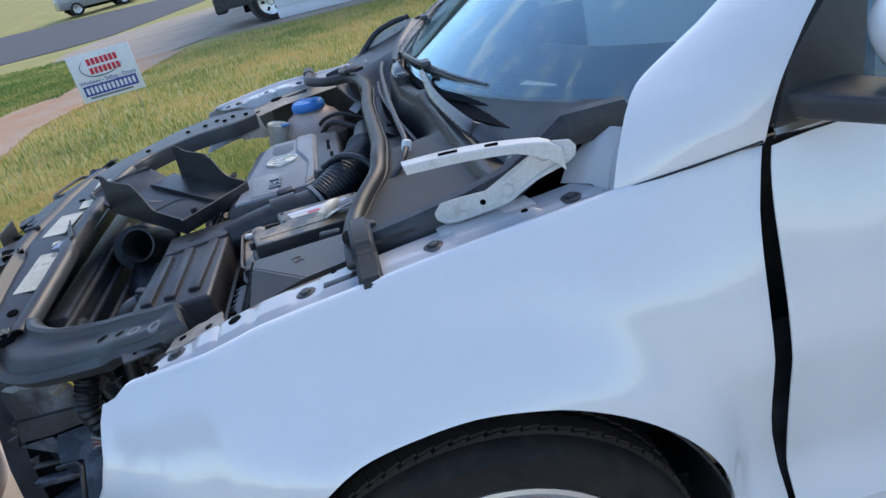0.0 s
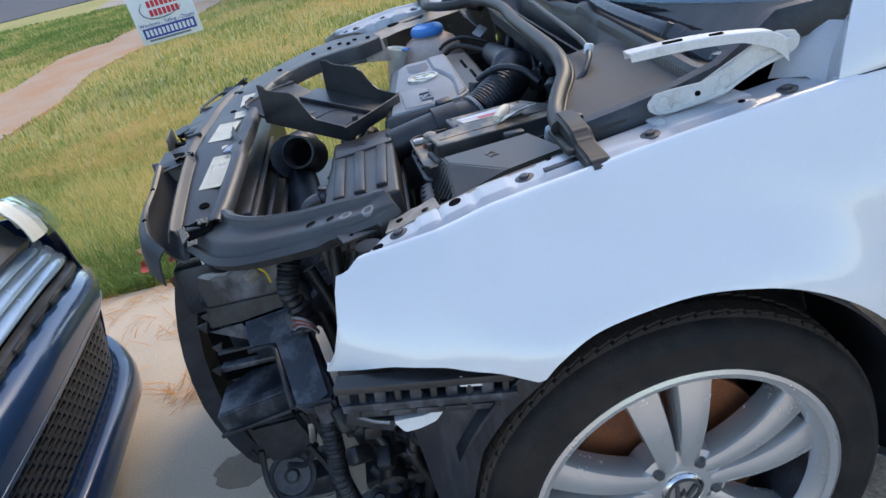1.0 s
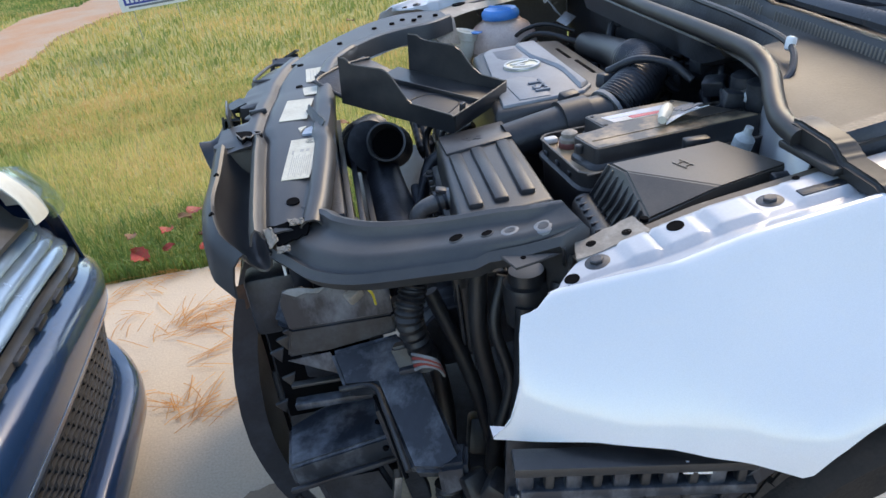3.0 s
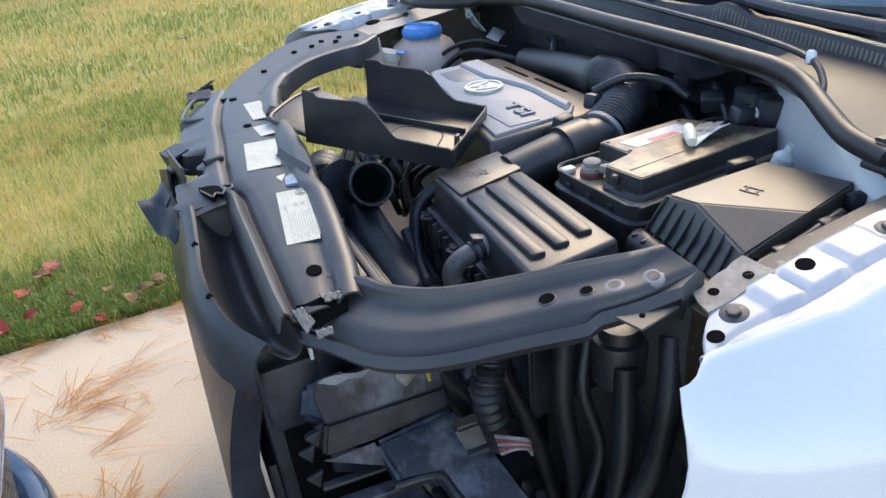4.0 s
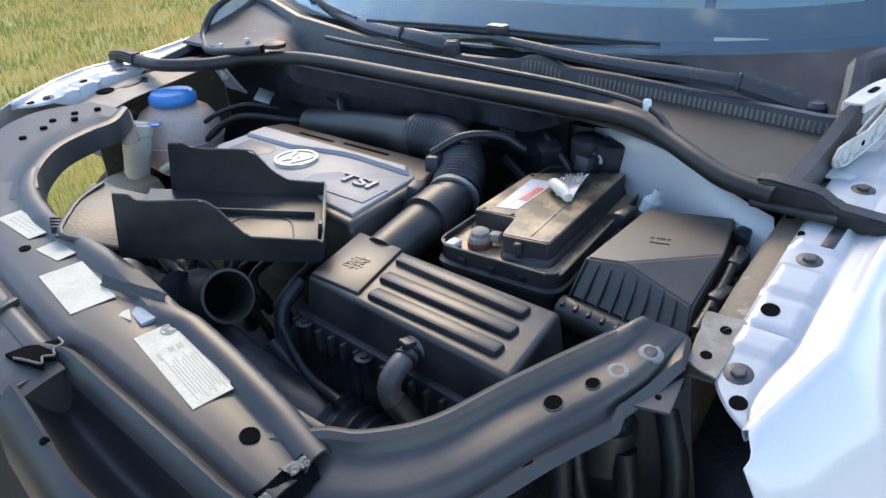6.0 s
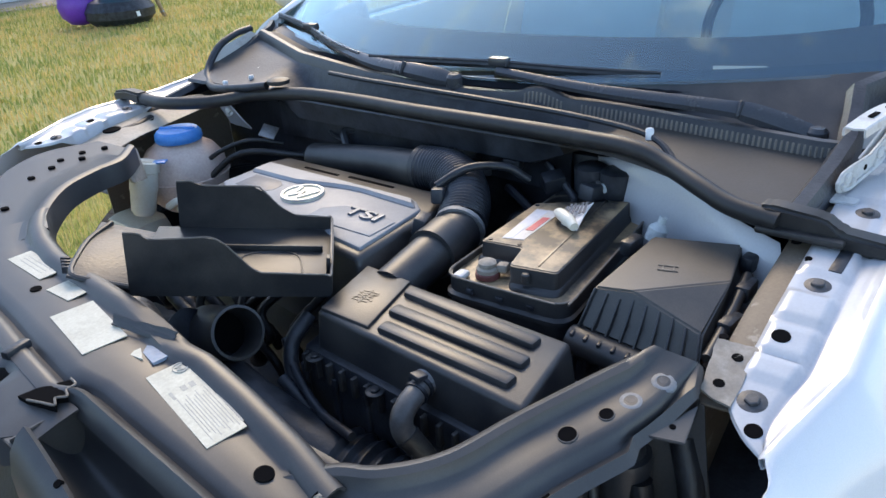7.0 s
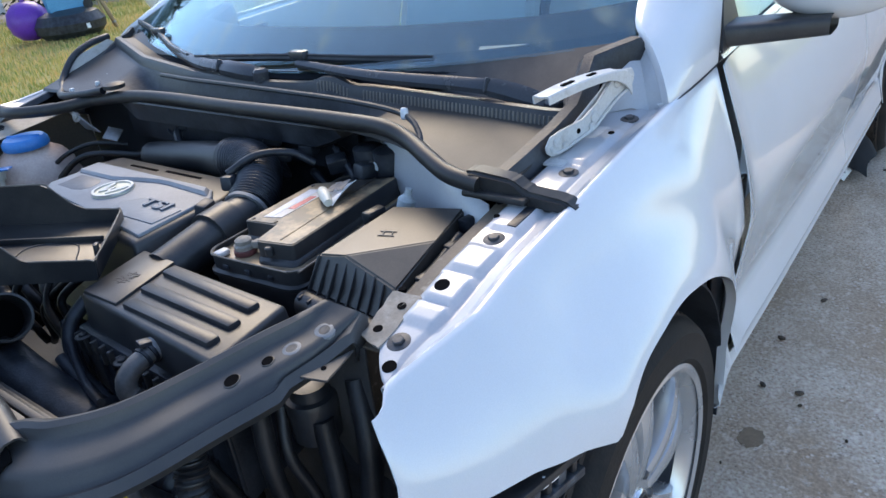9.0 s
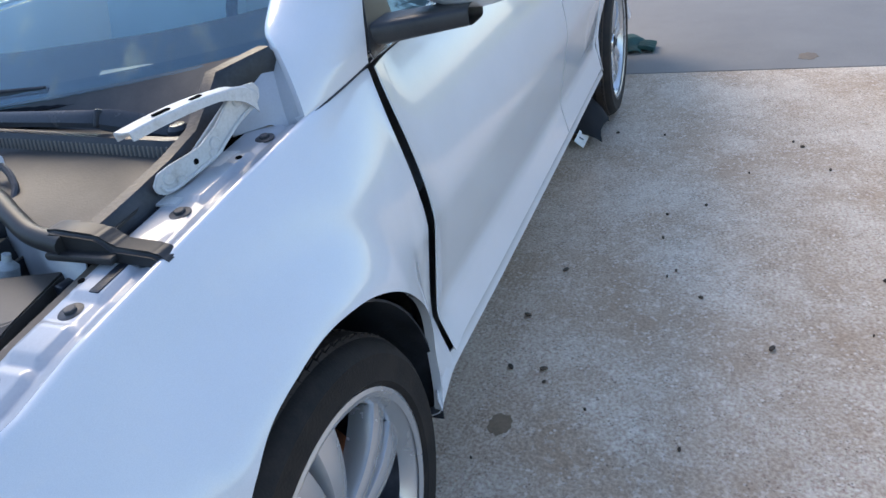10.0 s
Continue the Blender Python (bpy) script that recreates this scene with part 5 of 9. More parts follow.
elbow = part("breather_elbow", tube([(-0.428, 0.551, 0.773), (-0.452, 0.549, 0.770), (-0.474, 0.547, 0.766), (-0.489, 0.545, 0.757), (-0.494, 0.541, 0.744), (-0.491, 0.535, 0.734)], 0.0130, 20, 34), ELBOW, car, "worn grey plastic breather elbow")
part("clamp", tube([(-0.437, 0.5505, 0.772), (-0.446, 0.5497, 0.771)], 0.0158, 20, 4), ZINC, elbow, "pale worn collar")
part("clamp", tube([(-0.447, 0.5497, 0.771), (-0.451, 0.5493, 0.7705)], 0.0165, 20, 4), DEEP, elbow)
part("clamp", tube([(-0.458, 0.5485, 0.769), (-0.462, 0.548, 0.7685)], 0.0152, 20, 4), DEEP, elbow)
part("clamp_ear", boxed((0.016, 0.016, 0.007), (-0.452, 0.549, 0.787), 0.002, pose(0, 0, 0, 0, 12, -10)), DEEP, elbow)
part("end_ring", tube([(-0.4925, 0.5375, 0.738), (-0.4910, 0.5345, 0.733)], 0.0145, 20, 4), BLACK, elbow)
end = part("hose_end", tube([(-0.491, 0.5345, 0.733), (-0.486, 0.525, 0.718), (-0.482, 0.518, 0.706)], [0.0140, 0.0136, 0.0125], 18, 16), BLACK, elbow)
for k in range(9):
    a = radians(200 + 20 * k)
    q = Vector((0.0136 * math.cos(a), 0.012 * math.sin(a), 0.005 * math.sin(a)))
    part("grip_rib", bar(Vector((-0.488, 0.529, 0.723)) + q, Vector((-0.484, 0.521, 0.710)) + q, 0.0025, 0.003, 0.0006), BLACK, end)

# intake snorkel: open mouth and the duct under it
mm = Matrix.Translation((-0.508, 0.800, 0.786)) @ Vector((0, 0, 1)).rotation_difference(Vector((-0.12, -0.88, 0.42))).to_matrix().to_4x4()
snork = part("intake_snorkel", lathe([(0.029, -0.06), (0.030, -0.003), (0.0315, 0.003), (0.035, 0.002), (0.036, -0.010), (0.034, -0.026), (0.036, -0.05), (0.040, -0.075), (0.042, -0.10)], 32, mm), BLACK, car, "black intake snorkel with an open mouth")
# shade down the mouth, closed off by a near-black disc
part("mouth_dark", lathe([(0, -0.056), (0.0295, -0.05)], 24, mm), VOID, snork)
part("snorkel_hose", tube([(-0.532, 0.868, 0.758), (-0.55, 0.91, 0.74), (-0.55, 0.97, 0.735), (-0.52, 1.06, 0.72)], [0.046, 0.042, 0.040, 0.038], 20, 44, ribs=9, rib=0.06), DEEP, snork)
part("lower_duct", tube([(-0.52, 0.85, 0.72), (-0.52, 0.77, 0.675), (-0.51, 0.67, 0.640), (-0.49, 0.57, 0.615), (-0.47, 0.46, 0.59)], [0.03, 0.042, 0.05, 0.052, 0.052], 22, 40), DEEP, snork)
part("lower_hose", tube([(-0.505, 0.65, 0.635), (-0.49, 0.56, 0.613), (-0.47, 0.46, 0.59)], 0.057, 22, 60, ribs=10, rib=0.05), DEEP, snork)

# intake pipe over the engine and the corrugated bend
pipe = part("intake_pipe", tube([(0.012, 1.22, 0.790), (0.008, 1.12, 0.802), (0.002, 1.00, 0.815), (-0.008, 0.90, 0.822)], [0.029, 0.031, 0.033, 0.036], 22, 20), BLACK, car, "thick black intake pipe")
part("corrugated_bend", tube([(-0.008, 0.905, 0.826), (-0.012, 0.85, 0.83), (-0.035, 0.80, 0.826), (-0.075, 0.762, 0.812), (-0.115, 0.742, 0.795)], 0.041, 22, 150, ribs=30, rib=0.022), DEEP, pipe)
part("clamp", tube([(-0.008, 0.912, 0.826), (-0.008, 0.896, 0.826)], 0.0415, 22, 4), BLACK, pipe)
part("air_meter_pipe", tube([(-0.13, 0.735, 0.79), (-0.20, 0.725, 0.79), (-0.31, 0.72, 0.775)], [0.037, 0.034, 0.033], 22, 20), BLACK, pipe)
part("hose_clamp", tube([(-0.120, 0.7405, 0.794), (-0.127, 0.738, 0.792)], 0.0415, 22, 4), ZINC, pipe, "steel hose clamp")
part("meter_collar", tube([(-0.165, 0.73, 0.791), (-0.215, 0.724, 0.789)], 0.0405, 22, 6), BLACK, pipe)
part("meter_plug", boxed((0.034, 0.02, 0.03), (-0.185, 0.764, 0.818), 0.004, pose(0, 0, 0, 15, 0, 20)), DEEP, pipe)
part("sensor_block", boxed((0.034, 0.022, 0.026), (-0.105, 0.792, 0.832), 0.005, pose(0, 0, 0, 0, 10, 25)), DEEP, car, "black sensor block")
part("cable", tube([(-0.10, 0.80, 0.845), (-0.06, 0.765, 0.868), (-0.02, 0.72, 0.865), (0.005, 0.69, 0.84)], 0.007, 10, 24), DEEP, car, "black sleeved cable")

# engine cover
BADGE = material("worn_badge_plating", (0.60, 0.60, 0.58), 0.32, 0.5, (0.5, 0.48, 0.44), 40, 0.6, 300, 0.05)
INKSILVER = material("dull_blue_silver", (0.13, 0.15, 0.18), 0.4, 0.2, (0.10, 0.115, 0.14), 20, 0.5, 300, 0.05)
ec = part("engine_cover", prism([(-0.330, 0.748), (-0.12, 0.760), (-0.045, 0.79), (-0.045, 1.235), (-0.09, 1.255), (-0.245, 1.240), (-0.280, 1.20)], 0.66, 0.813, 0.010, 3, taper=0.90), BLACK, car, "silver and black engine cover with badge and raised letters")
plate = part("cover_plate", prism([(-0.296, 0.788), (-0.142, 0.800), (-0.118, 0.83), (-0.114, 1.205), (-0.225, 1.205), (-0.246, 1.17)], 0.806, 0.8190, 0.004, 2), SILVER, ec, "silver painted cover plate")
part("cover_recess", prism([(-0.262, 0.80), (-0.205, 0.80), (-0.195, 0.915), (-0.225, 0.945), (-0.262, 0.94)], 0.8180, 0.8210, 0.0012), SILVER, plate)
# the pocket is a flat pad, its shade put into a darker silver
part("cover_pocket", prism([(-0.226, 1.112), (-0.220, 1.092), (-0.205, 1.083), (-0.184, 1.088), (-0.172, 1.105), (-0.172, 1.175), (-0.224, 1.172)], 0.8180, 0.8194, 0.0005), material("shaded_silver_pocket", (0.10, 0.115, 0.14), 0.5), plate, "dark grey pad drawn as a shaded pocket")
part("cover_step", prism([(-0.147, 0.808), (-0.122, 0.832), (-0.118, 1.198), (-0.166, 1.198), (-0.166, 1.075), (-0.152, 1.020), (-0.141, 0.970), (-0.139, 0.935)], 0.8170, 0.8255, 0.005, 1), SILVER, plate, "raised silver band along the back edge")
emblem_ring(plate, pose(-0.198, 1.018, 0.8212, 0, 0, -90), 0.037, BADGE)
part("badge_disc", lathe([(0, 0.0022), (0.036, 0.0022), (0.0385, -0.003)], 32, pose(-0.198, 1.018, 0.8200)), material("worn_badge_disc", (0.74, 0.70, 0.52), 0.4, 0.1), plate)
lettering("letters", "TSI", 0.040, pose(-0.212, 0.860, 0.8225, 0, 0, -90) @ Matrix.Diagonal((1.42, 0.90, 1, 1)), INKSILVER, plate, 0.0022, "raised blue-grey letters", 0.0007)
# slots as near-black bars, the shade in them is colour
for x0, y0, y1 in ((-0.087, 1.044, 1.137), (-0.082, 0.912, 1.023)):
    part("vent_slot", boxed((0.008, y1 - y0, 0.004), (x0, (y0 + y1) / 2, 0.8118), 0.001), VOID, ec)

# battery in its tray
BAT_TOP = [(-0.200, 0.641), (-0.191, 0.579), (-0.243, 0.566), (-0.231, 0.502), (0.030, 0.524), (-0.046, 0.646)]
TRAY = [(-0.274, 0.654), (-0.262, 0.470), (0.075, 0.502), (0.050, 0.665)]
bat = part("battery", loft([(softened(swollen(TRAY, -0.012), 0.03), 0.60), (softened(swollen(TRAY, -0.010), 0.03), 0.780), (softened(swollen(TRAY, -0.004), 0.03), 0.796)]), DUSTGLINT, car, "black car battery under a dusty cover")
cov = part("battery_cover", loft([(softened(swollen(BAT_TOP, 0.012), 0.016), 0.794), (softened(swollen(BAT_TOP, 0.009), 0.015), 0.801), (softened(swollen(BAT_TOP, 0.003), 0.010), 0.804), (softened(swollen(BAT_TOP, 0.001), 0.007), 0.822), (softened(BAT_TOP, 0.006), 0.8265), (softened(swollen(BAT_TOP, -0.003), 0.005), 0.8272)]), BLACK, bat, "dusty black battery cover")
# dusty top, its warm glint painted in
part("cover_top", loft([(softened(swollen(BAT_TOP, -0.002), 0.005), 0.8262), (softened(swollen(BAT_TOP, -0.003), 0.005), 0.828)]), DUSTGLINT, cov, "tan dust on the cover, sun glint put into its colour")
part("cover_ridge", bar((-0.226, 0.532, 0.8282), (0.010, 0.556, 0.8282), 0.003, 0.0016, 0.0004), DUSTGLINT, cov)
part("cover_peg", lathe([(0.006, -0.008), (0.006, 0.003), (0.004, 0.005), (0, 0.005)], 12, pose(-0.243, 0.541, 0.818)), BLACK, cov)
for px, py in ((-0.190, 0.632), (-0.184, 0.588), (-0.055, 0.638)):
    part("cover_screw", lathe([(0.0035, -0.001), (0.0035, 0.0012), (0, 0.0014)], 10, pose(px, py, 0.828)), DEEP, cov)
lab = part("label", prism([(-0.180, 0.620), (-0.068, 0.631), (-0.061, 0.594), (-0.170, 0.590)], 0.8275, 0.8288), TAGPAPER, cov, "white and grey battery label")
part("label_bar", prism([(-0.142, 0.605), (-0.092, 0.606), (-0.089, 0.596), (-0.139, 0.594)], 0.8288, 0.8294), material("faded_red_print", (0.55, 0.10, 0.12), 0.45), lab, "red maker's mark as a plain bar")
part("label_bar", prism([(-0.176, 0.618), (-0.072, 0.628), (-0.070, 0.611), (-0.173, 0.607)], 0.8288, 0.8292), material("pale_print", (0.60, 0.62, 0.68), 0.4), lab)
part("battery_tray", loft([(softened(swollen(TRAY, 0.000), 0.03), 0.64), (softened(swollen(TRAY, 0.001), 0.03), 0.770), (softened(swollen(TRAY, 0.006), 0.03), 0.773), (softened(swollen(TRAY, 0.006), 0.03), 0.779), (softened(TRAY, 0.03), 0.782), (softened(TRAY, 0.03), 0.804), (softened(swollen(TRAY, -0.003), 0.03), 0.804), (softened(swollen(TRAY, -0.003), 0.03), 0.793)], False), BLACK, bat, "black battery tray rim")
part("tray_rim", tube([(p.x, p.y, 0.8045) for p in softened(TRAY, 0.03)] + [(softened(TRAY, 0.03)[0].x, softened(TRAY, 0.03)[0].y, 0.8045)], 0.0017, 6, 90), SLAT, bat, "pale rim edge")
term = part("battery_terminal", lathe([(0.017, 0), (0.017, 0.007), (0.013, 0.009)], 20, pose(-0.236, 0.606, 0.797)), material("rusty_red_base", (0.16, 0.05, 0.045), 0.6), bat, "lead terminal clamp on a rusty red base")
part("terminal_clamp", lathe([(0.015, 0.0), (0.0155, 0.006), (0.012, 0.008), (0.0125, 0.014), (0.008, 0.017), (0, 0.017)], 20, pose(-0.236, 0.606, 0.805)), PRIMER, term, "pale grey lead clamp")
part("clamp_ear", boxed((0.020, 0.016, 0.012), (-0.224, 0.589, 0.810), 0.004, pose(0, 0, 0, 0, 10, 20)), PRIMER, term)
part("clip", boxed((0.022, 0.016, 0.010), (-0.258, 0.634, 0.801), 0.004), HINGE, bat, "cream plastic clip")
for k in range(3):
    part("tray_clip", boxed((0.004, 0.012, 0.008), (-0.2665 - 0.0035 * k, 0.52 + 0.045 * k, 0.790), 0.002), DEEP, bat)

# fuse box: sloping lid, ribbed body
fb = part("fuse_box", prism([(-0.272, 0.303), (-0.262, 0.460), (-0.082, 0.450), (-0.045, 0.318)], 0.66, 0.775, 0.006, taper=0.98), DEEP, car, "black fuse box with a dusty faceted lid")
fl = bmesh.new()
pts = [(-0.232, 0.449, 0.826), (-0.230, 0.402, 0.8335), (-0.237, 0.313, 0.807), (-0.145, 0.313, 0.8325), (-0.050, 0.333, 0.8365), (-0.084, 0.438, 0.8365),
       (-0.254, 0.459, 0.782), (-0.266, 0.305, 0.776), (-0.043, 0.320, 0.780), (-0.080, 0.450, 0.780)]
v = [fl.verts.new(p) for p in pts]
for f in ((0, 1, 3, 4, 5), (1, 2, 3), (0, 6, 7, 2, 1), (2, 7, 8, 4, 3), (4, 8, 9, 5), (5, 9, 6, 0)):
    fl.faces.new([v[i] for i in f])
bmesh.ops.recalc_face_normals(fl, faces=fl.faces[:])
bmesh.ops.bevel(fl, geom=[e for e in fl.edges if len(e.link_faces) == 2], offset=0.0025, segments=2, affect="EDGES")
flid = part("fuse_lid", fl, DUSTY, fb, "dusty black fuse box lid", 20)
for k in range(9):
    u = k / 8
    e0, e1 = Vector((-0.233, 0.446, 0.825)).lerp(Vector((-0.238, 0.316, 0.807)), u), Vector((-0.257, 0.455, 0.780)).lerp(Vector((-0.268, 0.307, 0.774)), u)
    if 0.35 < u < 0.8:
        e0 = e0 + Vector((0.004, 0, 0.004))
    part("lid_rib", bar(e0, e1, 0.0028, 0.007, 0.0008), BLACK, flid)
    part("body_rib", bar(e1 + Vector((-0.016, 0, 0.002)), e1 + Vector((-0.012, 0, -0.05)), 0.005, 0.012, 0.0015), DEEP, fb)
part("skirt", tube([(-0.276, 0.300, 0.758), (-0.264, 0.462, 0.764)], 0.019, 16, 8), BLACK, fb)
part("side_pipe", tube([(-0.255, 0.300, 0.790), (-0.18, 0.302, 0.805), (-0.10, 0.308, 0.820)], 0.007, 10, 12), BLACK, fb)
for cx, cy, cz in ((-0.104, 0.460, 0.826), (-0.062, 0.316, 0.822), (-0.12, 0.303, 0.812), (-0.19, 0.298, 0.800)):
    part("latch", boxed((0.036, 0.018, 0.022), (cx, cy, cz), 0.004, pose(0, 0, 0, 0, 0, random.uniform(-10, 10))), DEEP, fb)
for dx, dy, sx, sy in ((-0.006, 0.0, 0.0018, 0.024), (0.006, 0.0, 0.0018, 0.024), (0.0, -0.007, 0.012, 0.0018), (0.0, 0.006, 0.012, 0.0018)):
    part("lid_mark", boxed((sx, sy, 0.0010), rot=Matrix.Translation((-0.158, 0.388, 0.8352)) @ pose(0, 0, 0, 0, -1.6, 18) @ Matrix.Translation((dx, dy, 0.0))), SLAT, flid)

# coolant tank and washer neck
tank = part("coolant_tank", lathe([(0, -0.085), (0.055, -0.082), (0.086, -0.05), (0.094, -0.012), (0.089, 0.025), (0.072, 0.050), (0.052, 0.062), (0.044, 0.075)], 32, pose(-0.122, 1.505, 0.756)), TANK, car, "translucent pinkish coolant tank with a blue cap")
part("tank_cap", lathe([(0.048, 0.0), (0.050, 0.006), (0.049, 0.016), (0.042, 0.024), (0.018, 0.026), (0, 0.026)], 28, pose(-0.125, 1.495, 0.826)), BLUECAP, tank, "ribbed blue cap")
part("cap_grip", boxed((0.008, 0.080, 0.006), (-0.125, 1.495, 0.8515), 0.002, pose(0, 0, 0, 0, 0, 30)), BLUECAP, tank)
part("tank_seam", lathe([(0.091, -0.002), (0.097, 0), (0.091, 0.002)], 32, pose(-0.122, 1.505, 0.749)), TANK, tank)
neck = part("washer_neck", lathe([(0, -0.104), (0.018, -0.102), (0.025, -0.092), (0.027, -0.05), (0.0285, -0.048), (0.028, -0.012), (0.031, -0.010), (0.032, 0.010), (0.029, 0.013), (0.022, 0.008), (0.021, -0.01), (0.0, -0.01)], 28, pose(-0.226, 1.481, 0.798, 0, 15, 0)), CREAM, car, "cream washer filler neck with a blue flap")
part("neck_flap", boxed((0.022, 0.028, 0.004), (-0.203, 1.455, 0.806), 0.002, pose(0, 0, 0, 0, 0, 40)), BLUECAP, neck)
part("neck_ring", tube([(-0.214, 1.445, 0.71), (-0.20, 1.43, 0.722), (-0.185, 1.43, 0.71), (-0.19, 1.445, 0.695)], 0.008, 8, 16), CREAM, neck)
part("washer_tank", boxed((0.10, 0.14, 0.14), (-0.22, 1.58, 0.60), 0.03), CREAM, car, "cream washer tank low in the bay")
random.seed(11)
for pts, r in (([(-0.118, 1.455, 0.765), (-0.09, 1.40, 0.805), (-0.04, 1.36, 0.82), (0.02, 1.33, 0.80)], 0.005), ([(-0.16, 1.60, 0.83), (-0.08, 1.64, 0.86), (0.0, 1.60, 0.87), (0.05, 1.52, 0.86)], 0.013),
               ([(-0.25, 1.62, 0.84), (-0.22, 1.60, 0.845), (-0.17, 1.585, 0.85), (-0.12, 1.60, 0.855)], 0.012),
               ([(-0.125, 1.43, 0.74), (-0.07, 1.36, 0.80), (0.0, 1.27, 0.79), (0.03, 1.24, 0.78)], 0.007)):
    part("coolant_hose", tube(pts, r, 12, 24), BAYSHADE, car, "black rubber hose")
part("bracket", boxed((0.035, 0.035, 0.004), (0.01, 1.36, 0.825), 0.001, pose(0, 0, 0, 20, -30, 20)), STEEL, car, "bare metal bracket")

# loose harness, hoses and small hardware behind the engine
random.seed(7)
for k in range(16):
    y = 0.60 + 0.045 * k
    p0 = Vector((0.085, y, 0.80 + random.uniform(-0.06, 0.05)))
    p3 = p0 + Vector((random.uniform(-0.10, -0.03), random.uniform(-0.14, 0.14), random.uniform(-0.10, 0.03)))
    part("harness", tube([p0, p0.lerp(p3, 0.35) + Vector((0, 0.02, random.uniform(0.0, 0.03))), p0.lerp(p3, 0.7) + Vector((0, -0.02, random.uniform(-0.03, 0.02))), p3], random.choice((0.004, 0.006, 0.009)), 8, 16), DEEP, car)
for bx, by, bz, sx in ((0.03, 0.66, 0.835, 0.03), (0.05, 0.75, 0.845, 0.026), (0.06, 0.60, 0.84, 0.03), (0.02, 0.585, 0.835, 0.028), (0.06, 0.86, 0.85, 0.03), (0.03, 0.80, 0.83, 0.022), (0.07, 0.95, 0.855, 0.022)):
    part("connector", boxed((sx, sx * 1.2, sx * 0.9), (bx, by, bz), 0.004, pose(0, 0, 0, random.uniform(-20, 20), random.uniform(-20, 20), random.uniform(0, 90))), DEEP, car)
for cy in (0.56, 0.605):
    part("brake_reservoir", lathe([(0.026, -0.03), (0.027, 0.01), (0.02, 0.014), (0, 0.015)], 18, pose(0.055, cy, 0.852)), DEEP, car, "black screw cap")
rg2 = part("battery_clamp", boxed((0.022, 0.050, 0.016), (0.046, 0.556, 0.836), 0.005, pose(0, 0, 0, 8, 8, 28), 2), LIGHTTRIM, car, "grey battery cable clamp")
part("clamp_jaw", boxed((0.022, 0.034, 0.018), (0.056, 0.536, 0.838), 0.005, pose(0, 0, 0, 0, 12, 15)), LIGHTTRIM, rg2)
part("clamp_jaw", boxed((0.016, 0.016, 0.016), (0.036, 0.580, 0.838), 0.003, pose(0, 0, 0, 20, 0, 15)), STEEL, rg2)
part("strut_cap", lathe([(0.014, -0.03), (0.014, -0.012), (0.010, -0.008), (0.006, -0.004), (0.0055, 0.006), (0, 0.007)], 16, pose(-0.036, 0.447, 0.838, 15, 10, 0)), LIGHTTRIM, car, "grey plastic nut")
part("sound_pad", sheet([[(0.09 - 0.10 * math.sin(math.pi * i / 16) * 0.25, 0.66 + 0.75 * i / 16, 0.90 - 0.018 * j - 0.02 * (1 - math.sin(math.pi * i / 16))) for j in range(6)] for i in range(17)], 0.006), DEEP, car, "black sound-proofing pad under the cowl")
# near-black block, bay shade in its colour
part("engine_block", boxed((0.30, 0.60, 0.40), (-0.14, 0.98, 0.46), 0.03), BAYSHADE, car, "engine block blackened for the shade of the bay")
random.seed(31)
for k in range(12):
    y = 0.84 + 0.035 * k
    p0 = Vector((-0.325 - 0.05 * random.random(), y, 0.74 + 0.03 * random.random()))
    p1 = p0 + Vector((random.uniform(-0.06, 0.0), random.uniform(-0.12, 0.12), random.uniform(-0.16, -0.08)))
    part("bay_hose", tube([p0, p0.lerp(p1, 0.4) + Vector((-0.03, 0.02, 0.0)), p0.lerp(p1, 0.75) + Vector((-0.02, -0.02, 0.0)), p1], random.choice((0.007, 0.010, 0.015)), 10, 18, ribs=random.choice((0, 0, 14)), rib=0.06), BAYSHADE, car)
part("gearbox", boxed((0.30, 0.32, 0.26), (-0.15, 0.52, 0.42), 0.05), DEEP, car, "dark gearbox casing")
# radiator pack behind the carrier
rad = part("radiator", boxed((0.04, 0.78, 0.42), (-0.615, 0.96, 0.56), 0.006), DEEP, car, "dusty radiator and fan shroud")
for k in range(3):
    part("shroud_rib", boxed((0.010, 0.56, 0.008), (-0.588 + 0.016 * k, 0.76, 0.762 - 0.026 * k), 0.002), DEEP if k % 2 else SHROUD, rad)
part("fan_shroud", boxed((0.24, 0.60, 0.02), (-0.455, 1.06, 0.56), 0.006), DEEP, rad, "dark fan shroud low behind the radiator")
part("radiator_tank", boxed((0.05, 0.06, 0.40), (-0.60, 0.575, 0.55), 0.012), DEEP, rad)

# bonnet seal
SEAL = [(-0.098, 1.70, 0.893), (-0.105, 1.60, 0.893), (-0.102, 1.533, 0.895), (-0.055, 1.450, 0.897), (0.01, 1.395, 0.902), (0.025, 1.308, 0.911), (0.035, 1.226, 0.915), (0.040, 1.106, 0.915), (0.026, 0.944, 0.918), (0.021, 0.814, 0.920),
        (0.018, 0.699, 0.921), (0.015, 0.596, 0.921), (0.006, 0.515, 0.921), (-0.005, 0.460, 0.910), (-0.035, 0.399, 0.898), (-0.055, 0.35, 0.888), (-0.066, 0.290, 0.884)]
seal = part("bonnet_seal", tube(SEAL, 0.0135, 14, 110), RUBBER, car, "thick black rubber bonnet seal")
part("seal_lip", tube([Vector(p) + Vector((0.013, 0.004, -0.008)) for p in SEAL], 0.006, 8, 90), RUBBER, seal)


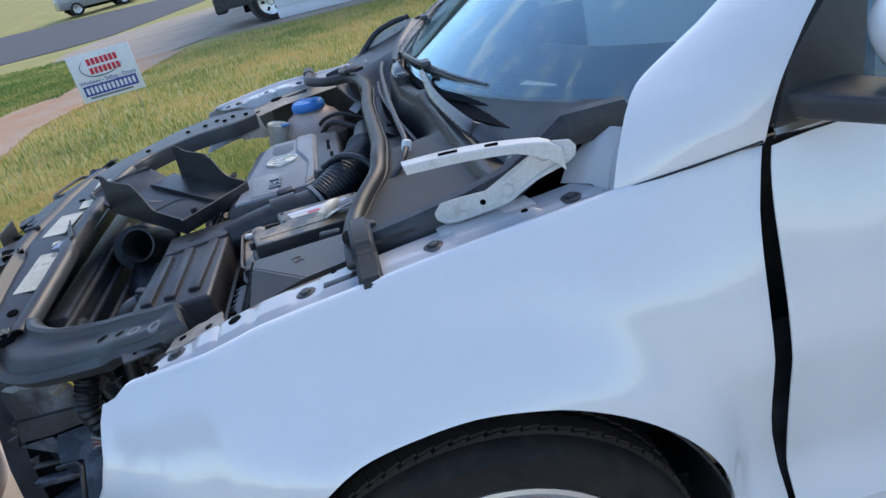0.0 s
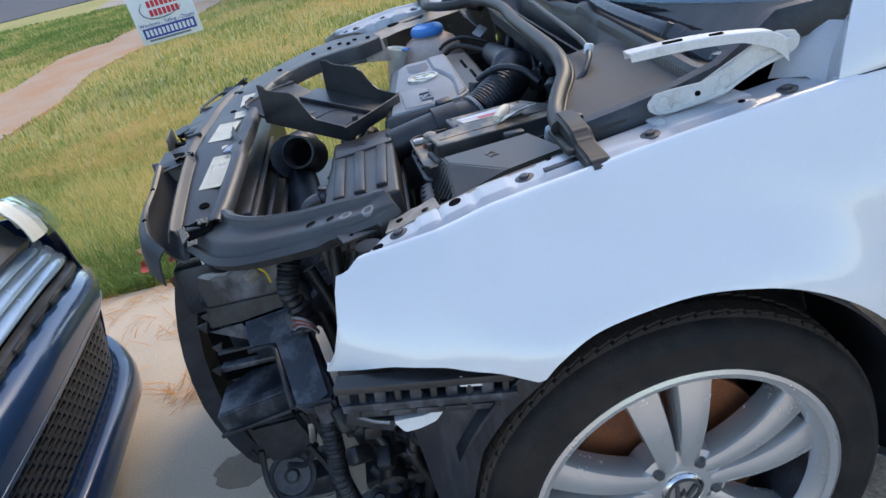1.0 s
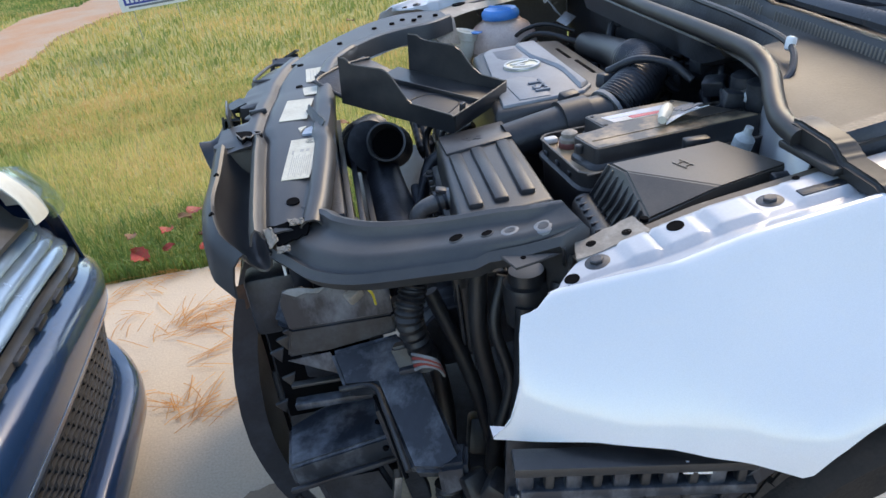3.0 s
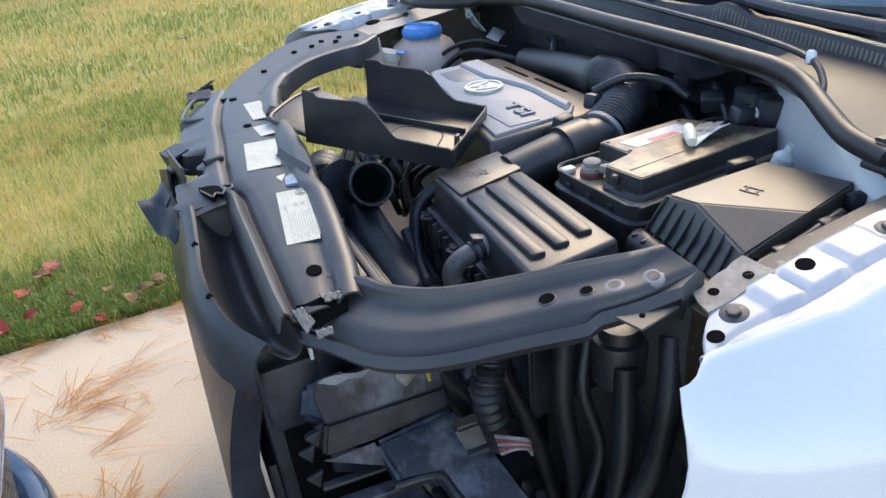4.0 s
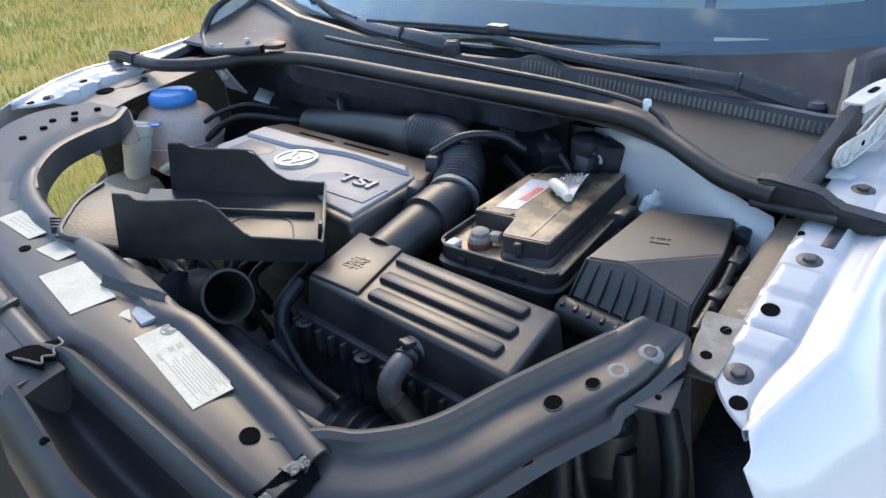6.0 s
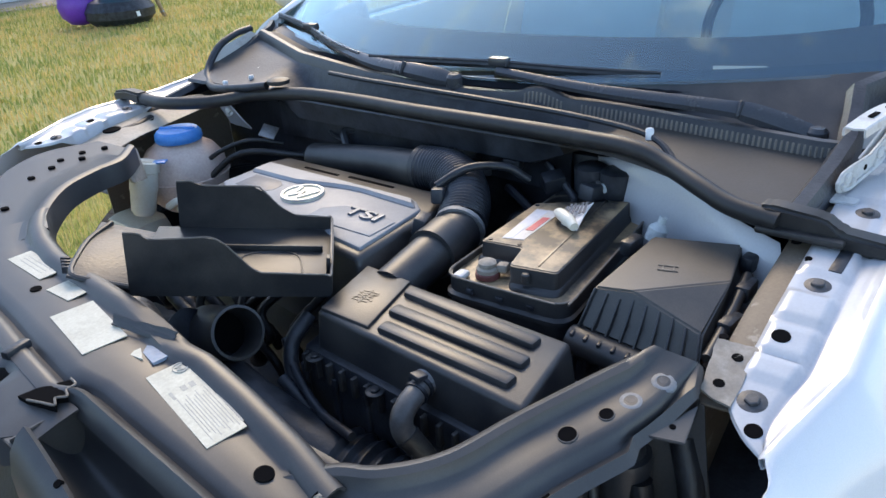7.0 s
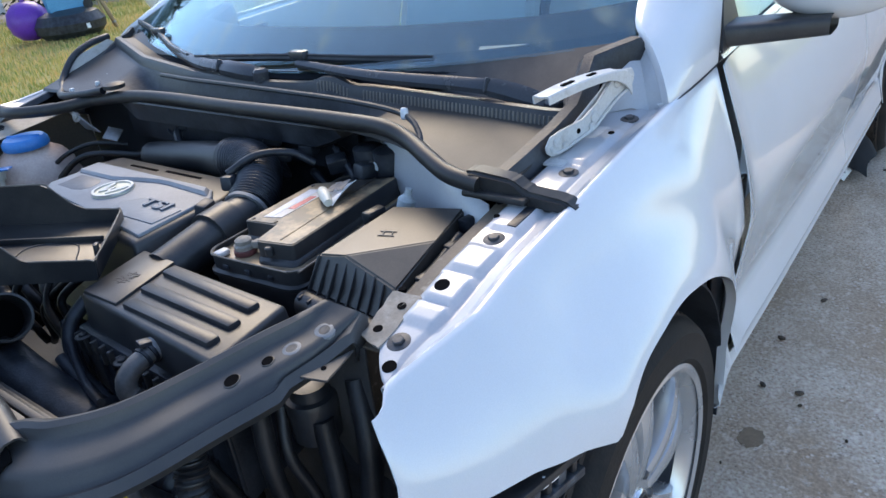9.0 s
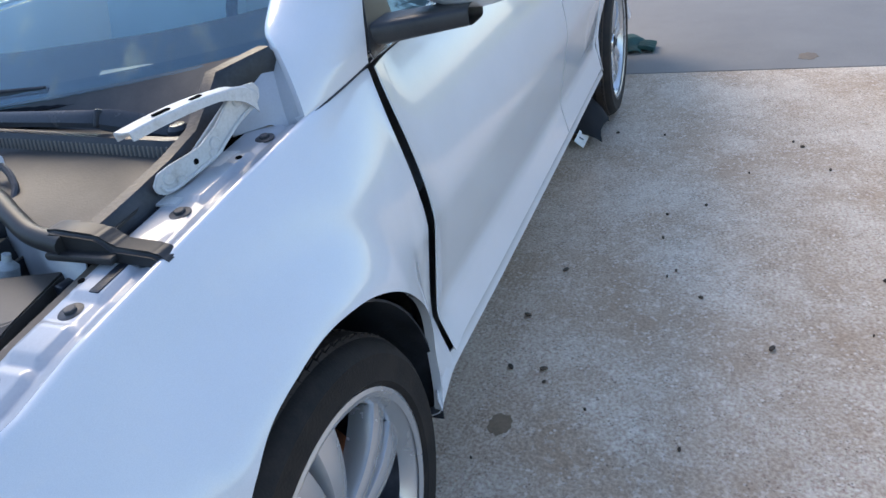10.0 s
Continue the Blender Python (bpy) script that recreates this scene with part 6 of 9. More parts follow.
def seal_end(f):
    side = [(0.318, 0.866), (0.318, 0.900), (0.305, 0.904), (0.243, 0.899), (0.232, 0.894), (0.222, 0.885), (0.168, 0.881), (0.156, 0.876), (0.147, 0.866), (0.153, 0.858)]
    bm = slab([(-0.068, y, z) for y, z in side], (0.032, 0, 0), 0.005, 3)
    boxed((0.016, 0.10, 0.010), (-0.072, 0.265, 0.874), 0.004, bm=bm)
    boxed((0.024, 0.016, 0.014), (-0.040, 0.300, 0.890), 0.004, pose(0, 0, 0, 0, 0, 10), bm=bm)
    return f(bm)


part("seal_end", seal_end(lambda b: b), RUBBER, seal, "black rubber seal end lying on the fender")
part("seal_end", slab([(-0.118, 1.640, 0.884), (-0.118, 1.700, 0.886), (-0.116, 1.752, 0.878), (-0.116, 1.752, 0.902), (-0.118, 1.700, 0.910), (-0.118, 1.640, 0.908)], (0.030, 0, 0), 0.005, 3), RUBBER, seal)
part("seal_cable", tube([(0.10, 1.24, 0.945), (0.085, 1.12, 0.945), (0.075, 0.97, 0.945), (0.065, 0.80, 0.944), (0.06, 0.64, 0.940), (0.057, 0.52, 0.928), (0.035, 0.47, 0.909), (0.008, 0.452, 0.893)], 0.005, 8, 60), DEEP, car, "thin black washer hose")
part("hose_clip", boxed((0.016, 0.012, 0.02), (0.057, 0.513, 0.928), 0.004, pose(0, 0, 0, 0, 20, 30)), PAPER, car, "white plastic clip")

def cowl_lip(y):
    """Top edge of the cowl wall: flat over the grille, waved at the middle, rising to the far side."""
    x = interp(y, [(0.26, 0.150), (0.30, 0.143), (0.66, 0.136), (0.76, 0.131), (0.90, 0.110), (1.14, 0.120), (1.4, 0.165), (1.63, 0.245)])
    z = interp(y, [(0.26, 0.922), (0.30, 0.923), (0.60, 0.940), (0.66, 0.942), (0.69, 0.941), (0.735, 0.955), (0.76, 0.956), (0.79, 0.944), (0.85, 0.943), (1.14, 0.950), (1.4, 0.962), (1.63, 0.985)])
    return x, z


# cowl: floor plate, grille wall with slots, raised lip
rows = []
for i in range(45):
    y = 0.262 + 1.40 * i / 44
    xl, zl = cowl_lip(y)
    xb, zb = xl - 0.010, zl - 0.023
    xa = interp(y, [(0.26, -0.060), (0.30, -0.060), (0.40, -0.032), (0.46, -0.004), (0.515, 0.006), (0.60, 0.016), (1.66, 0.03)])
    za = interp(y, [(0.26, 0.872), (0.35, 0.880), (0.40, 0.887), (0.46, 0.897), (0.55, 0.905), (1.66, 0.905)])
    row = [(xa, y, za - 0.004), (xa + 0.002, y, za)]
    for t in (0.25, 0.5, 0.75, 0.92):
        row.append((xa + (xb - xa) * t, y, za + (zb - za) * t - 0.003 * math.sin(math.pi * t) + 0.001 * math.sin(y * 19 + 6 * t)))
    dip = min(1.0, max(0.0, (y - 0.58) / 0.12)) * min(1.0, max(0.0, (1.40 - y) / 0.12))
    flat_row = row + [(xb, y, zb + 0.001), (xb + 0.004, y, zb + 0.006)]
    deep_row = [(xa, y, za - 0.004), (xa + 0.004, y, za - 0.006), (xa + 0.010, y, za - 0.045), (xa + 0.03, y, za - 0.052), (xb - 0.022, y, za - 0.050), (xb - 0.012, y, za - 0.030), (xb - 0.003, y, zb - 0.004), (xb + 0.004, y, zb + 0.006)]
    rows.append([Vector(p).lerp(Vector(q), dip) for p, q in zip(flat_row, deep_row)])
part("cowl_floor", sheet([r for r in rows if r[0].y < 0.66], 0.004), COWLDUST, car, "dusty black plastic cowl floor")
# the trough takes a blacker plastic: its shade is put into the colour
part("cowl_floor", sheet([r for r in rows if r[0].y > 0.63], 0.004), DEEP, car, "cowl trough behind the engine, blacker plastic for its shade")


rows = []
for i in range(80):
    y = 0.265 + 1.37 * i / 79
    x, z = cowl_lip(y)
    rows.append([(x - 0.0105, y, z - 0.030), (x - 0.006, y, z - 0.005), (x - 0.002, y, z), (x + 0.006, y, z + 0.001), (x + 0.014, y, z - 0.006), (x + 0.05, y, z - 0.012)])
cowl = part("cowl_lip", sheet(rows, 0.003), BLACK, car, "black plastic cowl lip")
tooth = bmesh.new()
boxed((0.021, 0.0036, 0.005), bm=tooth, bevel=0.001, seg=1)
tm = bpy.data.meshes.new("slat")
tooth.to_mesh(tm)
tooth.free()
tm.materials.append(SLAT)
for i in range(64):
    y = 0.285 + 0.0077 * i
    if 0.664 < y < 0.70:
        continue
    x, z = cowl_lip(y)
    o = new("slat", tm)
    o.parent, o.matrix_basis = cowl, Matrix.Translation((x - 0.0095, y, z - 0.0145)) @ pose(0, 0, 0, 0, -79, 0)
# shade between the slats, painted as a near-black sheet behind them
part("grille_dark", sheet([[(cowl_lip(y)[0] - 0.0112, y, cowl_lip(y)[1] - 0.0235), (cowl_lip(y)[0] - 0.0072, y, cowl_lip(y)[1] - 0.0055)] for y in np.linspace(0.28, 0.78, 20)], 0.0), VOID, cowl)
# side strip that closes the cowl at the left, and its mirror
for side in (0, 1):
    rows = [[(p[0] - 0.004, p[1] + 0.010, p[2] - 0.006), (p[0], p[1] + 0.004, p[2] + 0.005), (p[0] + 0.003, p[1] - 0.008, p[2] + 0.004), (p[0] + 0.005, p[1] - 0.013, p[2] - 0.004), (p[0] + 0.006, p[1] - 0.015, p[2] - 0.036)] for p in
            ((-0.05, 0.285, 0.880), (0.02, 0.279, 0.892), (0.10, 0.272, 0.908), (0.16, 0.268, 0.925), (0.21, 0.275, 0.952), (0.25, 0.282, 0.976), (0.29, 0.262, 0.982), (0.325, 0.235, 0.990))]
    bm = sheet(rows, 0.004)
    part("cowl_strip", mirrored(bm) if side else bm, DEEP, car, "black rubber strip beside the cowl")
# plastic shelf up to the glass
rows = [[(cowl_lip(y)[0] + 0.045 + (screen_point((y - CY) / 0.725, 0.01)[0] - cowl_lip(y)[0] - 0.045) * t, y, cowl_lip(y)[1] - 0.012 + (screen_point((y - CY) / 0.725, 0.01)[2] - 0.004 - cowl_lip(y)[1] + 0.012) * t) for t in (0, 0.5, 1)] for y in np.linspace(0.27, 1.65, 50)]
part("cowl_shelf", sheet(rows, 0.003), BLACK, car, "black plastic shelf below the glass")

# wipers
GLOSSBLACK = material("wiper_black", (0.045, 0.05, 0.06), 0.25, 0, (0.05, 0.05, 0.05), 20, 0.5, 300, 0.05)
def wiper(arm_pts, blade_pts, clip):
    rows = []
    for i, p in enumerate(spline(arm_pts, 40)):
        u = i / 39
        h = interp(u, [(0, 0.011), (0.12, 0.015), (0.30, 0.014), (0.34, 0.012), (0.7, 0.009), (1, 0.006)])
        rows.append([p + Vector(q) for q in ((-h * 0.75, 0, -h * 0.9), (-h * 0.85, 0, -h * 0.2), (-h * 0.35, 0, h * 0.55), (h * 0.5, 0, h * 0.9), (h * 0.9, 0, h * 0.4), (h * 0.8, 0, -h * 0.6))])
    w = part("wiper", sheet(rows, 0.001), GLOSSBLACK, car, "blue-black folded steel wiper arm and blade")
    jt = spline(arm_pts, 40)[13]
    part("arm_joint", boxed((0.026, 0.006, 0.026), jt, 0.003, pose(0, 0, 0, 0, 30, 0)), DEEP, w)
    part("wiper_blade", tube(blade_pts, 0.007, 8, 30), DEEP, w)
    part("wiper_spoiler", tube([Vector(p) + Vector((-0.004, 0, 0.007)) for p in blade_pts], 0.003, 6, 30), GLOSSBLACK, w)
    part("blade_clip", boxed((0.02, 0.04, 0.016), clip, 0.004), GLOSSBLACK, w)
    part("pivot_cap", lathe([(0.016, -0.012), (0.016, 0.006), (0.011, 0.012), (0, 0.013)], 18, pose(*arm_pts[0])), GLOSSBLACK, w)


wiper([(0.19, 0.314, 0.918), (0.168, 0.40, 0.945), (0.152, 0.459, 0.954), (0.140, 0.66, 0.962), (0.150, 0.85, 0.974)],
      [(0.226, 0.57, 0.972), (0.190, 0.71, 0.976), (0.166, 0.85, 0.980), (0.150, 1.00, 0.978), (0.146, 1.16, 0.972)], (0.160, 0.85, 0.988))
wiper([(0.115, 0.92, 0.957), (0.112, 1.00, 0.966), (0.135, 1.14, 0.968), (0.19, 1.30, 0.978), (0.262, 1.46, 0.990)],
      [(0.155, 1.20, 0.972), (0.20, 1.33, 0.982), (0.265, 1.467, 0.995), (0.31, 1.58, 1.002), (0.352, 1.68, 1.004)], (0.263, 1.465, 1.002))


# bonnet hinges
def hinge(f):
    def face_y(x):
        return 0.2475 - 0.27 * (min(x, 0.24) - 0.072)

    foot = slab([(0.050, 0.228, 0.8775), (0.050, 0.262, 0.8775), (0.180, 0.252, 0.8930), (0.185, 0.215, 0.8935)], (0, 0, -0.004), 0.0012)
    h = part("bonnet_hinge", f(foot), HINGE, car, "white bonnet hinge with its arm standing free")
    face = [(0.052, 0.900), (0.054, 0.890), (0.064, 0.883), (0.080, 0.882), (0.120, 0.890), (0.150, 0.897), (0.164, 0.905), (0.170, 0.914), (0.186, 0.921), (0.208, 0.930), (0.230, 0.938), (0.243, 0.948), (0.246, 0.960), (0.238, 0.971), (0.216, 0.973), (0.190, 0.962), (0.160, 0.937), (0.128, 0.921), (0.082, 0.917), (0.062, 0.913)]
    part("hinge_plate", f(slab([(x, face_y(x), z) for x, z in face], (0.001, 0.004, 0.0), 0.0012)), HINGE, h, "pressed white plate with flat rivets")
    part("plate_ridge", f(tube([(x, face_y(x) - 0.0015, z) for x, z in ((0.060, 0.898), (0.066, 0.889), (0.082, 0.887), (0.120, 0.895), (0.152, 0.903), (0.166, 0.912), (0.200, 0.932), (0.232, 0.944))], 0.0026, 8, 40)), HINGE, h)
    arm = bmesh.new()
    rows = []
    tip, knee = Vector((0.025, 0.243, 0.984)), Vector((0.226, 0.211, 0.974))
    for i in range(21):
        u = i / 20
        c = tip.lerp(knee, u) + Vector((0, 0, 0.006 * math.sin(math.pi * u) - 0.010 * max(0.0, (u - 0.88) / 0.12) ** 2))
        w, hh = 0.0125 + 0.002 * math.sin(math.pi * u), 0.012 + 0.020 * max(0.0, (u - 0.68) / 0.32) ** 1.4
        rows.append([c + Vector((0.002, w, -hh)), c + Vector((0, w, -0.002)), c + Vector((0, w - 0.002, 0)), c + Vector((0, 0, -0.0012)), c + Vector((0, 0.002 - w, 0)), c + Vector((0, -w, -0.002)), c + Vector((0.002, -w - 0.001, -hh))])
    sheet(rows, 0.0025, arm, flip=True)
    a = part("hinge_arm", f(arm), HINGE, h)
    for u, L in ((0.30, 0.026), (0.58, 0.018)):
        c = tip.lerp(knee, u) + Vector((0, 0, 0.006 * math.sin(math.pi * u) + 0.0002))
        part("slot", f(boxed((L, 0.007, 0.002), c, 0.0008, pose(0, 0, 0, 0, 0, -9))), VOID, a)
    part("hinge_link", f(slab([(0.122, 0.244, 0.915), (0.134, 0.240, 0.906), (0.222, 0.216, 0.950), (0.226, 0.214, 0.962), (0.208, 0.219, 0.968)], (0, 0.003, 0), 0.001)), HINGE, h)
    for x, z, r in ((0.204, 0.957, 0.0090), (0.230, 0.954, 0.0095), (0.152, 0.918, 0.0085), (0.146, 0.905, 0.0070), (0.074, 0.902, 0.0085), (0.090, 0.892, 0.0070)):
        m = Matrix.Translation((x, face_y(x) - 0.0005, z)) @ pose(0, 0, 0, 90, 0, -15)
        part("rivet", f(lathe([(r, -0.001), (r, 0.0015), (r * 0.8, 0.0028), (r * 0.72, 0.0022), (0, 0.0024)], 20, m)), HINGE, h)
    part("plate_hole", f(lathe([(0, 0.0006), (0.004, 0.0006), (0.0045, -0.001)], 12, Matrix.Translation((0.118, face_y(0.118), 0.906)) @ pose(0, 0, 0, 90, 0, -15))), VOID, h)


hinge(lambda b: b)
# on the far side only the bent remains of a bracket and its cable are left
part("pillar_bracket", prism([(0.075, 0.895), (0.100, 0.935), (0.150, 0.965), (0.235, 0.985), (0.262, 0.965), (0.235, 0.948), (0.215, 0.955), (0.165, 0.938), (0.135, 0.905), (0.12, 0.885)], 1.662, 1.667, 0.0015, axes="xzy"), HINGE, car, "bent pale metal hinge bracket")
part("pillar_bracket", prism([(0.14, 0.90), (0.19, 0.93), (0.235, 0.945), (0.25, 0.925), (0.20, 0.905)], 1.640, 1.644, 0.001, axes="xzy"), HINGE, car)
part("pillar_cable", tube([(0.01, 1.34, 0.928), (-0.005, 1.42, 0.918), (0.0, 1.515, 0.908), (0.045, 1.60, 0.905), (0.08, 1.645, 0.925), (0.13, 1.66, 0.965), (0.19, 1.668, 0.985), (0.245, 1.675, 0.990)], 0.0085, 10, 50), DEEP, car, "black taped cable loop")
part("cable_grommet", lathe([(0.018, -0.006), (0.024, -0.004), (0.024, 0.004), (0.014, 0.008), (0.0, 0.008)], 18, pose(0.03, 1.325, 0.934)), RUBBER, car, "rubber cable grommet")
for k in range(4):
    part("white_clip", boxed((0.010, 0.008, 0.012), (0.02 + 0.05 * k, 1.50 - 0.03 * (k % 2), 0.915 + 0.005 * k), 0.002), PAPER, car, "small white clip")

# ---- stripped front end ----
# curved lower bumper skin left hanging in front of the radiator
def skin_x(z):
    return interp(z, [(0.17, -0.79), (0.235, -0.818), (0.30, -0.834), (0.355, -0.842), (0.42, -0.842), (0.486, -0.836), (0.55, -0.824), (0.613, -0.806), (0.68, -0.780), (0.714, -0.762)])


rows = []
for i in range(25):
    z = 0.175 + 0.535 * i / 24
    rows.append([(skin_x(z) + 0.045, 0.592, z)] + [(skin_x(z) + 0.004 * (1 - t), 0.590 + 0.75 * t, z + 0.03 * t * 0.3) for t in np.linspace(0, 1, 9)])
skin = part("bumper_skin", sheet(rows, 0.003), SKIN, car, "curved black lower bumper skin, scraped and torn")
part("torn_lip", prism([(-0.80, 0.20), (-0.775, 0.165), (-0.765, 0.172), (-0.78, 0.215)], 0.588, 0.592, 0, axes="xzy"), DEEP, skin)
part("rust_hole", slab([(-0.792, 0.5885, 0.668), (-0.772, 0.5885, 0.672), (-0.764, 0.5885, 0.650), (-0.770, 0.5885, 0.632), (-0.778, 0.5885, 0.626), (-0.776, 0.5885, 0.645), (-0.788, 0.5885, 0.650)], (0, 0.002, 0), 0.0004, 1), material("dull_rust", (0.10, 0.05, 0.03), 0.8, 0, (0.05, 0.03, 0.025), 60, 0.7, 200, 0.3), skin, "rusty torn spot")
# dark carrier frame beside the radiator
# added near-black panel that hides the lit inside of the bumper skin
part("air_shutter", boxed((0.006, 0.66, 0.44), (-0.775, 0.97, 0.46), 0.001), VOID, car, "near-black panel added to shade the inside of the bumper skin")
part("carrier_frame", boxed((0.10, 0.06, 0.44), (-0.715, 0.63, 0.47), 0.01), DEEP, car, "black carrier side frame")
part("carrier_frame", boxed((0.14, 0.05, 0.10), (-0.69, 0.55, 0.66), 0.01), DEEP, car)
part("cross_beam", boxed((0.07, 0.74, 0.10), (-0.745, 1.0, 0.42), 0.012), DEEP, car, "black bumper cross beam")
part("cross_beam", boxed((0.05, 0.9, 0.05), (-0.70, 1.02, 0.74), 0.01), DEEP, car)


def skewed(corners, thick, wave=0.0012):
    return skew_plate(corners, thick, wave)


# headlight mount: stepped top box, L-shaped duct, ribbed cavity, lower shelf
mount = part("headlight_mount", slab([(-0.712, 0.520, 0.676), (-0.566, 0.500, 0.690), (-0.553, 0.460, 0.655), (-0.640, 0.462, 0.652), (-0.703, 0.470, 0.651), (-0.725, 0.490, 0.655)], (0.0, 0.05, -0.045), 0.006), SCUFF, car, "scuffed black headlight mount, broken open")
part("mount_step", slab([(-0.703, 0.466, 0.652), (-0.553, 0.458, 0.652), (-0.550, 0.452, 0.622), (-0.652, 0.452, 0.613), (-0.714, 0.463, 0.606)], (0.0, 0.06, 0.0), 0.004), DEEP, mount)
part("mount_gusset", slab([(-0.716, 0.462, 0.604), (-0.652, 0.452, 0.612), (-0.645, 0.445, 0.575)], (0.0, 0.004, -0.003), 0.001), SCUFF, mount)
duct = part("air_duct", slab([(-0.654, 0.452, 0.614), (-0.548, 0.445, 0.628), (-0.529, 0.385, 0.596), (-0.501, 0.255, 0.553), (-0.530, 0.245, 0.546), (-0.569, 0.262, 0.540), (-0.596, 0.385, 0.588), (-0.641, 0.405, 0.578)], (0.004, 0.030, -0.042), 0.007, 3), SCUFF, mount, "scraped L-shaped black plastic duct")
part("duct_foot", slab([(-0.538, 0.250, 0.548), (-0.500, 0.242, 0.553), (-0.500, 0.238, 0.512), (-0.536, 0.246, 0.498)], (0.010, 0.045, -0.004), 0.006), SCUFF, duct)
part("duct_rim", tube([(-0.646, 0.408, 0.576), (-0.600, 0.388, 0.586), (-0.588, 0.350, 0.574), (-0.572, 0.264, 0.540)], 0.0045, 8, 24), BLACK, duct)
part("duct_groove", tube([(-0.600, 0.392, 0.565), (-0.590, 0.350, 0.550), (-0.576, 0.275, 0.518)], 0.003, 8, 16), VOID, duct)
plug = part("plug_socket", slab([(-0.568, 0.402, 0.632), (-0.535, 0.392, 0.640), (-0.526, 0.378, 0.606), (-0.558, 0.384, 0.600)], (0.006, 0.030, -0.012), 0.004), BLACK, mount, "black plug socket")
part("plug_lip", bar((-0.560, 0.384, 0.604), (-0.528, 0.378, 0.610), 0.010, 0.008), DEEP, plug)
# the cavity's shade is a near-black sheet at its back
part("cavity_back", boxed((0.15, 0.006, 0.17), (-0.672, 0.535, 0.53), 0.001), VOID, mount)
part("cavity_panel", slab([(-0.700, 0.500, 0.590), (-0.640, 0.470, 0.580), (-0.640, 0.475, 0.535), (-0.700, 0.505, 0.535)], (0.0, 0.01, 0.0), 0.002), DEEP, mount)
part("mount_rib", bar((-0.720, 0.462, 0.523), (-0.602, 0.450, 0.527), 0.020, 0.012, 0.003), SCUFF, mount)
part("mount_rib", bar((-0.722, 0.480, 0.545), (-0.640, 0.470, 0.549), 0.012, 0.006, 0.002), BLACK, mount)
part("mount_shelf", slab([(-0.748, 0.500, 0.452), (-0.690, 0.505, 0.478), (-0.598, 0.490, 0.494), (-0.581, 0.387, 0.494), (-0.744, 0.392, 0.467)], (0.002, 0.010, -0.052), 0.006, 3), SCUFF, mount, "scuffed black lower shelf")
part("shelf_lip", bar((-0.748, 0.393, 0.421), (-0.586, 0.388, 0.447), 0.008, 0.008, 0.002), DEEP, mount)
for hx, hz in ((-0.605, 0.487), (-0.60, 0.468)):
    part("box_hole", lathe([(0, 0.001), (0.004, 0.001), (0.005, -0.002)], 12, Matrix.Translation((hx, 0.389 if hz < 0.48 else 0.42, hz if hz < 0.48 else 0.4955)) @ pose(0, 0, 0, 90 if hz < 0.48 else 0, 0, 0)), VOID, mount)
part("mount_spine", bar((-0.590, 0.400, 0.545), (-0.560, 0.400, 0.350), 0.03, 0.030, 0.004), DEEP, mount)
part("white_strip", bar((-0.567, 0.395, 0.410), (-0.562, 0.395, 0.350), 0.003, 0.010, 0.001), PAPER, mount, "white plastic strip")
random.seed(77)
for k in range(7):
    u = random.random()
    p = Vector((-0.725, 0.488, 0.65)).lerp(Vector((-0.765, 0.53, 0.45)), u) + Vector((random.uniform(-0.012, 0.012), random.uniform(-0.02, 0.02), 0))
    part("torn_tooth", slab([p, p + Vector((0.022, 0, 0.006)), p + Vector((0.014, 0, -0.02))], (0, 0.006, 0), 0.001, 1), random.choice((DEEP, BLACK, SCUFF)), mount)
for cx, cy, cz in ((-0.590, 0.455, 0.718), (-0.602, 0.445, 0.702)):
    part("grey_plug", boxed((0.024, 0.016, 0.016), (cx, cy, cz), 0.003, pose(0, 0, 0, 15, -25, 20)), PRIMER, car, "grey connector on a yellow wire")
part("wire", tube([(-0.590, 0.45, 0.712), (-0.578, 0.445, 0.70), (-0.575, 0.445, 0.68)], 0.0018, 6, 10), material("yellow_wire", (0.6, 0.5, 0.05), 0.5), car)
part("lamp_holder", lathe([(0.030, 0), (0.032, 0.015), (0.028, 0.03), (0.018, 0.034), (0, 0.034)], 20, pose(-0.695, 0.585, 0.668, 6, 0, 0)), STEEL, car, "grey ribbed adjuster cap")
part("broken_panel", slab([(-0.700, 0.476, 0.710), (-0.672, 0.470, 0.715), (-0.660, 0.470, 0.702), (-0.638, 0.465, 0.712), (-0.612, 0.470, 0.706), (-0.596, 0.470, 0.713), (-0.577, 0.470, 0.708), (-0.553, 0.465, 0.704), (-0.553, 0.460, 0.652), (-0.703, 0.470, 0.650), (-0.708, 0.474, 0.690)], (0, 0.004, 0), 0.001, 1), SCUFF, car, "broken black plastic panel with a ragged top")
part("broken_edge", slab([(-0.700, 0.473, 0.7105), (-0.690, 0.471, 0.716), (-0.672, 0.467, 0.7165), (-0.655, 0.465, 0.712), (-0.640, 0.462, 0.7135), (-0.650, 0.462, 0.706), (-0.668, 0.465, 0.708), (-0.682, 0.468, 0.703)], (0, -0.003, 0.001), 0.0006, 1), ZINC, car, "pale broken plastic edge")


# torn air guide hanging off the carrier's corner: a half-pipe that opens upwards
GUIDE_MID = spline([(-0.746, 0.752, 0.842), (-0.750, 0.69, 0.822), (-0.753, 0.62, 0.806), (-0.744, 0.545, 0.786), (-0.722, 0.492, 0.766)], 25)


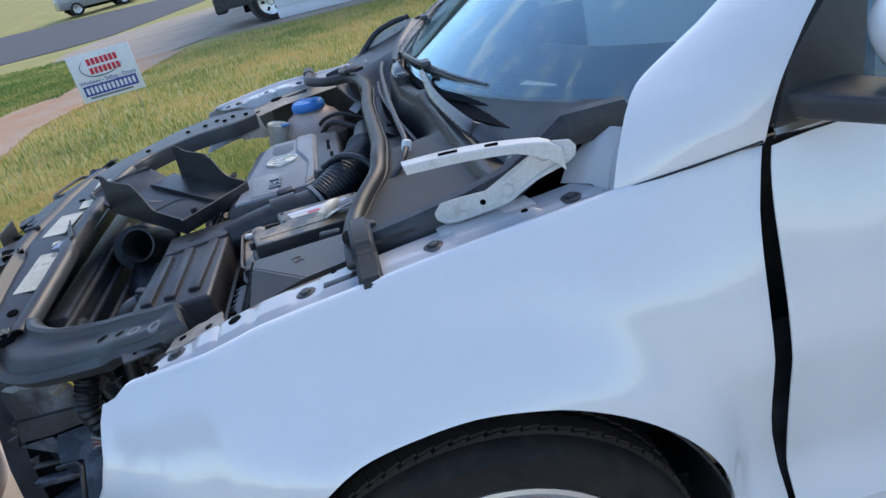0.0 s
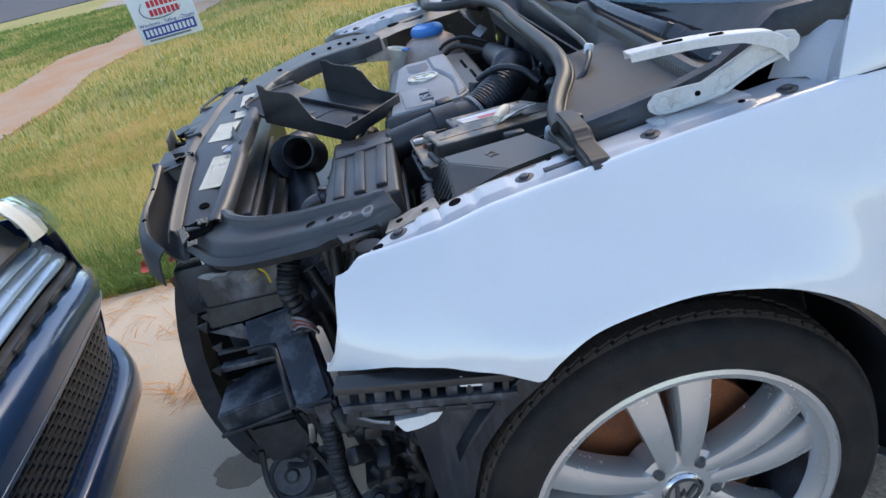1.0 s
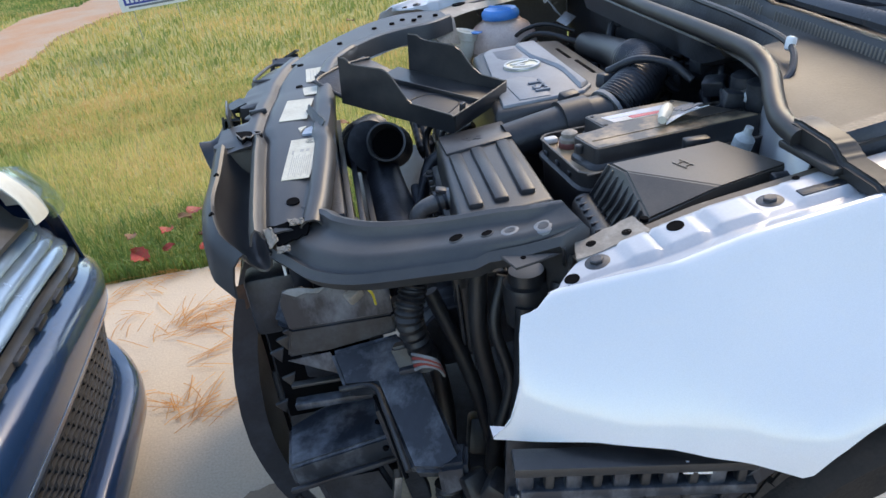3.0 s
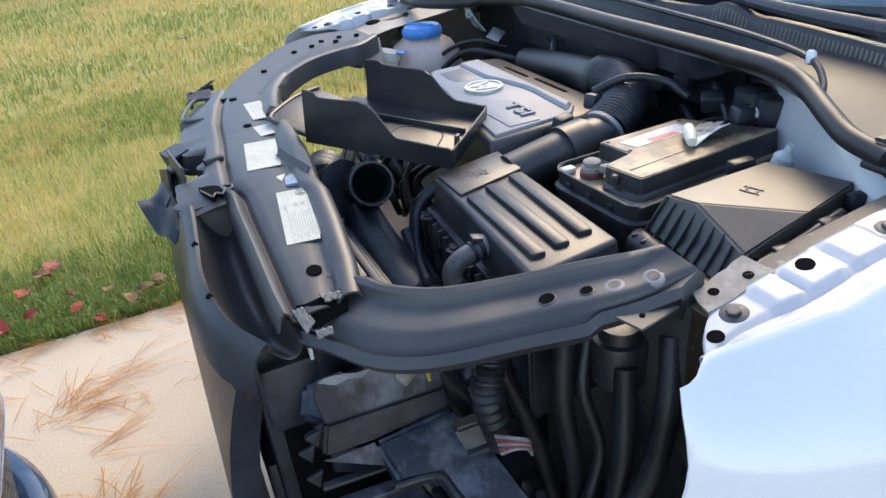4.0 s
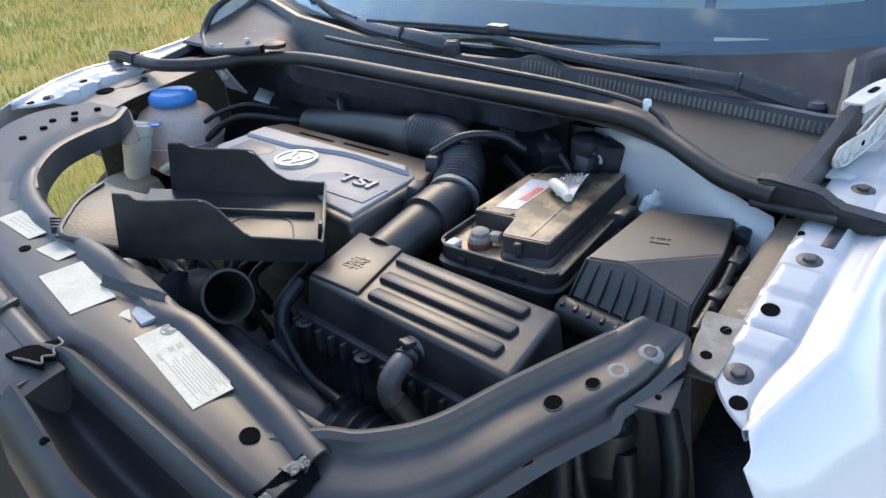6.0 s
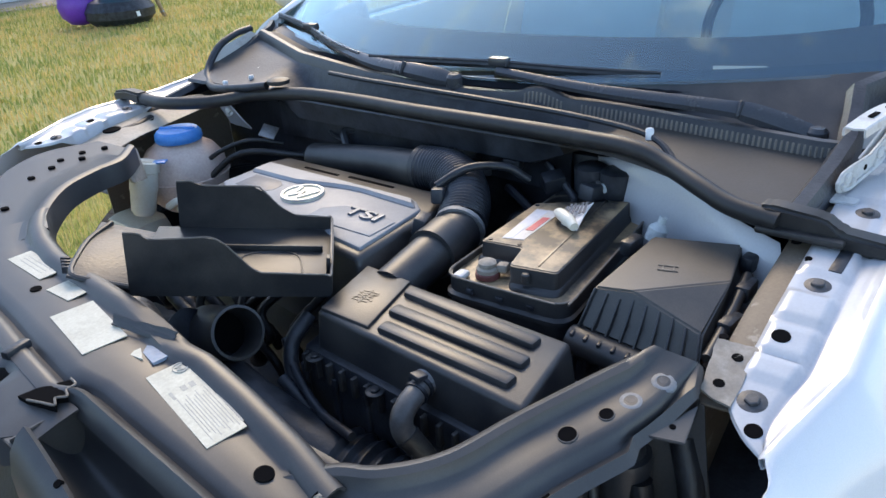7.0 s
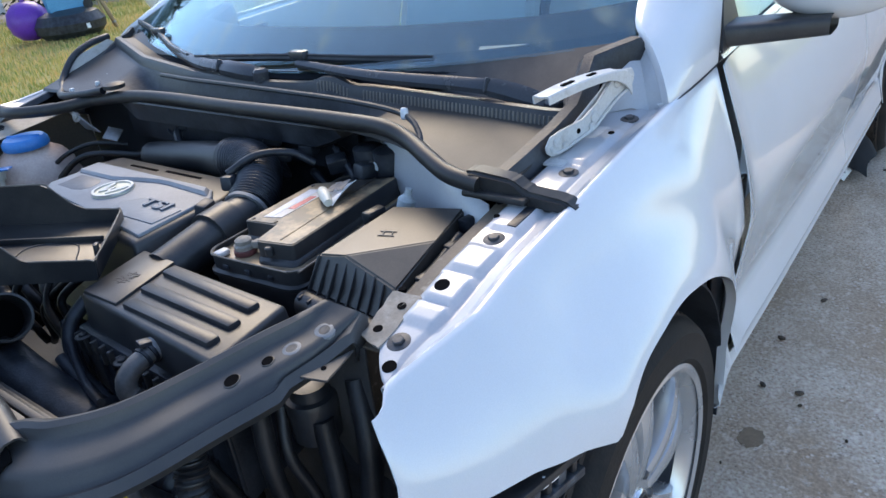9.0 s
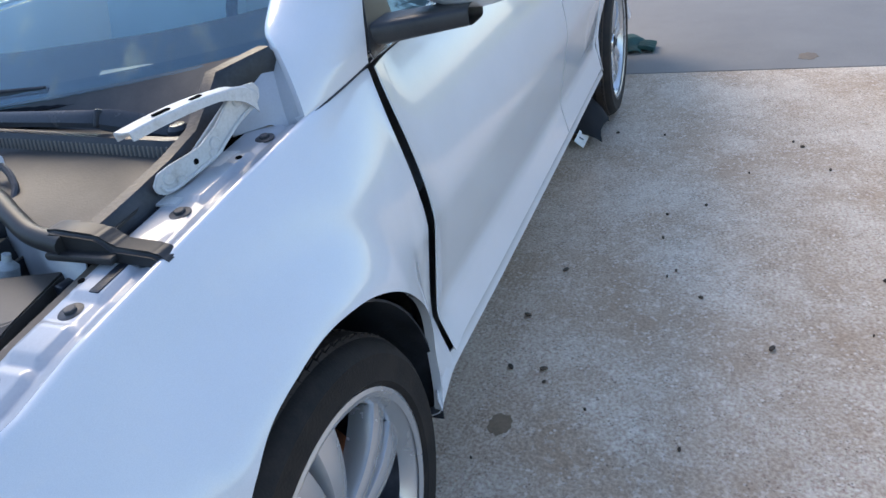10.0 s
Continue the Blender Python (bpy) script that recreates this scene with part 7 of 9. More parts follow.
def guide_point(u, v):
    i = min(24, int(round(u * 24)))
    a = GUIDE_MID[i]
    th = math.pi * v
    r = 0.025 + 0.004 * math.sin(math.pi * u) - 0.010 * max(0, u - 0.8) / 0.2
    n = Vector((0.0, -0.25, 0.97))
    p = a + Vector((-1, 0, 0)) * r * math.cos(th) - n * r * 1.9 * math.sin(th) ** 0.85 * (1 - 0.4 * math.cos(th))
    return p + Vector((0.0015 * math.sin(9 * u + 5 * v), 0.003 * math.sin(7 * u + 3 * v), 0.0015 * math.sin(12 * u)))


rows = []
for i in range(25):
    u = i / 24
    p0, p1 = guide_point(u, 0), guide_point(u, 1)
    row = [p0 + Vector((-0.030, 0, -0.075 - 0.01 * math.sin(5 * u))), p0 + Vector((-0.028, 0, -0.038)), p0 + Vector((-0.022, 0, -0.014)), p0 + Vector((-0.012, 0, -0.001)), p0 + Vector((-0.004, 0, 0.004))]
    row += [guide_point(u, j / 14) for j in range(15)]
    rows.append(row)
guide = part("air_guide", sheet(rows, 0.003), SATIN, car, "torn half-pipe of black plastic air guide")
for u in (0.30, 0.62):
    p = guide_point(u, 0) + Vector((-0.006, 0, 0.0035))
    hole(p, (-0.5, -0.1, 0.85), 0.004, guide)
rag = bmesh.new()
rows = []
for i in range(11):
    u = i / 10
    top = Vector((-0.782 - 0.006 * u, 0.970 - 0.110 * u, 0.830 - 0.014 * u))
    low = Vector((-0.842 + 0.035 * u * u, 0.930 - 0.085 * u, 0.792 - 0.042 * u + 0.010 * math.sin(9 * u)))
    rows.append([top.lerp(low, v) + Vector((0.004 * math.sin(6 * u + 4 * v), 0, 0.006 * math.sin(7 * v + 5 * u) - 0.018 * v * (1 - v))) for v in np.linspace(0, 1, 8)])
part("guide_end", slab([(-0.788, 0.757, 0.836), (-0.714, 0.760, 0.836), (-0.716, 0.750, 0.765), (-0.788, 0.750, 0.765)], (0, 0.004, 0), 0.0008), SATIN, guide)
part("guide_bridge", slab([(-0.790, 0.790, 0.832), (-0.712, 0.795, 0.835), (-0.712, 0.752, 0.829), (-0.790, 0.752, 0.832)], (0, 0, -0.004), 0.0008), SATIN, guide)
part("guide_rag", sheet(rows, 0.002, rag), DEEP, guide, "torn hanging strip of thin black plastic")
random.seed(21)
for x, y, z, sx, sy, sz in ((-0.782, 0.93, 0.812, 0.03, 0.06, 0.05), (-0.768, 0.99, 0.832, 0.03, 0.05, 0.03), (-0.690, 1.300, 0.838, 0.045, 0.03, 0.014), (-0.668, 1.345, 0.842, 0.035, 0.03, 0.016)):
    m = pose(x, y, z, random.uniform(-25, 25), random.uniform(-25, 25), random.uniform(-30, 30))
    # a bent bracket: two plates, a slot and a ragged end
    bm = boxed((sx, sy, 0.004), bm=None, rot=m @ Matrix.Translation((0, 0, sz * 0.4)))
    boxed((0.004, sy, sz), bm=bm, rot=m @ Matrix.Translation((-sx * 0.5, 0, 0)))
    boxed((sx * 0.7, 0.004, sz * 0.7), bm=bm, rot=m @ Matrix.Translation((-sx * 0.1, sy * 0.45, sz * 0.05)) @ pose(0, 0, 0, 0, 20, 0))
    boxed((sx * 0.3, sy * 0.3, sz * 0.5), bm=bm, rot=m @ Matrix.Translation((-sx * 0.55, -sy * 0.4, -sz * 0.4)) @ pose(0, 0, 0, 20, 30, 0))
    part("broken_clip", bm, DEEP, guide, "broken black plastic clip")
# shade in the torn gap, laid on as a near-black plate
part("corner_notch", skewed([(-0.700, 0.500, 0.7995), (-0.640, 0.497, 0.8060), (-0.648, 0.478, 0.7900), (-0.690, 0.474, 0.7820)], 0.004), VOID, car, "near-black plate drawn as the torn gap at the carrier's corner")
for q in ([(-0.706, 0.494, 0.800), (-0.694, 0.492, 0.802), (-0.688, 0.476, 0.790), (-0.700, 0.470, 0.782)], [(-0.672, 0.500, 0.806), (-0.650, 0.492, 0.808), (-0.652, 0.486, 0.805), (-0.668, 0.489, 0.803)], [(-0.690, 0.466, 0.784), (-0.672, 0.462, 0.786), (-0.674, 0.457, 0.781), (-0.690, 0.459, 0.779)]):
    part("corner_break", skewed(q, 0.003), PRIMER, car, "pale jagged break at the carrier's corner")
part("carrier_post", boxed((0.03, 0.03, 0.12), (-0.675, 0.535, 0.715), 0.006), DEEP, car)
part("barcode", boxed((0.004, 0.014, 0.04), (-0.694, 0.518, 0.735), 0.0005), PAPER, car, "small white bar-code sticker")

# horn, its bracket and wires
horn = part("horn", lathe([(0, 0.010), (0.010, 0.010), (0.016, 0.004), (0.036, 0.006), (0.044, 0.0), (0.042, -0.012), (0.03, -0.03), (0, -0.034)], 32, pose(-0.665, 0.42, 0.262, 48, 16, 0)), DARKSTEEL, car, "dirty round metal horn on a bracket")
part("horn_ring", lathe([(0.039, 0.007), (0.047, 0.008), (0.048, -0.008), (0.040, -0.014)], 32, pose(-0.665, 0.42, 0.262, 48, 16, 0)), DEEP, horn)
part("horn_bracket", boxed((0.09, 0.03, 0.004), (-0.625, 0.43, 0.195), 0.001, pose(0, 0, 0, 10, 5, 10)), PRIMER, horn)
part("horn_bracket", boxed((0.012, 0.02, 0.09), (-0.60, 0.42, 0.34), 0.001, pose(0, 0, 0, 0, 12, 0)), STEEL, horn)
for pts in ([(-0.695, 0.40, 0.36), (-0.70, 0.38, 0.28), (-0.67, 0.37, 0.20), (-0.62, 0.38, 0.19)], [(-0.60, 0.38, 0.36), (-0.575, 0.37, 0.28), (-0.59, 0.37, 0.20), (-0.63, 0.38, 0.185)], [(-0.66, 0.41, 0.30), (-0.62, 0.39, 0.31), (-0.59, 0.39, 0.35)]):
    part("wire", tube(pts, 0.006, 8, 24), DEEP, horn)
part("horn_case", slab([(-0.725, 0.440, 0.395), (-0.610, 0.428, 0.405), (-0.586, 0.420, 0.330), (-0.650, 0.425, 0.285), (-0.705, 0.432, 0.290)], (0.0, 0.08, 0.0), 0.014, 3), DEEP, car, "black plastic housing")
part("tow_bracket", boxed((0.09, 0.10, 0.06), (-0.64, 0.47, 0.21), 0.01), DEEP, car)

# slotted bumper guide rail under the fender edge
RA, RB = Vector((-0.466, 0.116, 0.668)), Vector((-0.226, 0.080, 0.645))
rail = part("bumper_rail", bar(RA, RB, 0.030, 0.012), BLACK, car, "slotted black bumper guide rail in layers")
part("rail_back", bar(RA + Vector((0, 0.04, -0.035)), RB + Vector((0, 0.04, -0.035)), 0.006, 0.10), DEEP, rail)
part("rail_strip", bar(RA + Vector((0.004, -0.004, -0.031)), RB + Vector((0, -0.004, -0.029)), 0.026, 0.013), SCUFF, rail)
part("rail_strip", bar(RA + Vector((0.006, 0.012, -0.055)), RB + Vector((-0.03, 0.012, -0.050)), 0.026, 0.010), SCUFF, rail)
for k in range(10):
    p = RA.lerp(RB, 0.04 + 0.10 * k) + Vector((0, -0.006, -0.016))
    part("rail_tooth", boxed((0.010 if k % 2 else 0.017, 0.014, 0.022), p, 0.003, pose(0, 0, 0, 0, 6, -8)), BLACK if k % 2 else SCUFF, rail)
for k in range(6):
    p = RA.lerp(RB, 0.08 + 0.16 * k) + Vector((0, -0.002, -0.044))
    part("rail_hook", boxed((0.008, 0.016, 0.016), p, 0.002, pose(0, 0, 0, 10, 6, -8)), BLACK, rail)
part("rail_spring", tube([(-0.462, 0.135, 0.600), (-0.435, 0.130, 0.583), (-0.412, 0.130, 0.572)], 0.003, 6, 12), STEEL, rail)
part("rail_wedge", bar((-0.470, 0.150, 0.588), (-0.405, 0.140, 0.562), 0.02, 0.020), DEEP, rail)
part("white_foam", prism([(-0.404, 0.586), (-0.36, 0.583), (-0.326, 0.588), (-0.345, 0.568), (-0.370, 0.562), (-0.392, 0.562)], 0.112, 0.128, 0.004, axes="xzy"), PAPER, car, "white foam scrap")
part("rail_white", boxed((0.03, 0.004, 0.016), (-0.285, 0.078, 0.648), 0.001, pose(0, 0, 0, 0, 8, -8)), PAPER, rail)
part("rail_screw", lathe([(0.006, 0), (0.006, 0.003), (0, 0.004)], 12, Matrix.Translation((-0.41, 0.15, 0.553)) @ pose(0, 0, 0, 90, 0, 0)), STEEL, rail)

# torn liner in front of the wheel
rows = []
for i in range(23):
    u = i / 22
    z = 0.612 - 0.425 * u
    xl = interp(z, [(0.187, -0.40), (0.25, -0.385), (0.365, -0.372), (0.47, -0.378), (0.564, -0.384), (0.612, -0.36)])
    xr = interp(z, [(0.187, -0.31), (0.30, -0.318), (0.40, -0.326), (0.5, -0.290), (0.56, -0.243), (0.612, -0.175)])
    rows.append([(xl + (xr - xl) * t, 0.135 - 0.04 * t + 0.006 * math.sin(9 * u + 5 * t), z + 0.012 * math.sin(3 * t)) for t in np.linspace(0, 1, 8)])
part("liner_flap", sheet(rows, 0.004), LINER, car, "scuffed black wheel liner, torn loose")
rows = []
for i in range(17):
    u = i / 16
    a = Vector((-0.600, 0.284, 0.246)).lerp(Vector((-0.355, 0.135, 0.246)), u)
    back = Vector((-0.592, 0.292, 0.254)).lerp(Vector((-0.345, 0.290, 0.275)), u) + Vector((0, 0.018 * math.sin(math.pi * u), 0))
    rows.append([a + Vector((0.004, 0.004, -0.010)), a + Vector((0, 0, -0.004)), a, a.lerp(back, 0.12) + Vector((0, 0, 0.003)), a.lerp(back, 0.24) + Vector((0, 0, -0.003)), a.lerp(back, 0.6) + Vector((0, 0, 0.004 * math.sin(7 * u))), back, back + Vector((0.01, 0.01, 0.05 * u))])
apron_part = part("liner_apron", sheet(rows, 0.004), LINER, car, "black plastic apron below the front corner")
for k in range(5):
    p = Vector((-0.600, 0.284, 0.246)).lerp(Vector((-0.355, 0.135, 0.246)), 0.20 + 0.13 * k)
    part("apron_slot", boxed((0.024, 0.010, 0.003), p + Vector((0.004, 0.007, 0.0035)), 0, pose(0, 0, 0, 8, 0, -31)), VOID, apron_part)

# hoses and clutter in the dark behind, the deep shade put into their black
random.seed(5)
part("corrugated_tube", tube([(-0.525, 0.27, 0.50), (-0.53, 0.255, 0.43), (-0.535, 0.25, 0.38), (-0.53, 0.255, 0.31)], 0.0165, 16, 120, ribs=26, rib=0.08), BAYSHADE, car, "black corrugated drain tube")
part("corrugated_tube", tube([(-0.515, 0.39, 0.755), (-0.525, 0.38, 0.73), (-0.535, 0.37, 0.69), (-0.52, 0.37, 0.62)], 0.018, 16, 70, ribs=16, rib=0.08), BAYSHADE, car, "black corrugated loom tube")
REDWIRE = material("red_wire", (0.28, 0.05, 0.04), 0.5)
for k in range(5):
    part("loom_wire", tube([(-0.540, 0.335 + 0.003 * k, 0.640 + 0.004 * k), (-0.528, 0.325, 0.650 + 0.004 * k), (-0.512, 0.322, 0.645 + 0.003 * k), (-0.504, 0.33 + 0.002 * k, 0.625)], 0.0022, 6, 14), REDWIRE if k % 2 else ZINC, car, "thin red wire" if k % 2 else "thin white wire")
for pts, r in (([(-0.44, 0.36, 0.76), (-0.45, 0.35, 0.66), (-0.44, 0.34, 0.54), (-0.46, 0.33, 0.42)], 0.012), ([(-0.395, 0.31, 0.72), (-0.41, 0.29, 0.62), (-0.43, 0.28, 0.52), (-0.42, 0.27, 0.42)], 0.013),
               ([(-0.50, 0.42, 0.70), (-0.47, 0.40, 0.60), (-0.45, 0.38, 0.50), (-0.44, 0.36, 0.38)], 0.011), ([(-0.355, 0.285, 0.76), (-0.375, 0.262, 0.70), (-0.395, 0.255, 0.62), (-0.425, 0.26, 0.55), (-0.435, 0.26, 0.48)], 0.014),
               ([(-0.46, 0.25, 0.47), (-0.44, 0.23, 0.43), (-0.45, 0.22, 0.39), (-0.43, 0.24, 0.34)], 0.009), ([(-0.38, 0.24, 0.48), (-0.40, 0.22, 0.42), (-0.385, 0.22, 0.36), (-0.40, 0.24, 0.30)], 0.011),
               ([(-0.48, 0.28, 0.36), (-0.45, 0.25, 0.34), (-0.42, 0.25, 0.35), (-0.38, 0.26, 0.33)], 0.012), ([(-0.55, 0.48, 0.66), (-0.51, 0.46, 0.58), (-0.50, 0.44, 0.46), (-0.52, 0.40, 0.34)], 0.013), ([(-0.41, 0.36, 0.74), (-0.43, 0.34, 0.68), (-0.42, 0.32, 0.60), (-0.45, 0.31, 0.52)], 0.008)):
    part("hose", tube(pts, r, 14, 26), BAYSHADE, car, "black hose, darkened for the shade of the bay")
for k in range(22):
    c = Vector((random.uniform(-0.495, -0.375), random.uniform(0.21, 0.27), random.uniform(0.27, 0.53)))
    r = random.uniform(0.010, 0.024)
    if k % 3:
        part("grimy_block", boxed((r * 1.8, r * 1.2, r * random.uniform(1.0, 2.4)), c, r * 0.3, pose(0, 0, 0, random.uniform(-35, 35), random.uniform(-35, 35), random.uniform(0, 90))), BAYSHADE, car)
    else:
        part("grimy_boss", lathe([(0, r * 0.5), (r * 0.5, r * 0.5), (r * 0.6, r * 0.2), (r, 0.0), (r, -r)], 16, Matrix.Translation(c) @ pose(0, 0, 0, random.uniform(50, 110), random.uniform(-30, 30), 0)), BAYSHADE, car)
part("washer_pump", lathe([(0.030, -0.05), (0.032, 0.0), (0.030, 0.006), (0.024, 0.008), (0.022, 0.022), (0, 0.023)], 22, pose(-0.385, 0.335, 0.735)), BLACK, car, "round black cap down in the bay")
for k in range(9):
    part("clutter", boxed((random.uniform(0.03, 0.07), random.uniform(0.03, 0.06), random.uniform(0.03, 0.06)), (random.uniform(-0.50, -0.36), random.uniform(0.27, 0.42), random.uniform(0.26, 0.48)), 0.008,
                         pose(0, 0, 0, random.uniform(-30, 30), random.uniform(-30, 30), random.uniform(0, 90))), BAYSHADE, car)
part("wing_shell", sheet([[(-0.345 - 0.02 * math.sin(6 * u), 0.27 + 0.03 * v - 0.03 * math.sin(math.pi * u), 0.80 - 0.36 * u) for v in np.linspace(0, 3, 6)] for u in np.linspace(0, 1, 12)], 0.003), SHROUD, car, "dusty brown-grey inner wing shell")
part("front_wall", boxed((0.02, 0.30, 0.45), (-0.335, 0.42, 0.45), 0.005), DEEP, car)

# ---- loose things on the car ----
def tray_cover():
    """A battery cover lying upside down: floor, two tall shaped walls, low rims."""
    o = Vector((-0.570, 0.925, 0.832))
    ux = Vector((0.71, -0.69, -0.14)).normalized()
    vx = Vector((0.70, 0.71, 0.04))
    vx = (vx - ux * vx.dot(ux)).normalized()
    wz = ux.cross(vx)
    m = Matrix((ux, vx, wz)).transposed().to_4x4()
    m.translation = o
    t = thing("battery_cover", o, "black plastic battery cover lying upside down on the engine", "plastic cover")
    L, W = 0.252, 0.172

    def lay(bm):
        bm.transform(m)
        return bm

    part("floor", lay(boxed((L, W, 0.004), (L / 2, W / 2, 0.012), 0.001)), BLACK, t)
    wall = [(0.0, 0.0), (L, 0.0), (L, 0.032), (0.165, 0.034), (0.150, 0.042), (0.122, 0.072), (0.108, 0.082), (0.095, 0.084), (0.070, 0.082), (0.030, 0.080), (0.018, 0.087), (0.0, 0.088)]
    part("tall_wall", lay(prism(wall, -0.002, 0.002, 0.0008, axes="xzy")), BLACK, t, "black wall with a stepped top edge")
    # rim highlight along the wall's top, laid on as a pale tube
    part("edge_wear", lay(tube([(x, 0.0, z + 0.0006) for x, z in wall[2:]], 0.0011, 6, 60)), SLAT, t, "pale highlight painted along the edge")
    wall = [(0.03, 0.0), (L, 0.0), (L, 0.034), (0.20, 0.036), (0.175, 0.050), (0.152, 0.074), (0.138, 0.081), (0.07, 0.080), (0.05, 0.086), (0.03, 0.085)]
    part("tall_wall", lay(prism(wall, W - 0.002, W + 0.002, 0.0008, axes="xzy")), BLACK, t, "black wall with a stepped top edge")
    part("edge_wear", lay(tube([(x, W, z + 0.0006) for x, z in wall[2:]], 0.0011, 6, 60)), SLAT, t, "pale highlight painted along the edge")
    part("end_wall", lay(boxed((0.004, W, 0.03), (L, W / 2, 0.018), 0.001)), BLACK, t)
    part("lip", lay(boxed((0.077, W * 0.9, 0.004), (-0.036, W * 0.45, 0.018), 0.001, pose(0, 0, 0, 0, 12, 0))), DEEP, t)
    part("lip_rim", lay(tube([(-0.0, 0.0, 0.012), (-0.045, 0.0, 0.021), (-0.070, 0.008, 0.026), (-0.075, W * 0.3, 0.027), (-0.074, W * 0.6, 0.027), (-0.06, W * 0.9, 0.026)], 0.004, 8, 14)), BLACK, t)
    part("floor_seam", lay(tube([(0.12, 0.02, 0.0145), (0.135, 0.085, 0.0145), (0.20, 0.09, 0.0145), (0.215, 0.03, 0.0145)], 0.0012, 6, 30)), DEEP, t)
    part("scuff", lay(boxed((0.030, 0.010, 0.0006), (0.085, 0.055, 0.0146), 0, pose(0, 0, 0, 0, 0, 20))), SLAT, t, "pale scuffed spot")
    # the same painted highlight round the low end
    part("edge_wear", lay(tube([(0.17, 0.0, 0.0345), (L - 0.012, 0.0, 0.033), (L, 0.010, 0.0335), (L, W - 0.01, 0.0335), (L - 0.012, W, 0.0345), (0.20, W, 0.0365)], 0.0014, 6, 60)), SLAT, t, "pale highlight painted along the edge")
    part("floor_rib", lay(boxed((L * 0.9, 0.004, 0.010), (L / 2, 0.10, 0.018), 0.001)), BLACK, t)
    for k in range(4):
        part("clip_tooth", lay(boxed((0.012, 0.004, 0.010), (-0.078 - 0.003 * k, 0.02 + 0.008 * k, 0.025), 0.001)), DEEP, t)
    part("hook", lay(boxed((0.006, 0.012, 0.028), (L - 0.004, 0.03, 0.030), 0.001)), DEEP, t)


tray_cover()


def packet():
    t = thing("grease_packet", (-0.10, 0.55, 0.828), "small crumpled white and silver grease packet on the battery", "packet")
    c0, c1, c2, c3 = Vector((-0.062, 0.588, 0.834)), Vector((-0.038, 0.552, 0.846)), Vector((-0.110, 0.540, 0.832)), Vector((-0.098, 0.572, 0.832))
    rows = [[c0.lerp(c1, v).lerp(c3.lerp(c2, v), u) + Vector((0, 0, 0.003 * math.sin(4 * u + 6 * v))) for v in np.linspace(0, 1, 9)] for u in np.linspace(0, 1, 11)]
    s = part("sachet", sheet(rows, 0.0012), PAPER, t)
    for k in range(6):
        v = 0.12 + 0.15 * k
        p = c0.lerp(c1, v).lerp(c3.lerp(c2, v), 0.32) + Vector((0, 0, 0.0055))
        part("print_bar", boxed((0.034 if k % 3 else 0.022, 0.0032, 0.0012), p, rot=pose(0, 0, 0, 0, -5, 17)), INK, s)
    part("tube", tube([(-0.082, 0.590, 0.838), (-0.090, 0.578, 0.841), (-0.104, 0.558, 0.841), (-0.116, 0.541, 0.838)], [0.004, 0.0085, 0.0095, 0.0065], 14, 20), CREAM, t, "white squeezed tube")


packet()

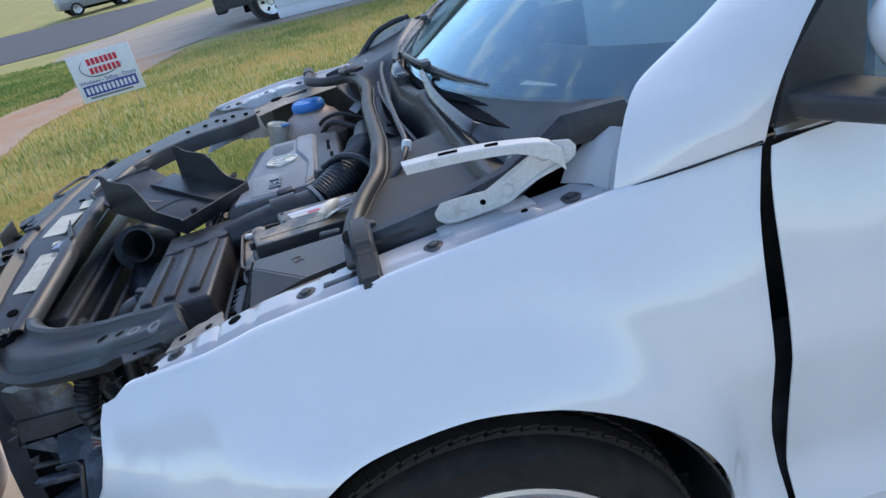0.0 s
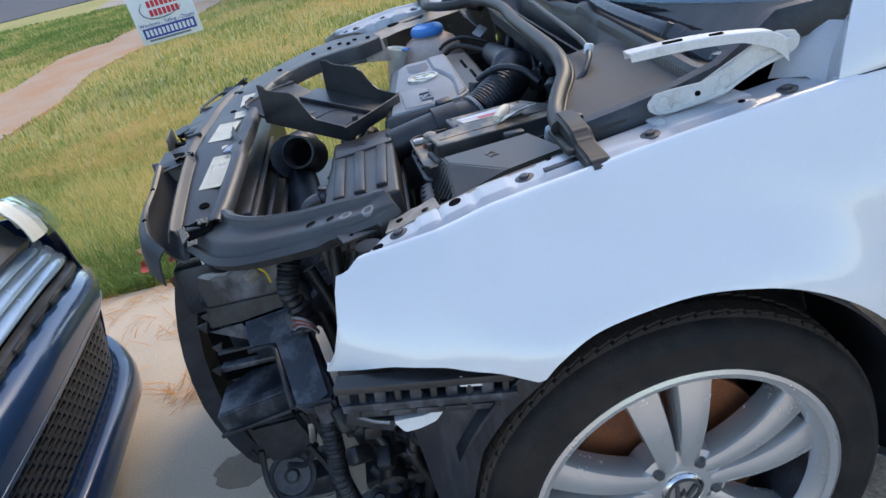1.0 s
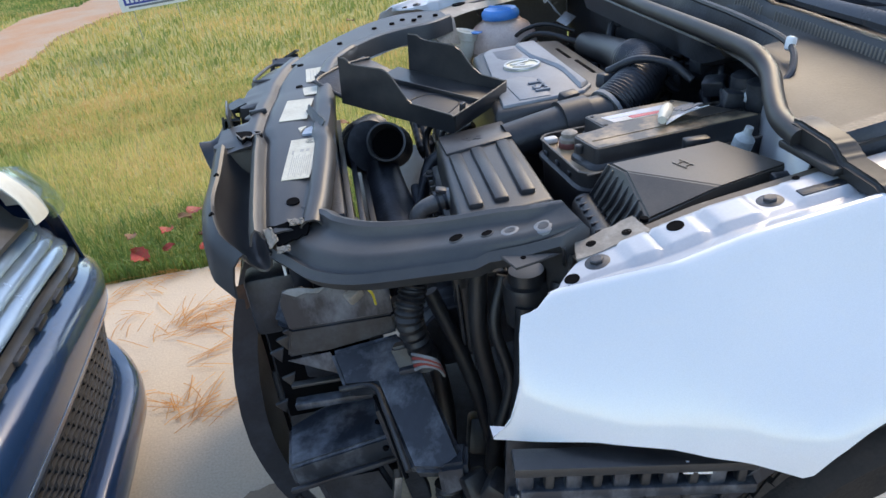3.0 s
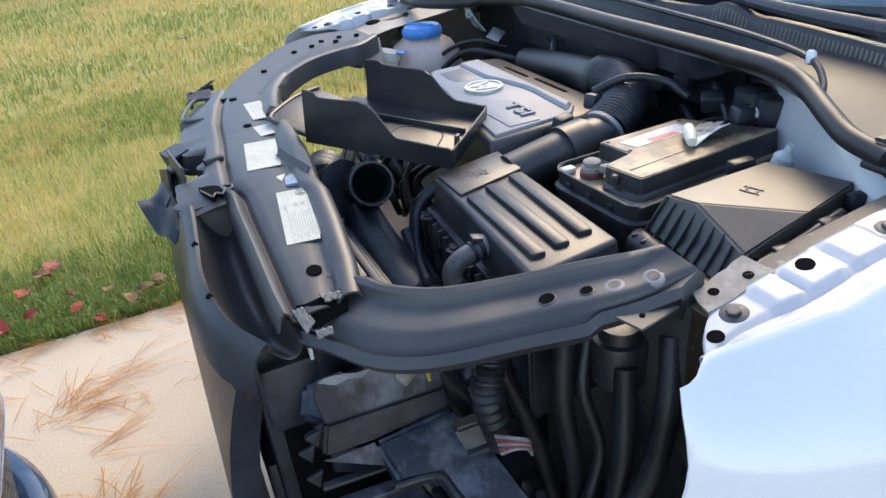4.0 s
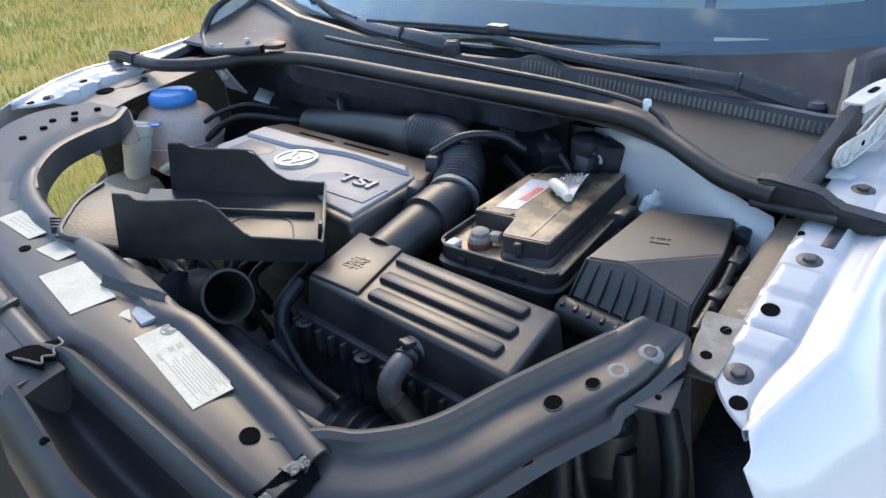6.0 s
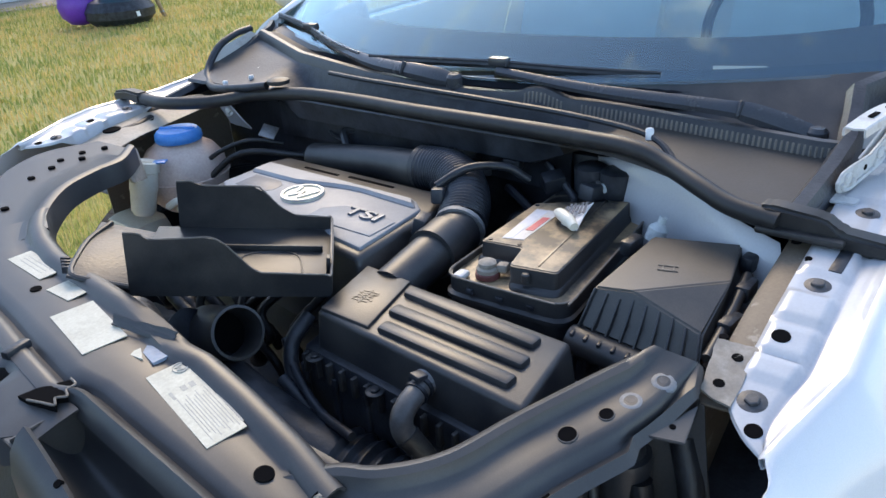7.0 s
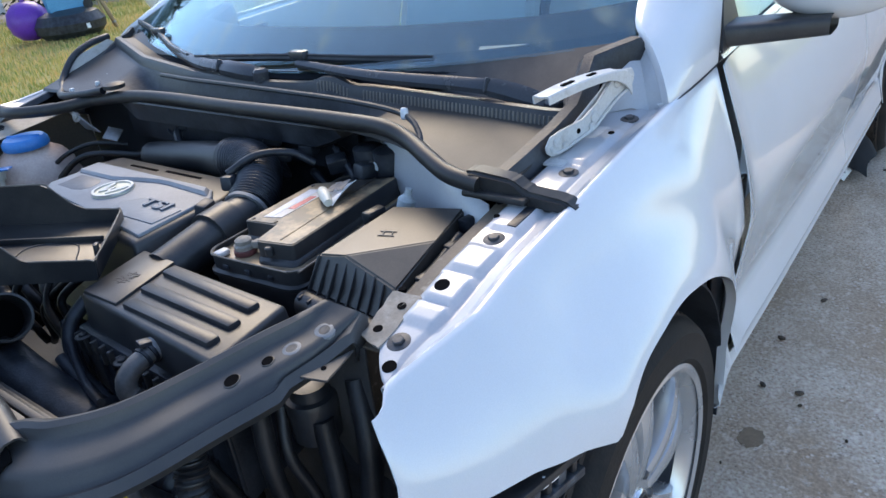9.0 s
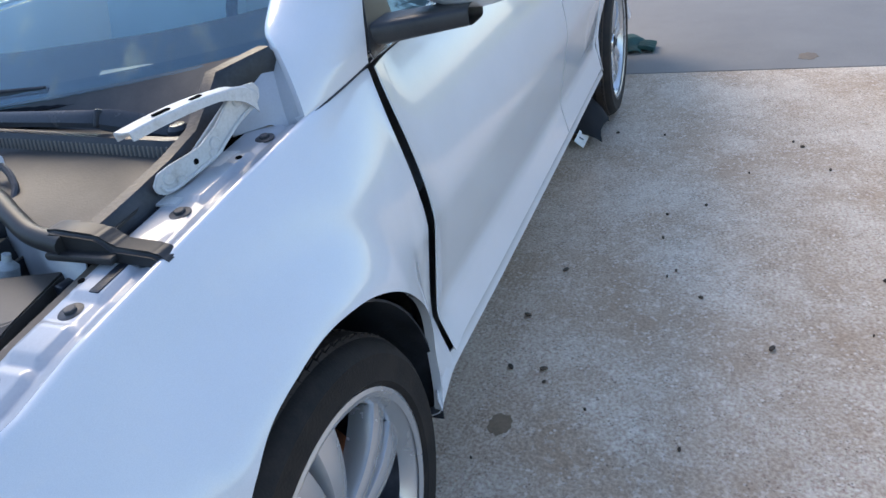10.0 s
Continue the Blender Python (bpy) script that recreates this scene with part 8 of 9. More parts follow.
# ---- the dark blue car nose to nose with it ----
def blue_car():
    yc, hw = 0.50, 0.875
    c = thing("car", (-3.2, yc, 0), "dark blue car facing the white one, seen at its bumper", "car")

    def front(y, dx=0.0):
        u = min(1.0, abs(y - yc) / hw)
        return -1.165 - 0.05 * u * u - 0.15 * max(0, (u - 0.62) / 0.38) ** 2 - 0.30 * max(0, (u - 0.93) / 0.07) ** 2 + dx

    def band(name, levels, mat, label="", y0=-1.0, y1=1.0, n=60, thick=0.004):
        rows = []
        for i in range(n + 1):
            s = y0 + (y1 - y0) * i / n
            row = []
            for z, dx in levels:
                y = yc + s * hw
                row.append((front(y, dx), yc + s * (0.850 + 0.085 * min(1.0, max(0.0, (z - 0.2) / 0.3))), z + (0.010 - 0.105 * min(1.0, max(0.0, (z - 0.38) / 0.14))) * abs(s) ** 3))
            rows.append(row)
        return part(name, sheet(rows, thick, flip=False), mat, c, label)

    band("bumper_lip", [(0.11, -0.03), (0.118, 0.002), (0.135, 0.016), (0.17, 0.021), (0.198, 0.016), (0.212, 0.002), (0.216, -0.022), (0.214, -0.05)], BLUEPAINT, "glossy dark blue bumper lip", -0.99, 0.99)
    # shade behind the lower mesh, as a near-black sheet
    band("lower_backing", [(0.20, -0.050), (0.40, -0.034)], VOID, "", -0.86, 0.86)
    band("bumper", [(0.392, -0.03), (0.394, -0.008), (0.400, -0.001), (0.42, 0.002), (0.45, 0.005), (0.475, 0.004), (0.50, -0.006), (0.515, -0.022), (0.525, -0.05), (0.53, -0.09)], BLUEPAINT, "glossy dark blue front bumper")
    band("bumper_seam", [(0.412, 0.0022), (0.415, 0.0030)], SLATBLUE, "", -0.92, 0.92, thick=0.001)
    for a, b in ((-0.99, -0.83), (0.83, 0.99)):
        band("lower_corner", [(0.20, -0.032), (0.30, -0.014), (0.394, -0.004)], BLUEPAINT, "dark blue lower corner beside the mesh", a, b, 12)
    # mesh in the lower opening: flat bars and staggered ribs
    for k in range(9):
        z = 0.218 + 0.0205 * k
        md = -0.036 + 0.0022 * k
        band("mesh_bar", [(z, md - 0.008), (z + 0.004, md), (z + 0.009, md), (z + 0.012, md - 0.008)], MESH, "", -0.80, 0.80, 40, 0.003)
    cell = bmesh.new()
    boxed((0.008, 0.010, 0.012), bm=cell)
    me = bpy.data.meshes.new("mesh_rib")
    cell.to_mesh(me)
    cell.free()
    me.materials.append(MESH)
    for row in range(8):
        for k in range(34):
            sr = -0.78 + 1.56 * (k + 0.5 * (row % 2)) / 33.5
            y = yc + sr * hw
            o = new("mesh_rib", me)
            o.parent, o.matrix_parent_inverse = c, c.matrix_basis.inverted()
            zr = 0.234 + 0.0205 * row
            o.matrix_basis = pose(front(y, -0.041 + 0.0022 * row), yc + sr * (0.850 + 0.085 * min(1.0, (zr - 0.2) / 0.3)), zr + 0.010 * abs(sr) ** 3, 0, 0, 0)
    # grille: toothed frame and three broad slats
    band("grille_frame", [(0.520, -0.05), (0.535, -0.036), (0.546, -0.040), (0.552, -0.060)], BLACK, "dark toothed grille frame", -0.82, 0.82)
    for k in range(13):
        y = yc + (-0.78 + 0.13 * k) * hw
        part("frame_tooth", boxed((0.016, 0.05, 0.012), (front(y, -0.036), y, 0.540 - 0.095 * abs(-0.78 + 0.13 * k) ** 3), 0.002), BLACK, c)
    # near-black sheet that paints the shade behind the slats
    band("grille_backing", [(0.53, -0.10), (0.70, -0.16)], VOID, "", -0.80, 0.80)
    for k in range(3):
        z, d = 0.572 + 0.0285 * k, -0.056 - 0.020 * k
        band("grille_slat", [(z - 0.0135, d - 0.025), (z - 0.0125, d - 0.002), (z - 0.006, d + 0.005), (z + 0.003, d + 0.002), (z + 0.012, d - 0.010), (z + 0.0185, d - 0.024), (z + 0.019, d - 0.032)], SLATBLUE, "blue-grey grille slat", -0.81 + 0.015 * k, 0.81 - 0.015 * k)
    band("grille_top", [(0.655, -0.09), (0.668, -0.085), (0.685, -0.11), (0.74, -0.14)], BLACK, "black grille surround", -0.64, 0.64)
    for a, b in ((-1.0, -0.80), (0.80, 1.0)):
        band("wing_corner", [(0.515, -0.022), (0.535, -0.026), (0.60, -0.034), (0.66, -0.045), (0.70, -0.075)], BLUEPAINT, "dark blue corner below the headlight", a, b, 16)
    # hood and wings as one swept shape each
    rows = []
    for i in range(41):
        s = -1 + i / 20
        row = []
        for j in range(25):
            v = j / 24
            y = yc + s * hw * (0.90 + 0.10 * min(1, v * 3))
            x = front(y, -0.14) - 1.15 * v
            z = 0.742 + 0.03 * (1 - s * s) + 0.27 * (1 - (1 - v) ** 2.2) - 0.05 * abs(s) ** 5
            row.append((x, y, z))
        rows.append(row)
    part("hood", sheet(rows, 0.004, flip=False), BLUEPAINT, c, "glossy dark blue hood reflecting the sky")
    for sg in (-1, 1):
        rows = []
        for i in range(31):
            x = -1.50 - 3.9 * i / 30
            zt = 0.70 + 0.25 * (1 - max(0, 1 - i / 9) ** 2)
            r2 = 0.37 ** 2 - (x + 2.12) ** 2
            r3 = 0.37 ** 2 - (x + 4.85) ** 2
            zl = 0.32 + math.sqrt(r2) if r2 > 0 else (0.32 + math.sqrt(r3) if r3 > 0 else 0.20)
            rows.append([(x, yc + sg * (hw + 0.012 * math.sin(math.pi * j / 10) - 0.05 * (j / 10) ** 4), zl + (zt - zl) * j / 10) for j in range(11)])
        part("side_panel", sheet(rows, 0.004, flip=sg < 0), BLUEPAINT, c, "dark blue side panel")
        # headlight
        rows = []
        for i in range(15):
            u = i / 14
            y = yc + sg * hw * (0.60 + 0.36 * u)
            row = []
            for j in range(9):
                v = j / 8
                row.append((front(y, -0.020 - 0.06 * v) + 0.014 * math.sin(math.pi * v), yc + (y - yc) * 1.07, 0.652 - 0.065 * u + (0.120 - 0.03 * u) * v))
            rows.append(row)
        h = part("headlight", sheet(rows, 0.004, flip=sg < 0), CLEAR, c, "clear pale headlight lens")
        rows2 = [[Vector(p) + Vector((-0.035, -0.01 * sg, -0.004)) for p in r] for r in rows]
        part("reflector", sheet(rows2, 0.003), CREAM, h, "pale yellowed headlight inside")
        for wx in (-2.12, -4.85):
            o = new("wheel", WM["wheel"])
            o.parent, o.matrix_parent_inverse = c, c.matrix_basis.inverted()
            o.matrix_basis = pose(wx, yc + sg * (hw - 0.02), 0.325, 0, 0, 0 if sg < 0 else 180)
            ty = new("tyre", WM["tyre"])
            ty.parent = o
    # cabin
    rows = []
    for i in range(21):
        s = -1 + i / 10
        rows.append([(-2.30 - 0.16 * j, yc + s * (0.80 - 0.22 * math.sin(math.pi * min(1, j / 18))), 0.93 + 0.50 * math.sin(math.pi * min(1, (j + 0.2) / 18.2)) ** 0.75 * (1 - 0.06 * s * s)) for j in range(19)])
    part("cabin", sheet(rows, 0.004), DARKGLASS, c, "dark glazed cabin")
    # underbody in near-black: the shade beneath the car is its colour
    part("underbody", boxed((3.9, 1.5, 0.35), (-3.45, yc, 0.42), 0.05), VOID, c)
    part("boot", boxed((0.6, 1.6, 0.55), (-5.35, yc, 0.62), 0.1), BLUEPAINT, c)


blue_car()

# ---- lawn things and distance ----
def yard_sign():
    t = thing("yard_sign", (-2.18, 7.0, 0), "white plastic yard sign with red and blue print on wire legs", "sign")
    m = pose(-2.175, 7.0, 0.535, 0, -1.6, 4)
    b = part("board", boxed((0.61, 0.006, 0.455), rot=m, bevel=0.001), PAPER, t)

    def bar(x, z, w, h, mat, tilt=0.0, lift=0.0045):
        part("print_bar", boxed((w, 0.0015, h), rot=m @ Matrix.Translation((x, -lift, z)) @ pose(0, 0, 0, 0, tilt, 0)), mat, b)

    # maker's name as plain red bars inside a dark swoosh
    for k, w in enumerate((0.30, 0.30)):
        for q in range(7):
            bar(-0.115 + 0.043 * q, 0.135 - 0.085 * k, 0.032, 0.062, RED, -2)
    part("swoosh", tube([m @ Vector(p) for p in ((-0.17, -0.005, 0.16), (-0.215, -0.005, 0.10), (-0.19, -0.005, 0.035), (-0.10, -0.005, -0.005), (0.05, -0.005, 0.0), (0.15, -0.005, 0.04), (0.19, -0.005, 0.075))], [0.002, 0.005, 0.006, 0.007, 0.006, 0.003, 0.001], 6, 40), INK, b)
    bar(0, -0.125, 0.52, 0.10, NAVY)
    for q in range(12):
        bar(-0.225 + 0.041 * q, -0.125, 0.026, 0.062, PAPER, 0, 0.0055)
    bar(-0.02, -0.195, 0.42, 0.018, INK)
    mt = m @ Matrix.Translation((0, -0.0055, -0.048)) @ pose(0, 0, 0, 90, 0, 0)
    lettering("lettering", "Windows - Siding - Doors", 0.052, mt, NAVY, b, 0.0008)
    for lx in (-0.2, 0.2):
        part("wire_leg", tube([m @ Vector((lx, 0.006, -0.15)), m @ Vector((lx, 0.004, -0.30)), Vector(m @ Vector((lx, 0.0, -0.50))) ], 0.003, 8, 8), STEEL, t)


yard_sign()


def suv(at, turn, paint, label, scale=1.0):
    t = thing("car", at, label, "car")
    M = pose(*at, 0, 0, turn)

    def lay(bm):
        bm.transform(M)
        return bm

    out = [(-2.4, 0.42), (-2.45, 0.62), (-2.4, 0.95), (-1.25, 1.08), (-0.65, 1.68), (1.9, 1.72), (2.3, 1.15), (2.42, 1.0), (2.42, 0.45), (1.95, 0.40), (-1.95, 0.40)]
    body = prism(out, -0.9, 0.9, 0.07, 3, axes="xzy")
    part("body", lay(body), paint, t)
    part("glass_band", lay(prism([(-1.05, 1.14), (-0.62, 1.58), (1.75, 1.62), (1.98, 1.16)], -0.905, 0.905, 0.01, axes="xzy")), DARKGLASS, t, "dark side windows")
    part("bumper", lay(boxed((0.25, 1.78, 0.34), (-2.42, 0, 0.50), 0.06)), DEEP, t, "black lower bumper")
    # near-black underbody, shade under the vehicle put into its colour
    part("underbody", lay(boxed((4.0, 1.5, 0.3), (0, 0, 0.40), 0.02)), VOID, t)
    for sx in (-1.45, 1.45):
        for sg in (-1, 1):
            arch = lathe([(0.44, -0.012), (0.455, 0.0), (0.44, 0.012), (0.36, 0.012)], 28, pose(sx, sg * 0.895, 0.42, 90, 0, 0))
            part("arch_trim", lay(arch), DEEP, t)
            wl = part("wheel", lay(lathe([(0.0, 0.02), (0.06, 0.025), (0.08, 0.0), (0.22, 0.012), (0.25, 0.02), (0.255, 0.0)], 28, pose(sx, sg * 0.91, 0.37, 90 if sg < 0 else -90, 0, 0))), ALLOY, t, "pale alloy wheel")
            part("tyre", lay(lathe([(0.25, 0.015), (0.30, 0.03), (0.355, 0.02), (0.37, -0.03), (0.36, -0.2), (0.25, -0.2)], 32, pose(sx, sg * 0.91, 0.37, 90 if sg < 0 else -90, 0, 0))), TYRE, wl)
            for k in range(6):
                a = radians(60 * k)
                part("window_cut", lay(boxed((0.07, 0.012, 0.05), (sx + 0.155 * math.cos(a), sg * 0.927, 0.37 + 0.155 * math.sin(a)), 0.004, pose(0, 0, 0, 0, -math.degrees(a), 0))), VOID, wl)
    for sg in (-1, 1):
        clad = [(-2.50, 0.40), (-2.50, 0.74), (-2.30, 0.90), (-1.70, 0.96), (-1.20, 0.90), (-0.98, 0.62), (-0.96, 0.36), (-1.05, 0.36), (-1.16, 0.62), (-1.45, 0.79), (-1.74, 0.62), (-1.84, 0.40)]
        part("cladding", lay(prism(clad, sg * 0.905 - 0.012, sg * 0.905 + 0.012, 0.004, axes="xzy")), DEEP, t, "black plastic arch cladding")
        part("lamp", lay(boxed((0.06, 0.30, 0.16), (-2.42, sg * 0.68, 0.84), 0.03)), CLEAR, t)


suv((0.55, 15.75, -0.002), 4, material("pale_silver_paint", (0.62, 0.64, 0.67), 0.3, 0.2, coat=0.8), "white and black sports utility vehicle on the neighbour's driveway")
suv((-13.3, 51.0, bank(51.0)), 205, material("dark_silver_paint", (0.30, 0.31, 0.33), 0.35, 0.4, coat=0.8), "silver pickup-like vehicle parked far down the street")

# play things near the hedge
PURPLE = material("purple_vinyl", (0.16, 0.04, 0.42), 0.35, 0, (0.12, 0.03, 0.3), 4, 0.6, 60, 0.1)
SKYVINYL = material("light_blue_vinyl", (0.10, 0.36, 0.58), 0.4, 0, (0.07, 0.28, 0.5), 3, 0.6, 60, 0.1)
WOOD = material("raw_wood", (0.42, 0.30, 0.17), 0.7, 0, (0.3, 0.2, 0.1), 6, 0.7, 80, 0.3, stretch=(1, 1, 0.2))
tt = thing("inflatable", (4.2, 9.7, 0), "light blue vinyl lawn inflatable with a black weighted base", "inflatable")
part("base", lathe([(0, 0.0), (0.36, 0.0), (0.44, 0.08), (0.45, 0.18), (0.38, 0.29), (0.2, 0.34), (0, 0.34)], 36, pose(4.22, 9.75, 0.0)), DEEP, tt, "black weighted base bag")
part("panel", prism([(3.98, 0.30), (4.56, 0.30), (4.62, 1.15), (4.5, 1.35), (4.0, 1.30), (3.93, 0.7)], 9.68, 9.80, 0.05, 3, axes="xzy"), SKYVINYL, tt, "light blue vinyl panel")
part("porthole", lathe([(0.05, -0.004), (0.065, 0.0), (0.065, 0.01), (0.05, 0.012), (0, 0.008)], 24, pose(4.50, 9.675, 0.36, 90, 0, 0)), DEEP, tt)
part("tag", boxed((0.05, 0.004, 0.08), (4.22, 9.30, 0.14), 0.002, pose(0, 0, 0, -12, 0, 0)), PAPER, tt, "white tag")
ball = thing("inflatable_ball", (3.86, 10.1, 0), "glossy purple inflatable ball on the lawn", "ball")
part("ball", lathe([(0, 0.0), (0.15, 0.03), (0.24, 0.12), (0.27, 0.25), (0.24, 0.38), (0.14, 0.48), (0, 0.51)], 32, pose(3.86, 10.1, 0.0)), PURPLE, ball)
part("valve", lathe([(0.03, 0.0), (0.03, 0.02), (0, 0.022)], 12, pose(3.86, 10.1, 0.505)), PURPLE, ball)
pole = thing("wooden_pole", (4.75, 9.65, 0), "raw wooden pole leaning against the blue inflatable", "pole")
part("pole", tube([(4.77, 9.60, 0.0), (4.60, 9.66, 0.7), (4.44, 9.67, 1.5)], 0.028, 12, 12), WOOD, pole)
part("pole_band", tube([(4.755, 9.605, 0.06), (4.748, 9.608, 0.09)], 0.031, 12, 3), STEEL, pole)
stick = thing("wooden_pole", (5.35, 11.0, 0), "thin bare stick standing before the dark hedge", "pole")
part("pole", tube([(5.42, 11.0, 0.0), (5.33, 11.05, 0.6), (5.24, 11.1, 1.2)], 0.014, 8, 8), WOOD, stick)
part("pole_tip", tube([(5.24, 11.1, 1.19), (5.236, 11.1, 1.23)], 0.017, 8, 3), DEEP, stick)

SIDING = material("white_siding", (0.66, 0.70, 0.76), 0.6, 0, (0.55, 0.58, 0.63), 2, 0.6, 40, 0.1)
ROOF = material("grey_shingle", (0.10, 0.10, 0.105), 0.9, 0, (0.15, 0.14, 0.14), 3, 0.7, 40, 0.6)
BRICK = material("brick_wall", (0.32, 0.16, 0.11), 0.85, 0, (0.24, 0.12, 0.09), 6, 0.7, 60, 0.4)


def house(at, size, turn, wall_mat, label):
    t = thing("house", at, label, "house")
    M = pose(*at, 0, 0, turn)
    sx, sy, h = size

    def lay(bm):
        bm.transform(M)
        return bm

    w = part("wall", lay(boxed((sx, sy, h), (0, 0, h / 2), 0.01)), wall_mat, t)
    for k in range(int(h / 0.2)):
        part("board", lay(boxed((sx + 0.03, sy + 0.03, 0.185), (0, 0, 0.1 + 0.2 * k), 0.004, pose(0, 0, 0, 0, 0, 0))), wall_mat, w)
    part("roof", lay(prism([(-sx / 2 - 0.4, h), (sx / 2 + 0.4, h), (0, h + sx * 0.28)], -sy / 2 - 0.4, sy / 2 + 0.4, 0.02, axes="xzy")), ROOF, t, "grey shingle roof")
    for k in (-0.3, 0.25):
        win = part("window", lay(boxed((0.06, 1.1, 1.2), (-sx / 2 - 0.03, sy * k, 1.5), 0.01)), PAPER, t)
        part("pane", lay(boxed((0.02, 0.95, 1.05), (-sx / 2 - 0.065, sy * k, 1.5), 0.004)), DARKGLASS, win)
        win = part("window", lay(boxed((1.1, 0.06, 1.2), (sx * k, -sy / 2 - 0.03, 1.5), 0.01)), PAPER, t)
        part("pane", lay(boxed((0.95, 0.02, 1.05), (sx * k, -sy / 2 - 0.065, 1.5), 0.004)), DARKGLASS, win)
    part("door", lay(boxed((1.0, 0.08, 2.05), (0, -sy / 2 - 0.04, 1.03), 0.01)), WOOD, t)


house((2.3, 19.3, 0), (6.4, 9.0, 2.7), 2, SIDING, "small white-sided house behind the lawn")
house((-80, 118, bank(118)), (14, 9, 3.0), 10, BRICK, "low brick house across the street")
house((-62, 70, bank(70)), (12, 9, 3.0), 30, SIDING, "white house across the street")
house((6, 120, bank(120)), (14, 9, 3.0), -5, BRICK, "low brick house far down the street")

LEAF = material("hedge_leaf", (0.045, 0.065, 0.028), 0.7, 0, (0.02, 0.035, 0.015), 5, 0.8, 30, 0.3, random_tint=0.2)
BARK = material("bark", (0.09, 0.065, 0.05), 0.9, 0, (0.05, 0.04, 0.03), 10, 0.7, 60, 0.6)


def leaf_cloud(name, centre, size, count, leaf, seed, parent):
    """Many small leaves scattered in uneven clumps."""
    rng = np.random.default_rng(seed)
    clumps = rng.normal(0, 0.36, (max(8, count // 90), 3)).clip(-0.9, 0.9)
    pick = clumps[rng.integers(0, len(clumps), count)] + rng.normal(0, 0.13, (count, 3))
    p = pick * np.array(size) + np.array(centre)
    p[:, 2] = np.maximum(p[:, 2], 0.03)
    a, b = rng.normal(0, 1, (count, 3)), rng.normal(0, 1, (count, 3))
    a /= np.linalg.norm(a, axis=1, keepdims=True)
    b -= a * (a * b).sum(1, keepdims=True)
    b /= np.linalg.norm(b, axis=1, keepdims=True)
    s = leaf * rng.uniform(0.6, 1.3, (count, 1))
    v = np.stack([p - a * s, p + b * s * 0.45, p + a * s, p - b * s * 0.45], 1).reshape(-1, 3)
    me = bpy.data.meshes.new(name)
    me.from_pydata(v.tolist(), [], np.arange(count * 4).reshape(-1, 4).tolist())
    return part(name, me, LEAF, parent)


def hedge(at, size, seed):
    t = thing("hedge", at, "dark overgrown hedge at the edge of the lawn", "hedge", "hedges behind the lawn")
    c = (at[0], at[1], size[2] * 0.55)
    part("core", lathe([(0, 0.0), (size[0] * 0.5, 0.0), (size[0] * 0.62, size[2] * 0.4), (size[0] * 0.45, size[2] * 0.75), (0, size[2] * 0.9)], 14, pose(*at)), LEAF, t)
    leaf_cloud("leaves", c, size, 3200, 0.07, seed, t)


for k in range(7):
    hedge((7.2 + 2.0 * k, 14.6 - 0.25 * k + 0.3 * (k % 2), 0), (1.5, 1.0, 1.9), 40 + k)


def tree(at, height, spread, seed):
    t = thing("tree", at, "broad leafy tree standing in the distance", "tree", "trees round the lawn")
    rng = random.Random(seed)
    base = Vector(at)
    top = base + Vector((rng.uniform(-0.4, 0.4), rng.uniform(-0.4, 0.4), height * 0.55))
    bm = tube([base, base.lerp(top, 0.5) + Vector((0.1, 0, 0)), top], [height * 0.035, height * 0.026, height * 0.016], 12, 14)
    for k in range(7):
        a = k * 0.9 + rng.random()
        s = base.lerp(top, 0.55 + 0.06 * k)
        e = s + Vector((math.cos(a) * spread * 0.6, math.sin(a) * spread * 0.6, height * rng.uniform(0.12, 0.3)))
        tube([s, s.lerp(e, 0.5) + Vector((0, 0, height * 0.05)), e], [height * 0.012, height * 0.008, height * 0.003], 8, 8, bm)
    part("trunk", bm, BARK, t)
    leaf_cloud("crown", (at[0], at[1], at[2] + height * 0.72), (spread, spread, height * 0.34), 5200, height * 0.022, seed, t)


for k, (x, y, h, s) in enumerate(((-26, 60, 9, 4.5), (-50, 110, 12, 6), (-16, 105, 11, 5.5), (14, 60, 10, 5), (22, 32, 10, 5), (10, 26, 9, 4.5), (30, 22, 11, 5.5), (-75, 85, 12, 6), (-5, 130, 12, 6), (-90, 140, 13, 7), (26, -9, 9, 4.5), (-24, -12, 10, 5), (34, 5, 10, 5))):
    tree((x, y, bank(y)), h, s, 70 + k)

# things on the concrete
bag = thing("bag", (2.36, 0.14, 0), "black cloth bag with a small white tag under the sill", "bag")
rows = [[(2.27 + 0.24 * u, 0.065 + 0.24 * v + 0.01 * math.sin(9 * u), 0.19 * math.sin(math.pi * (0.04 + 0.92 * u)) ** 0.5 * math.sin(math.pi * (0.06 + 0.88 * v)) ** 0.5) for v in np.linspace(0, 1, 9)] for u in np.linspace(0, 1, 11)]
part("bag_body", sheet(rows, 0.003, flip=False), material("black_bag_cloth", (0.008, 0.009, 0.012), 0.85, 0, (0.014, 0.015, 0.018), 12, 0.6, 300, 0.3), bag)
part("tag", boxed((0.055, 0.002, 0.055), (2.262, 0.150, 0.045), 0.0005, pose(0, 0, 0, -25, 45, -60)), PAPER, bag, "small square white tag")
part("tag_print", boxed((0.024, 0.001, 0.006), (2.2605, 0.1495, 0.048), 0, pose(0, 0, 0, -25, 45, -60)), INK, bag)
rag = thing("glove", (3.70, 0.16, 0), "dark green work glove lying on the concrete", "glove")
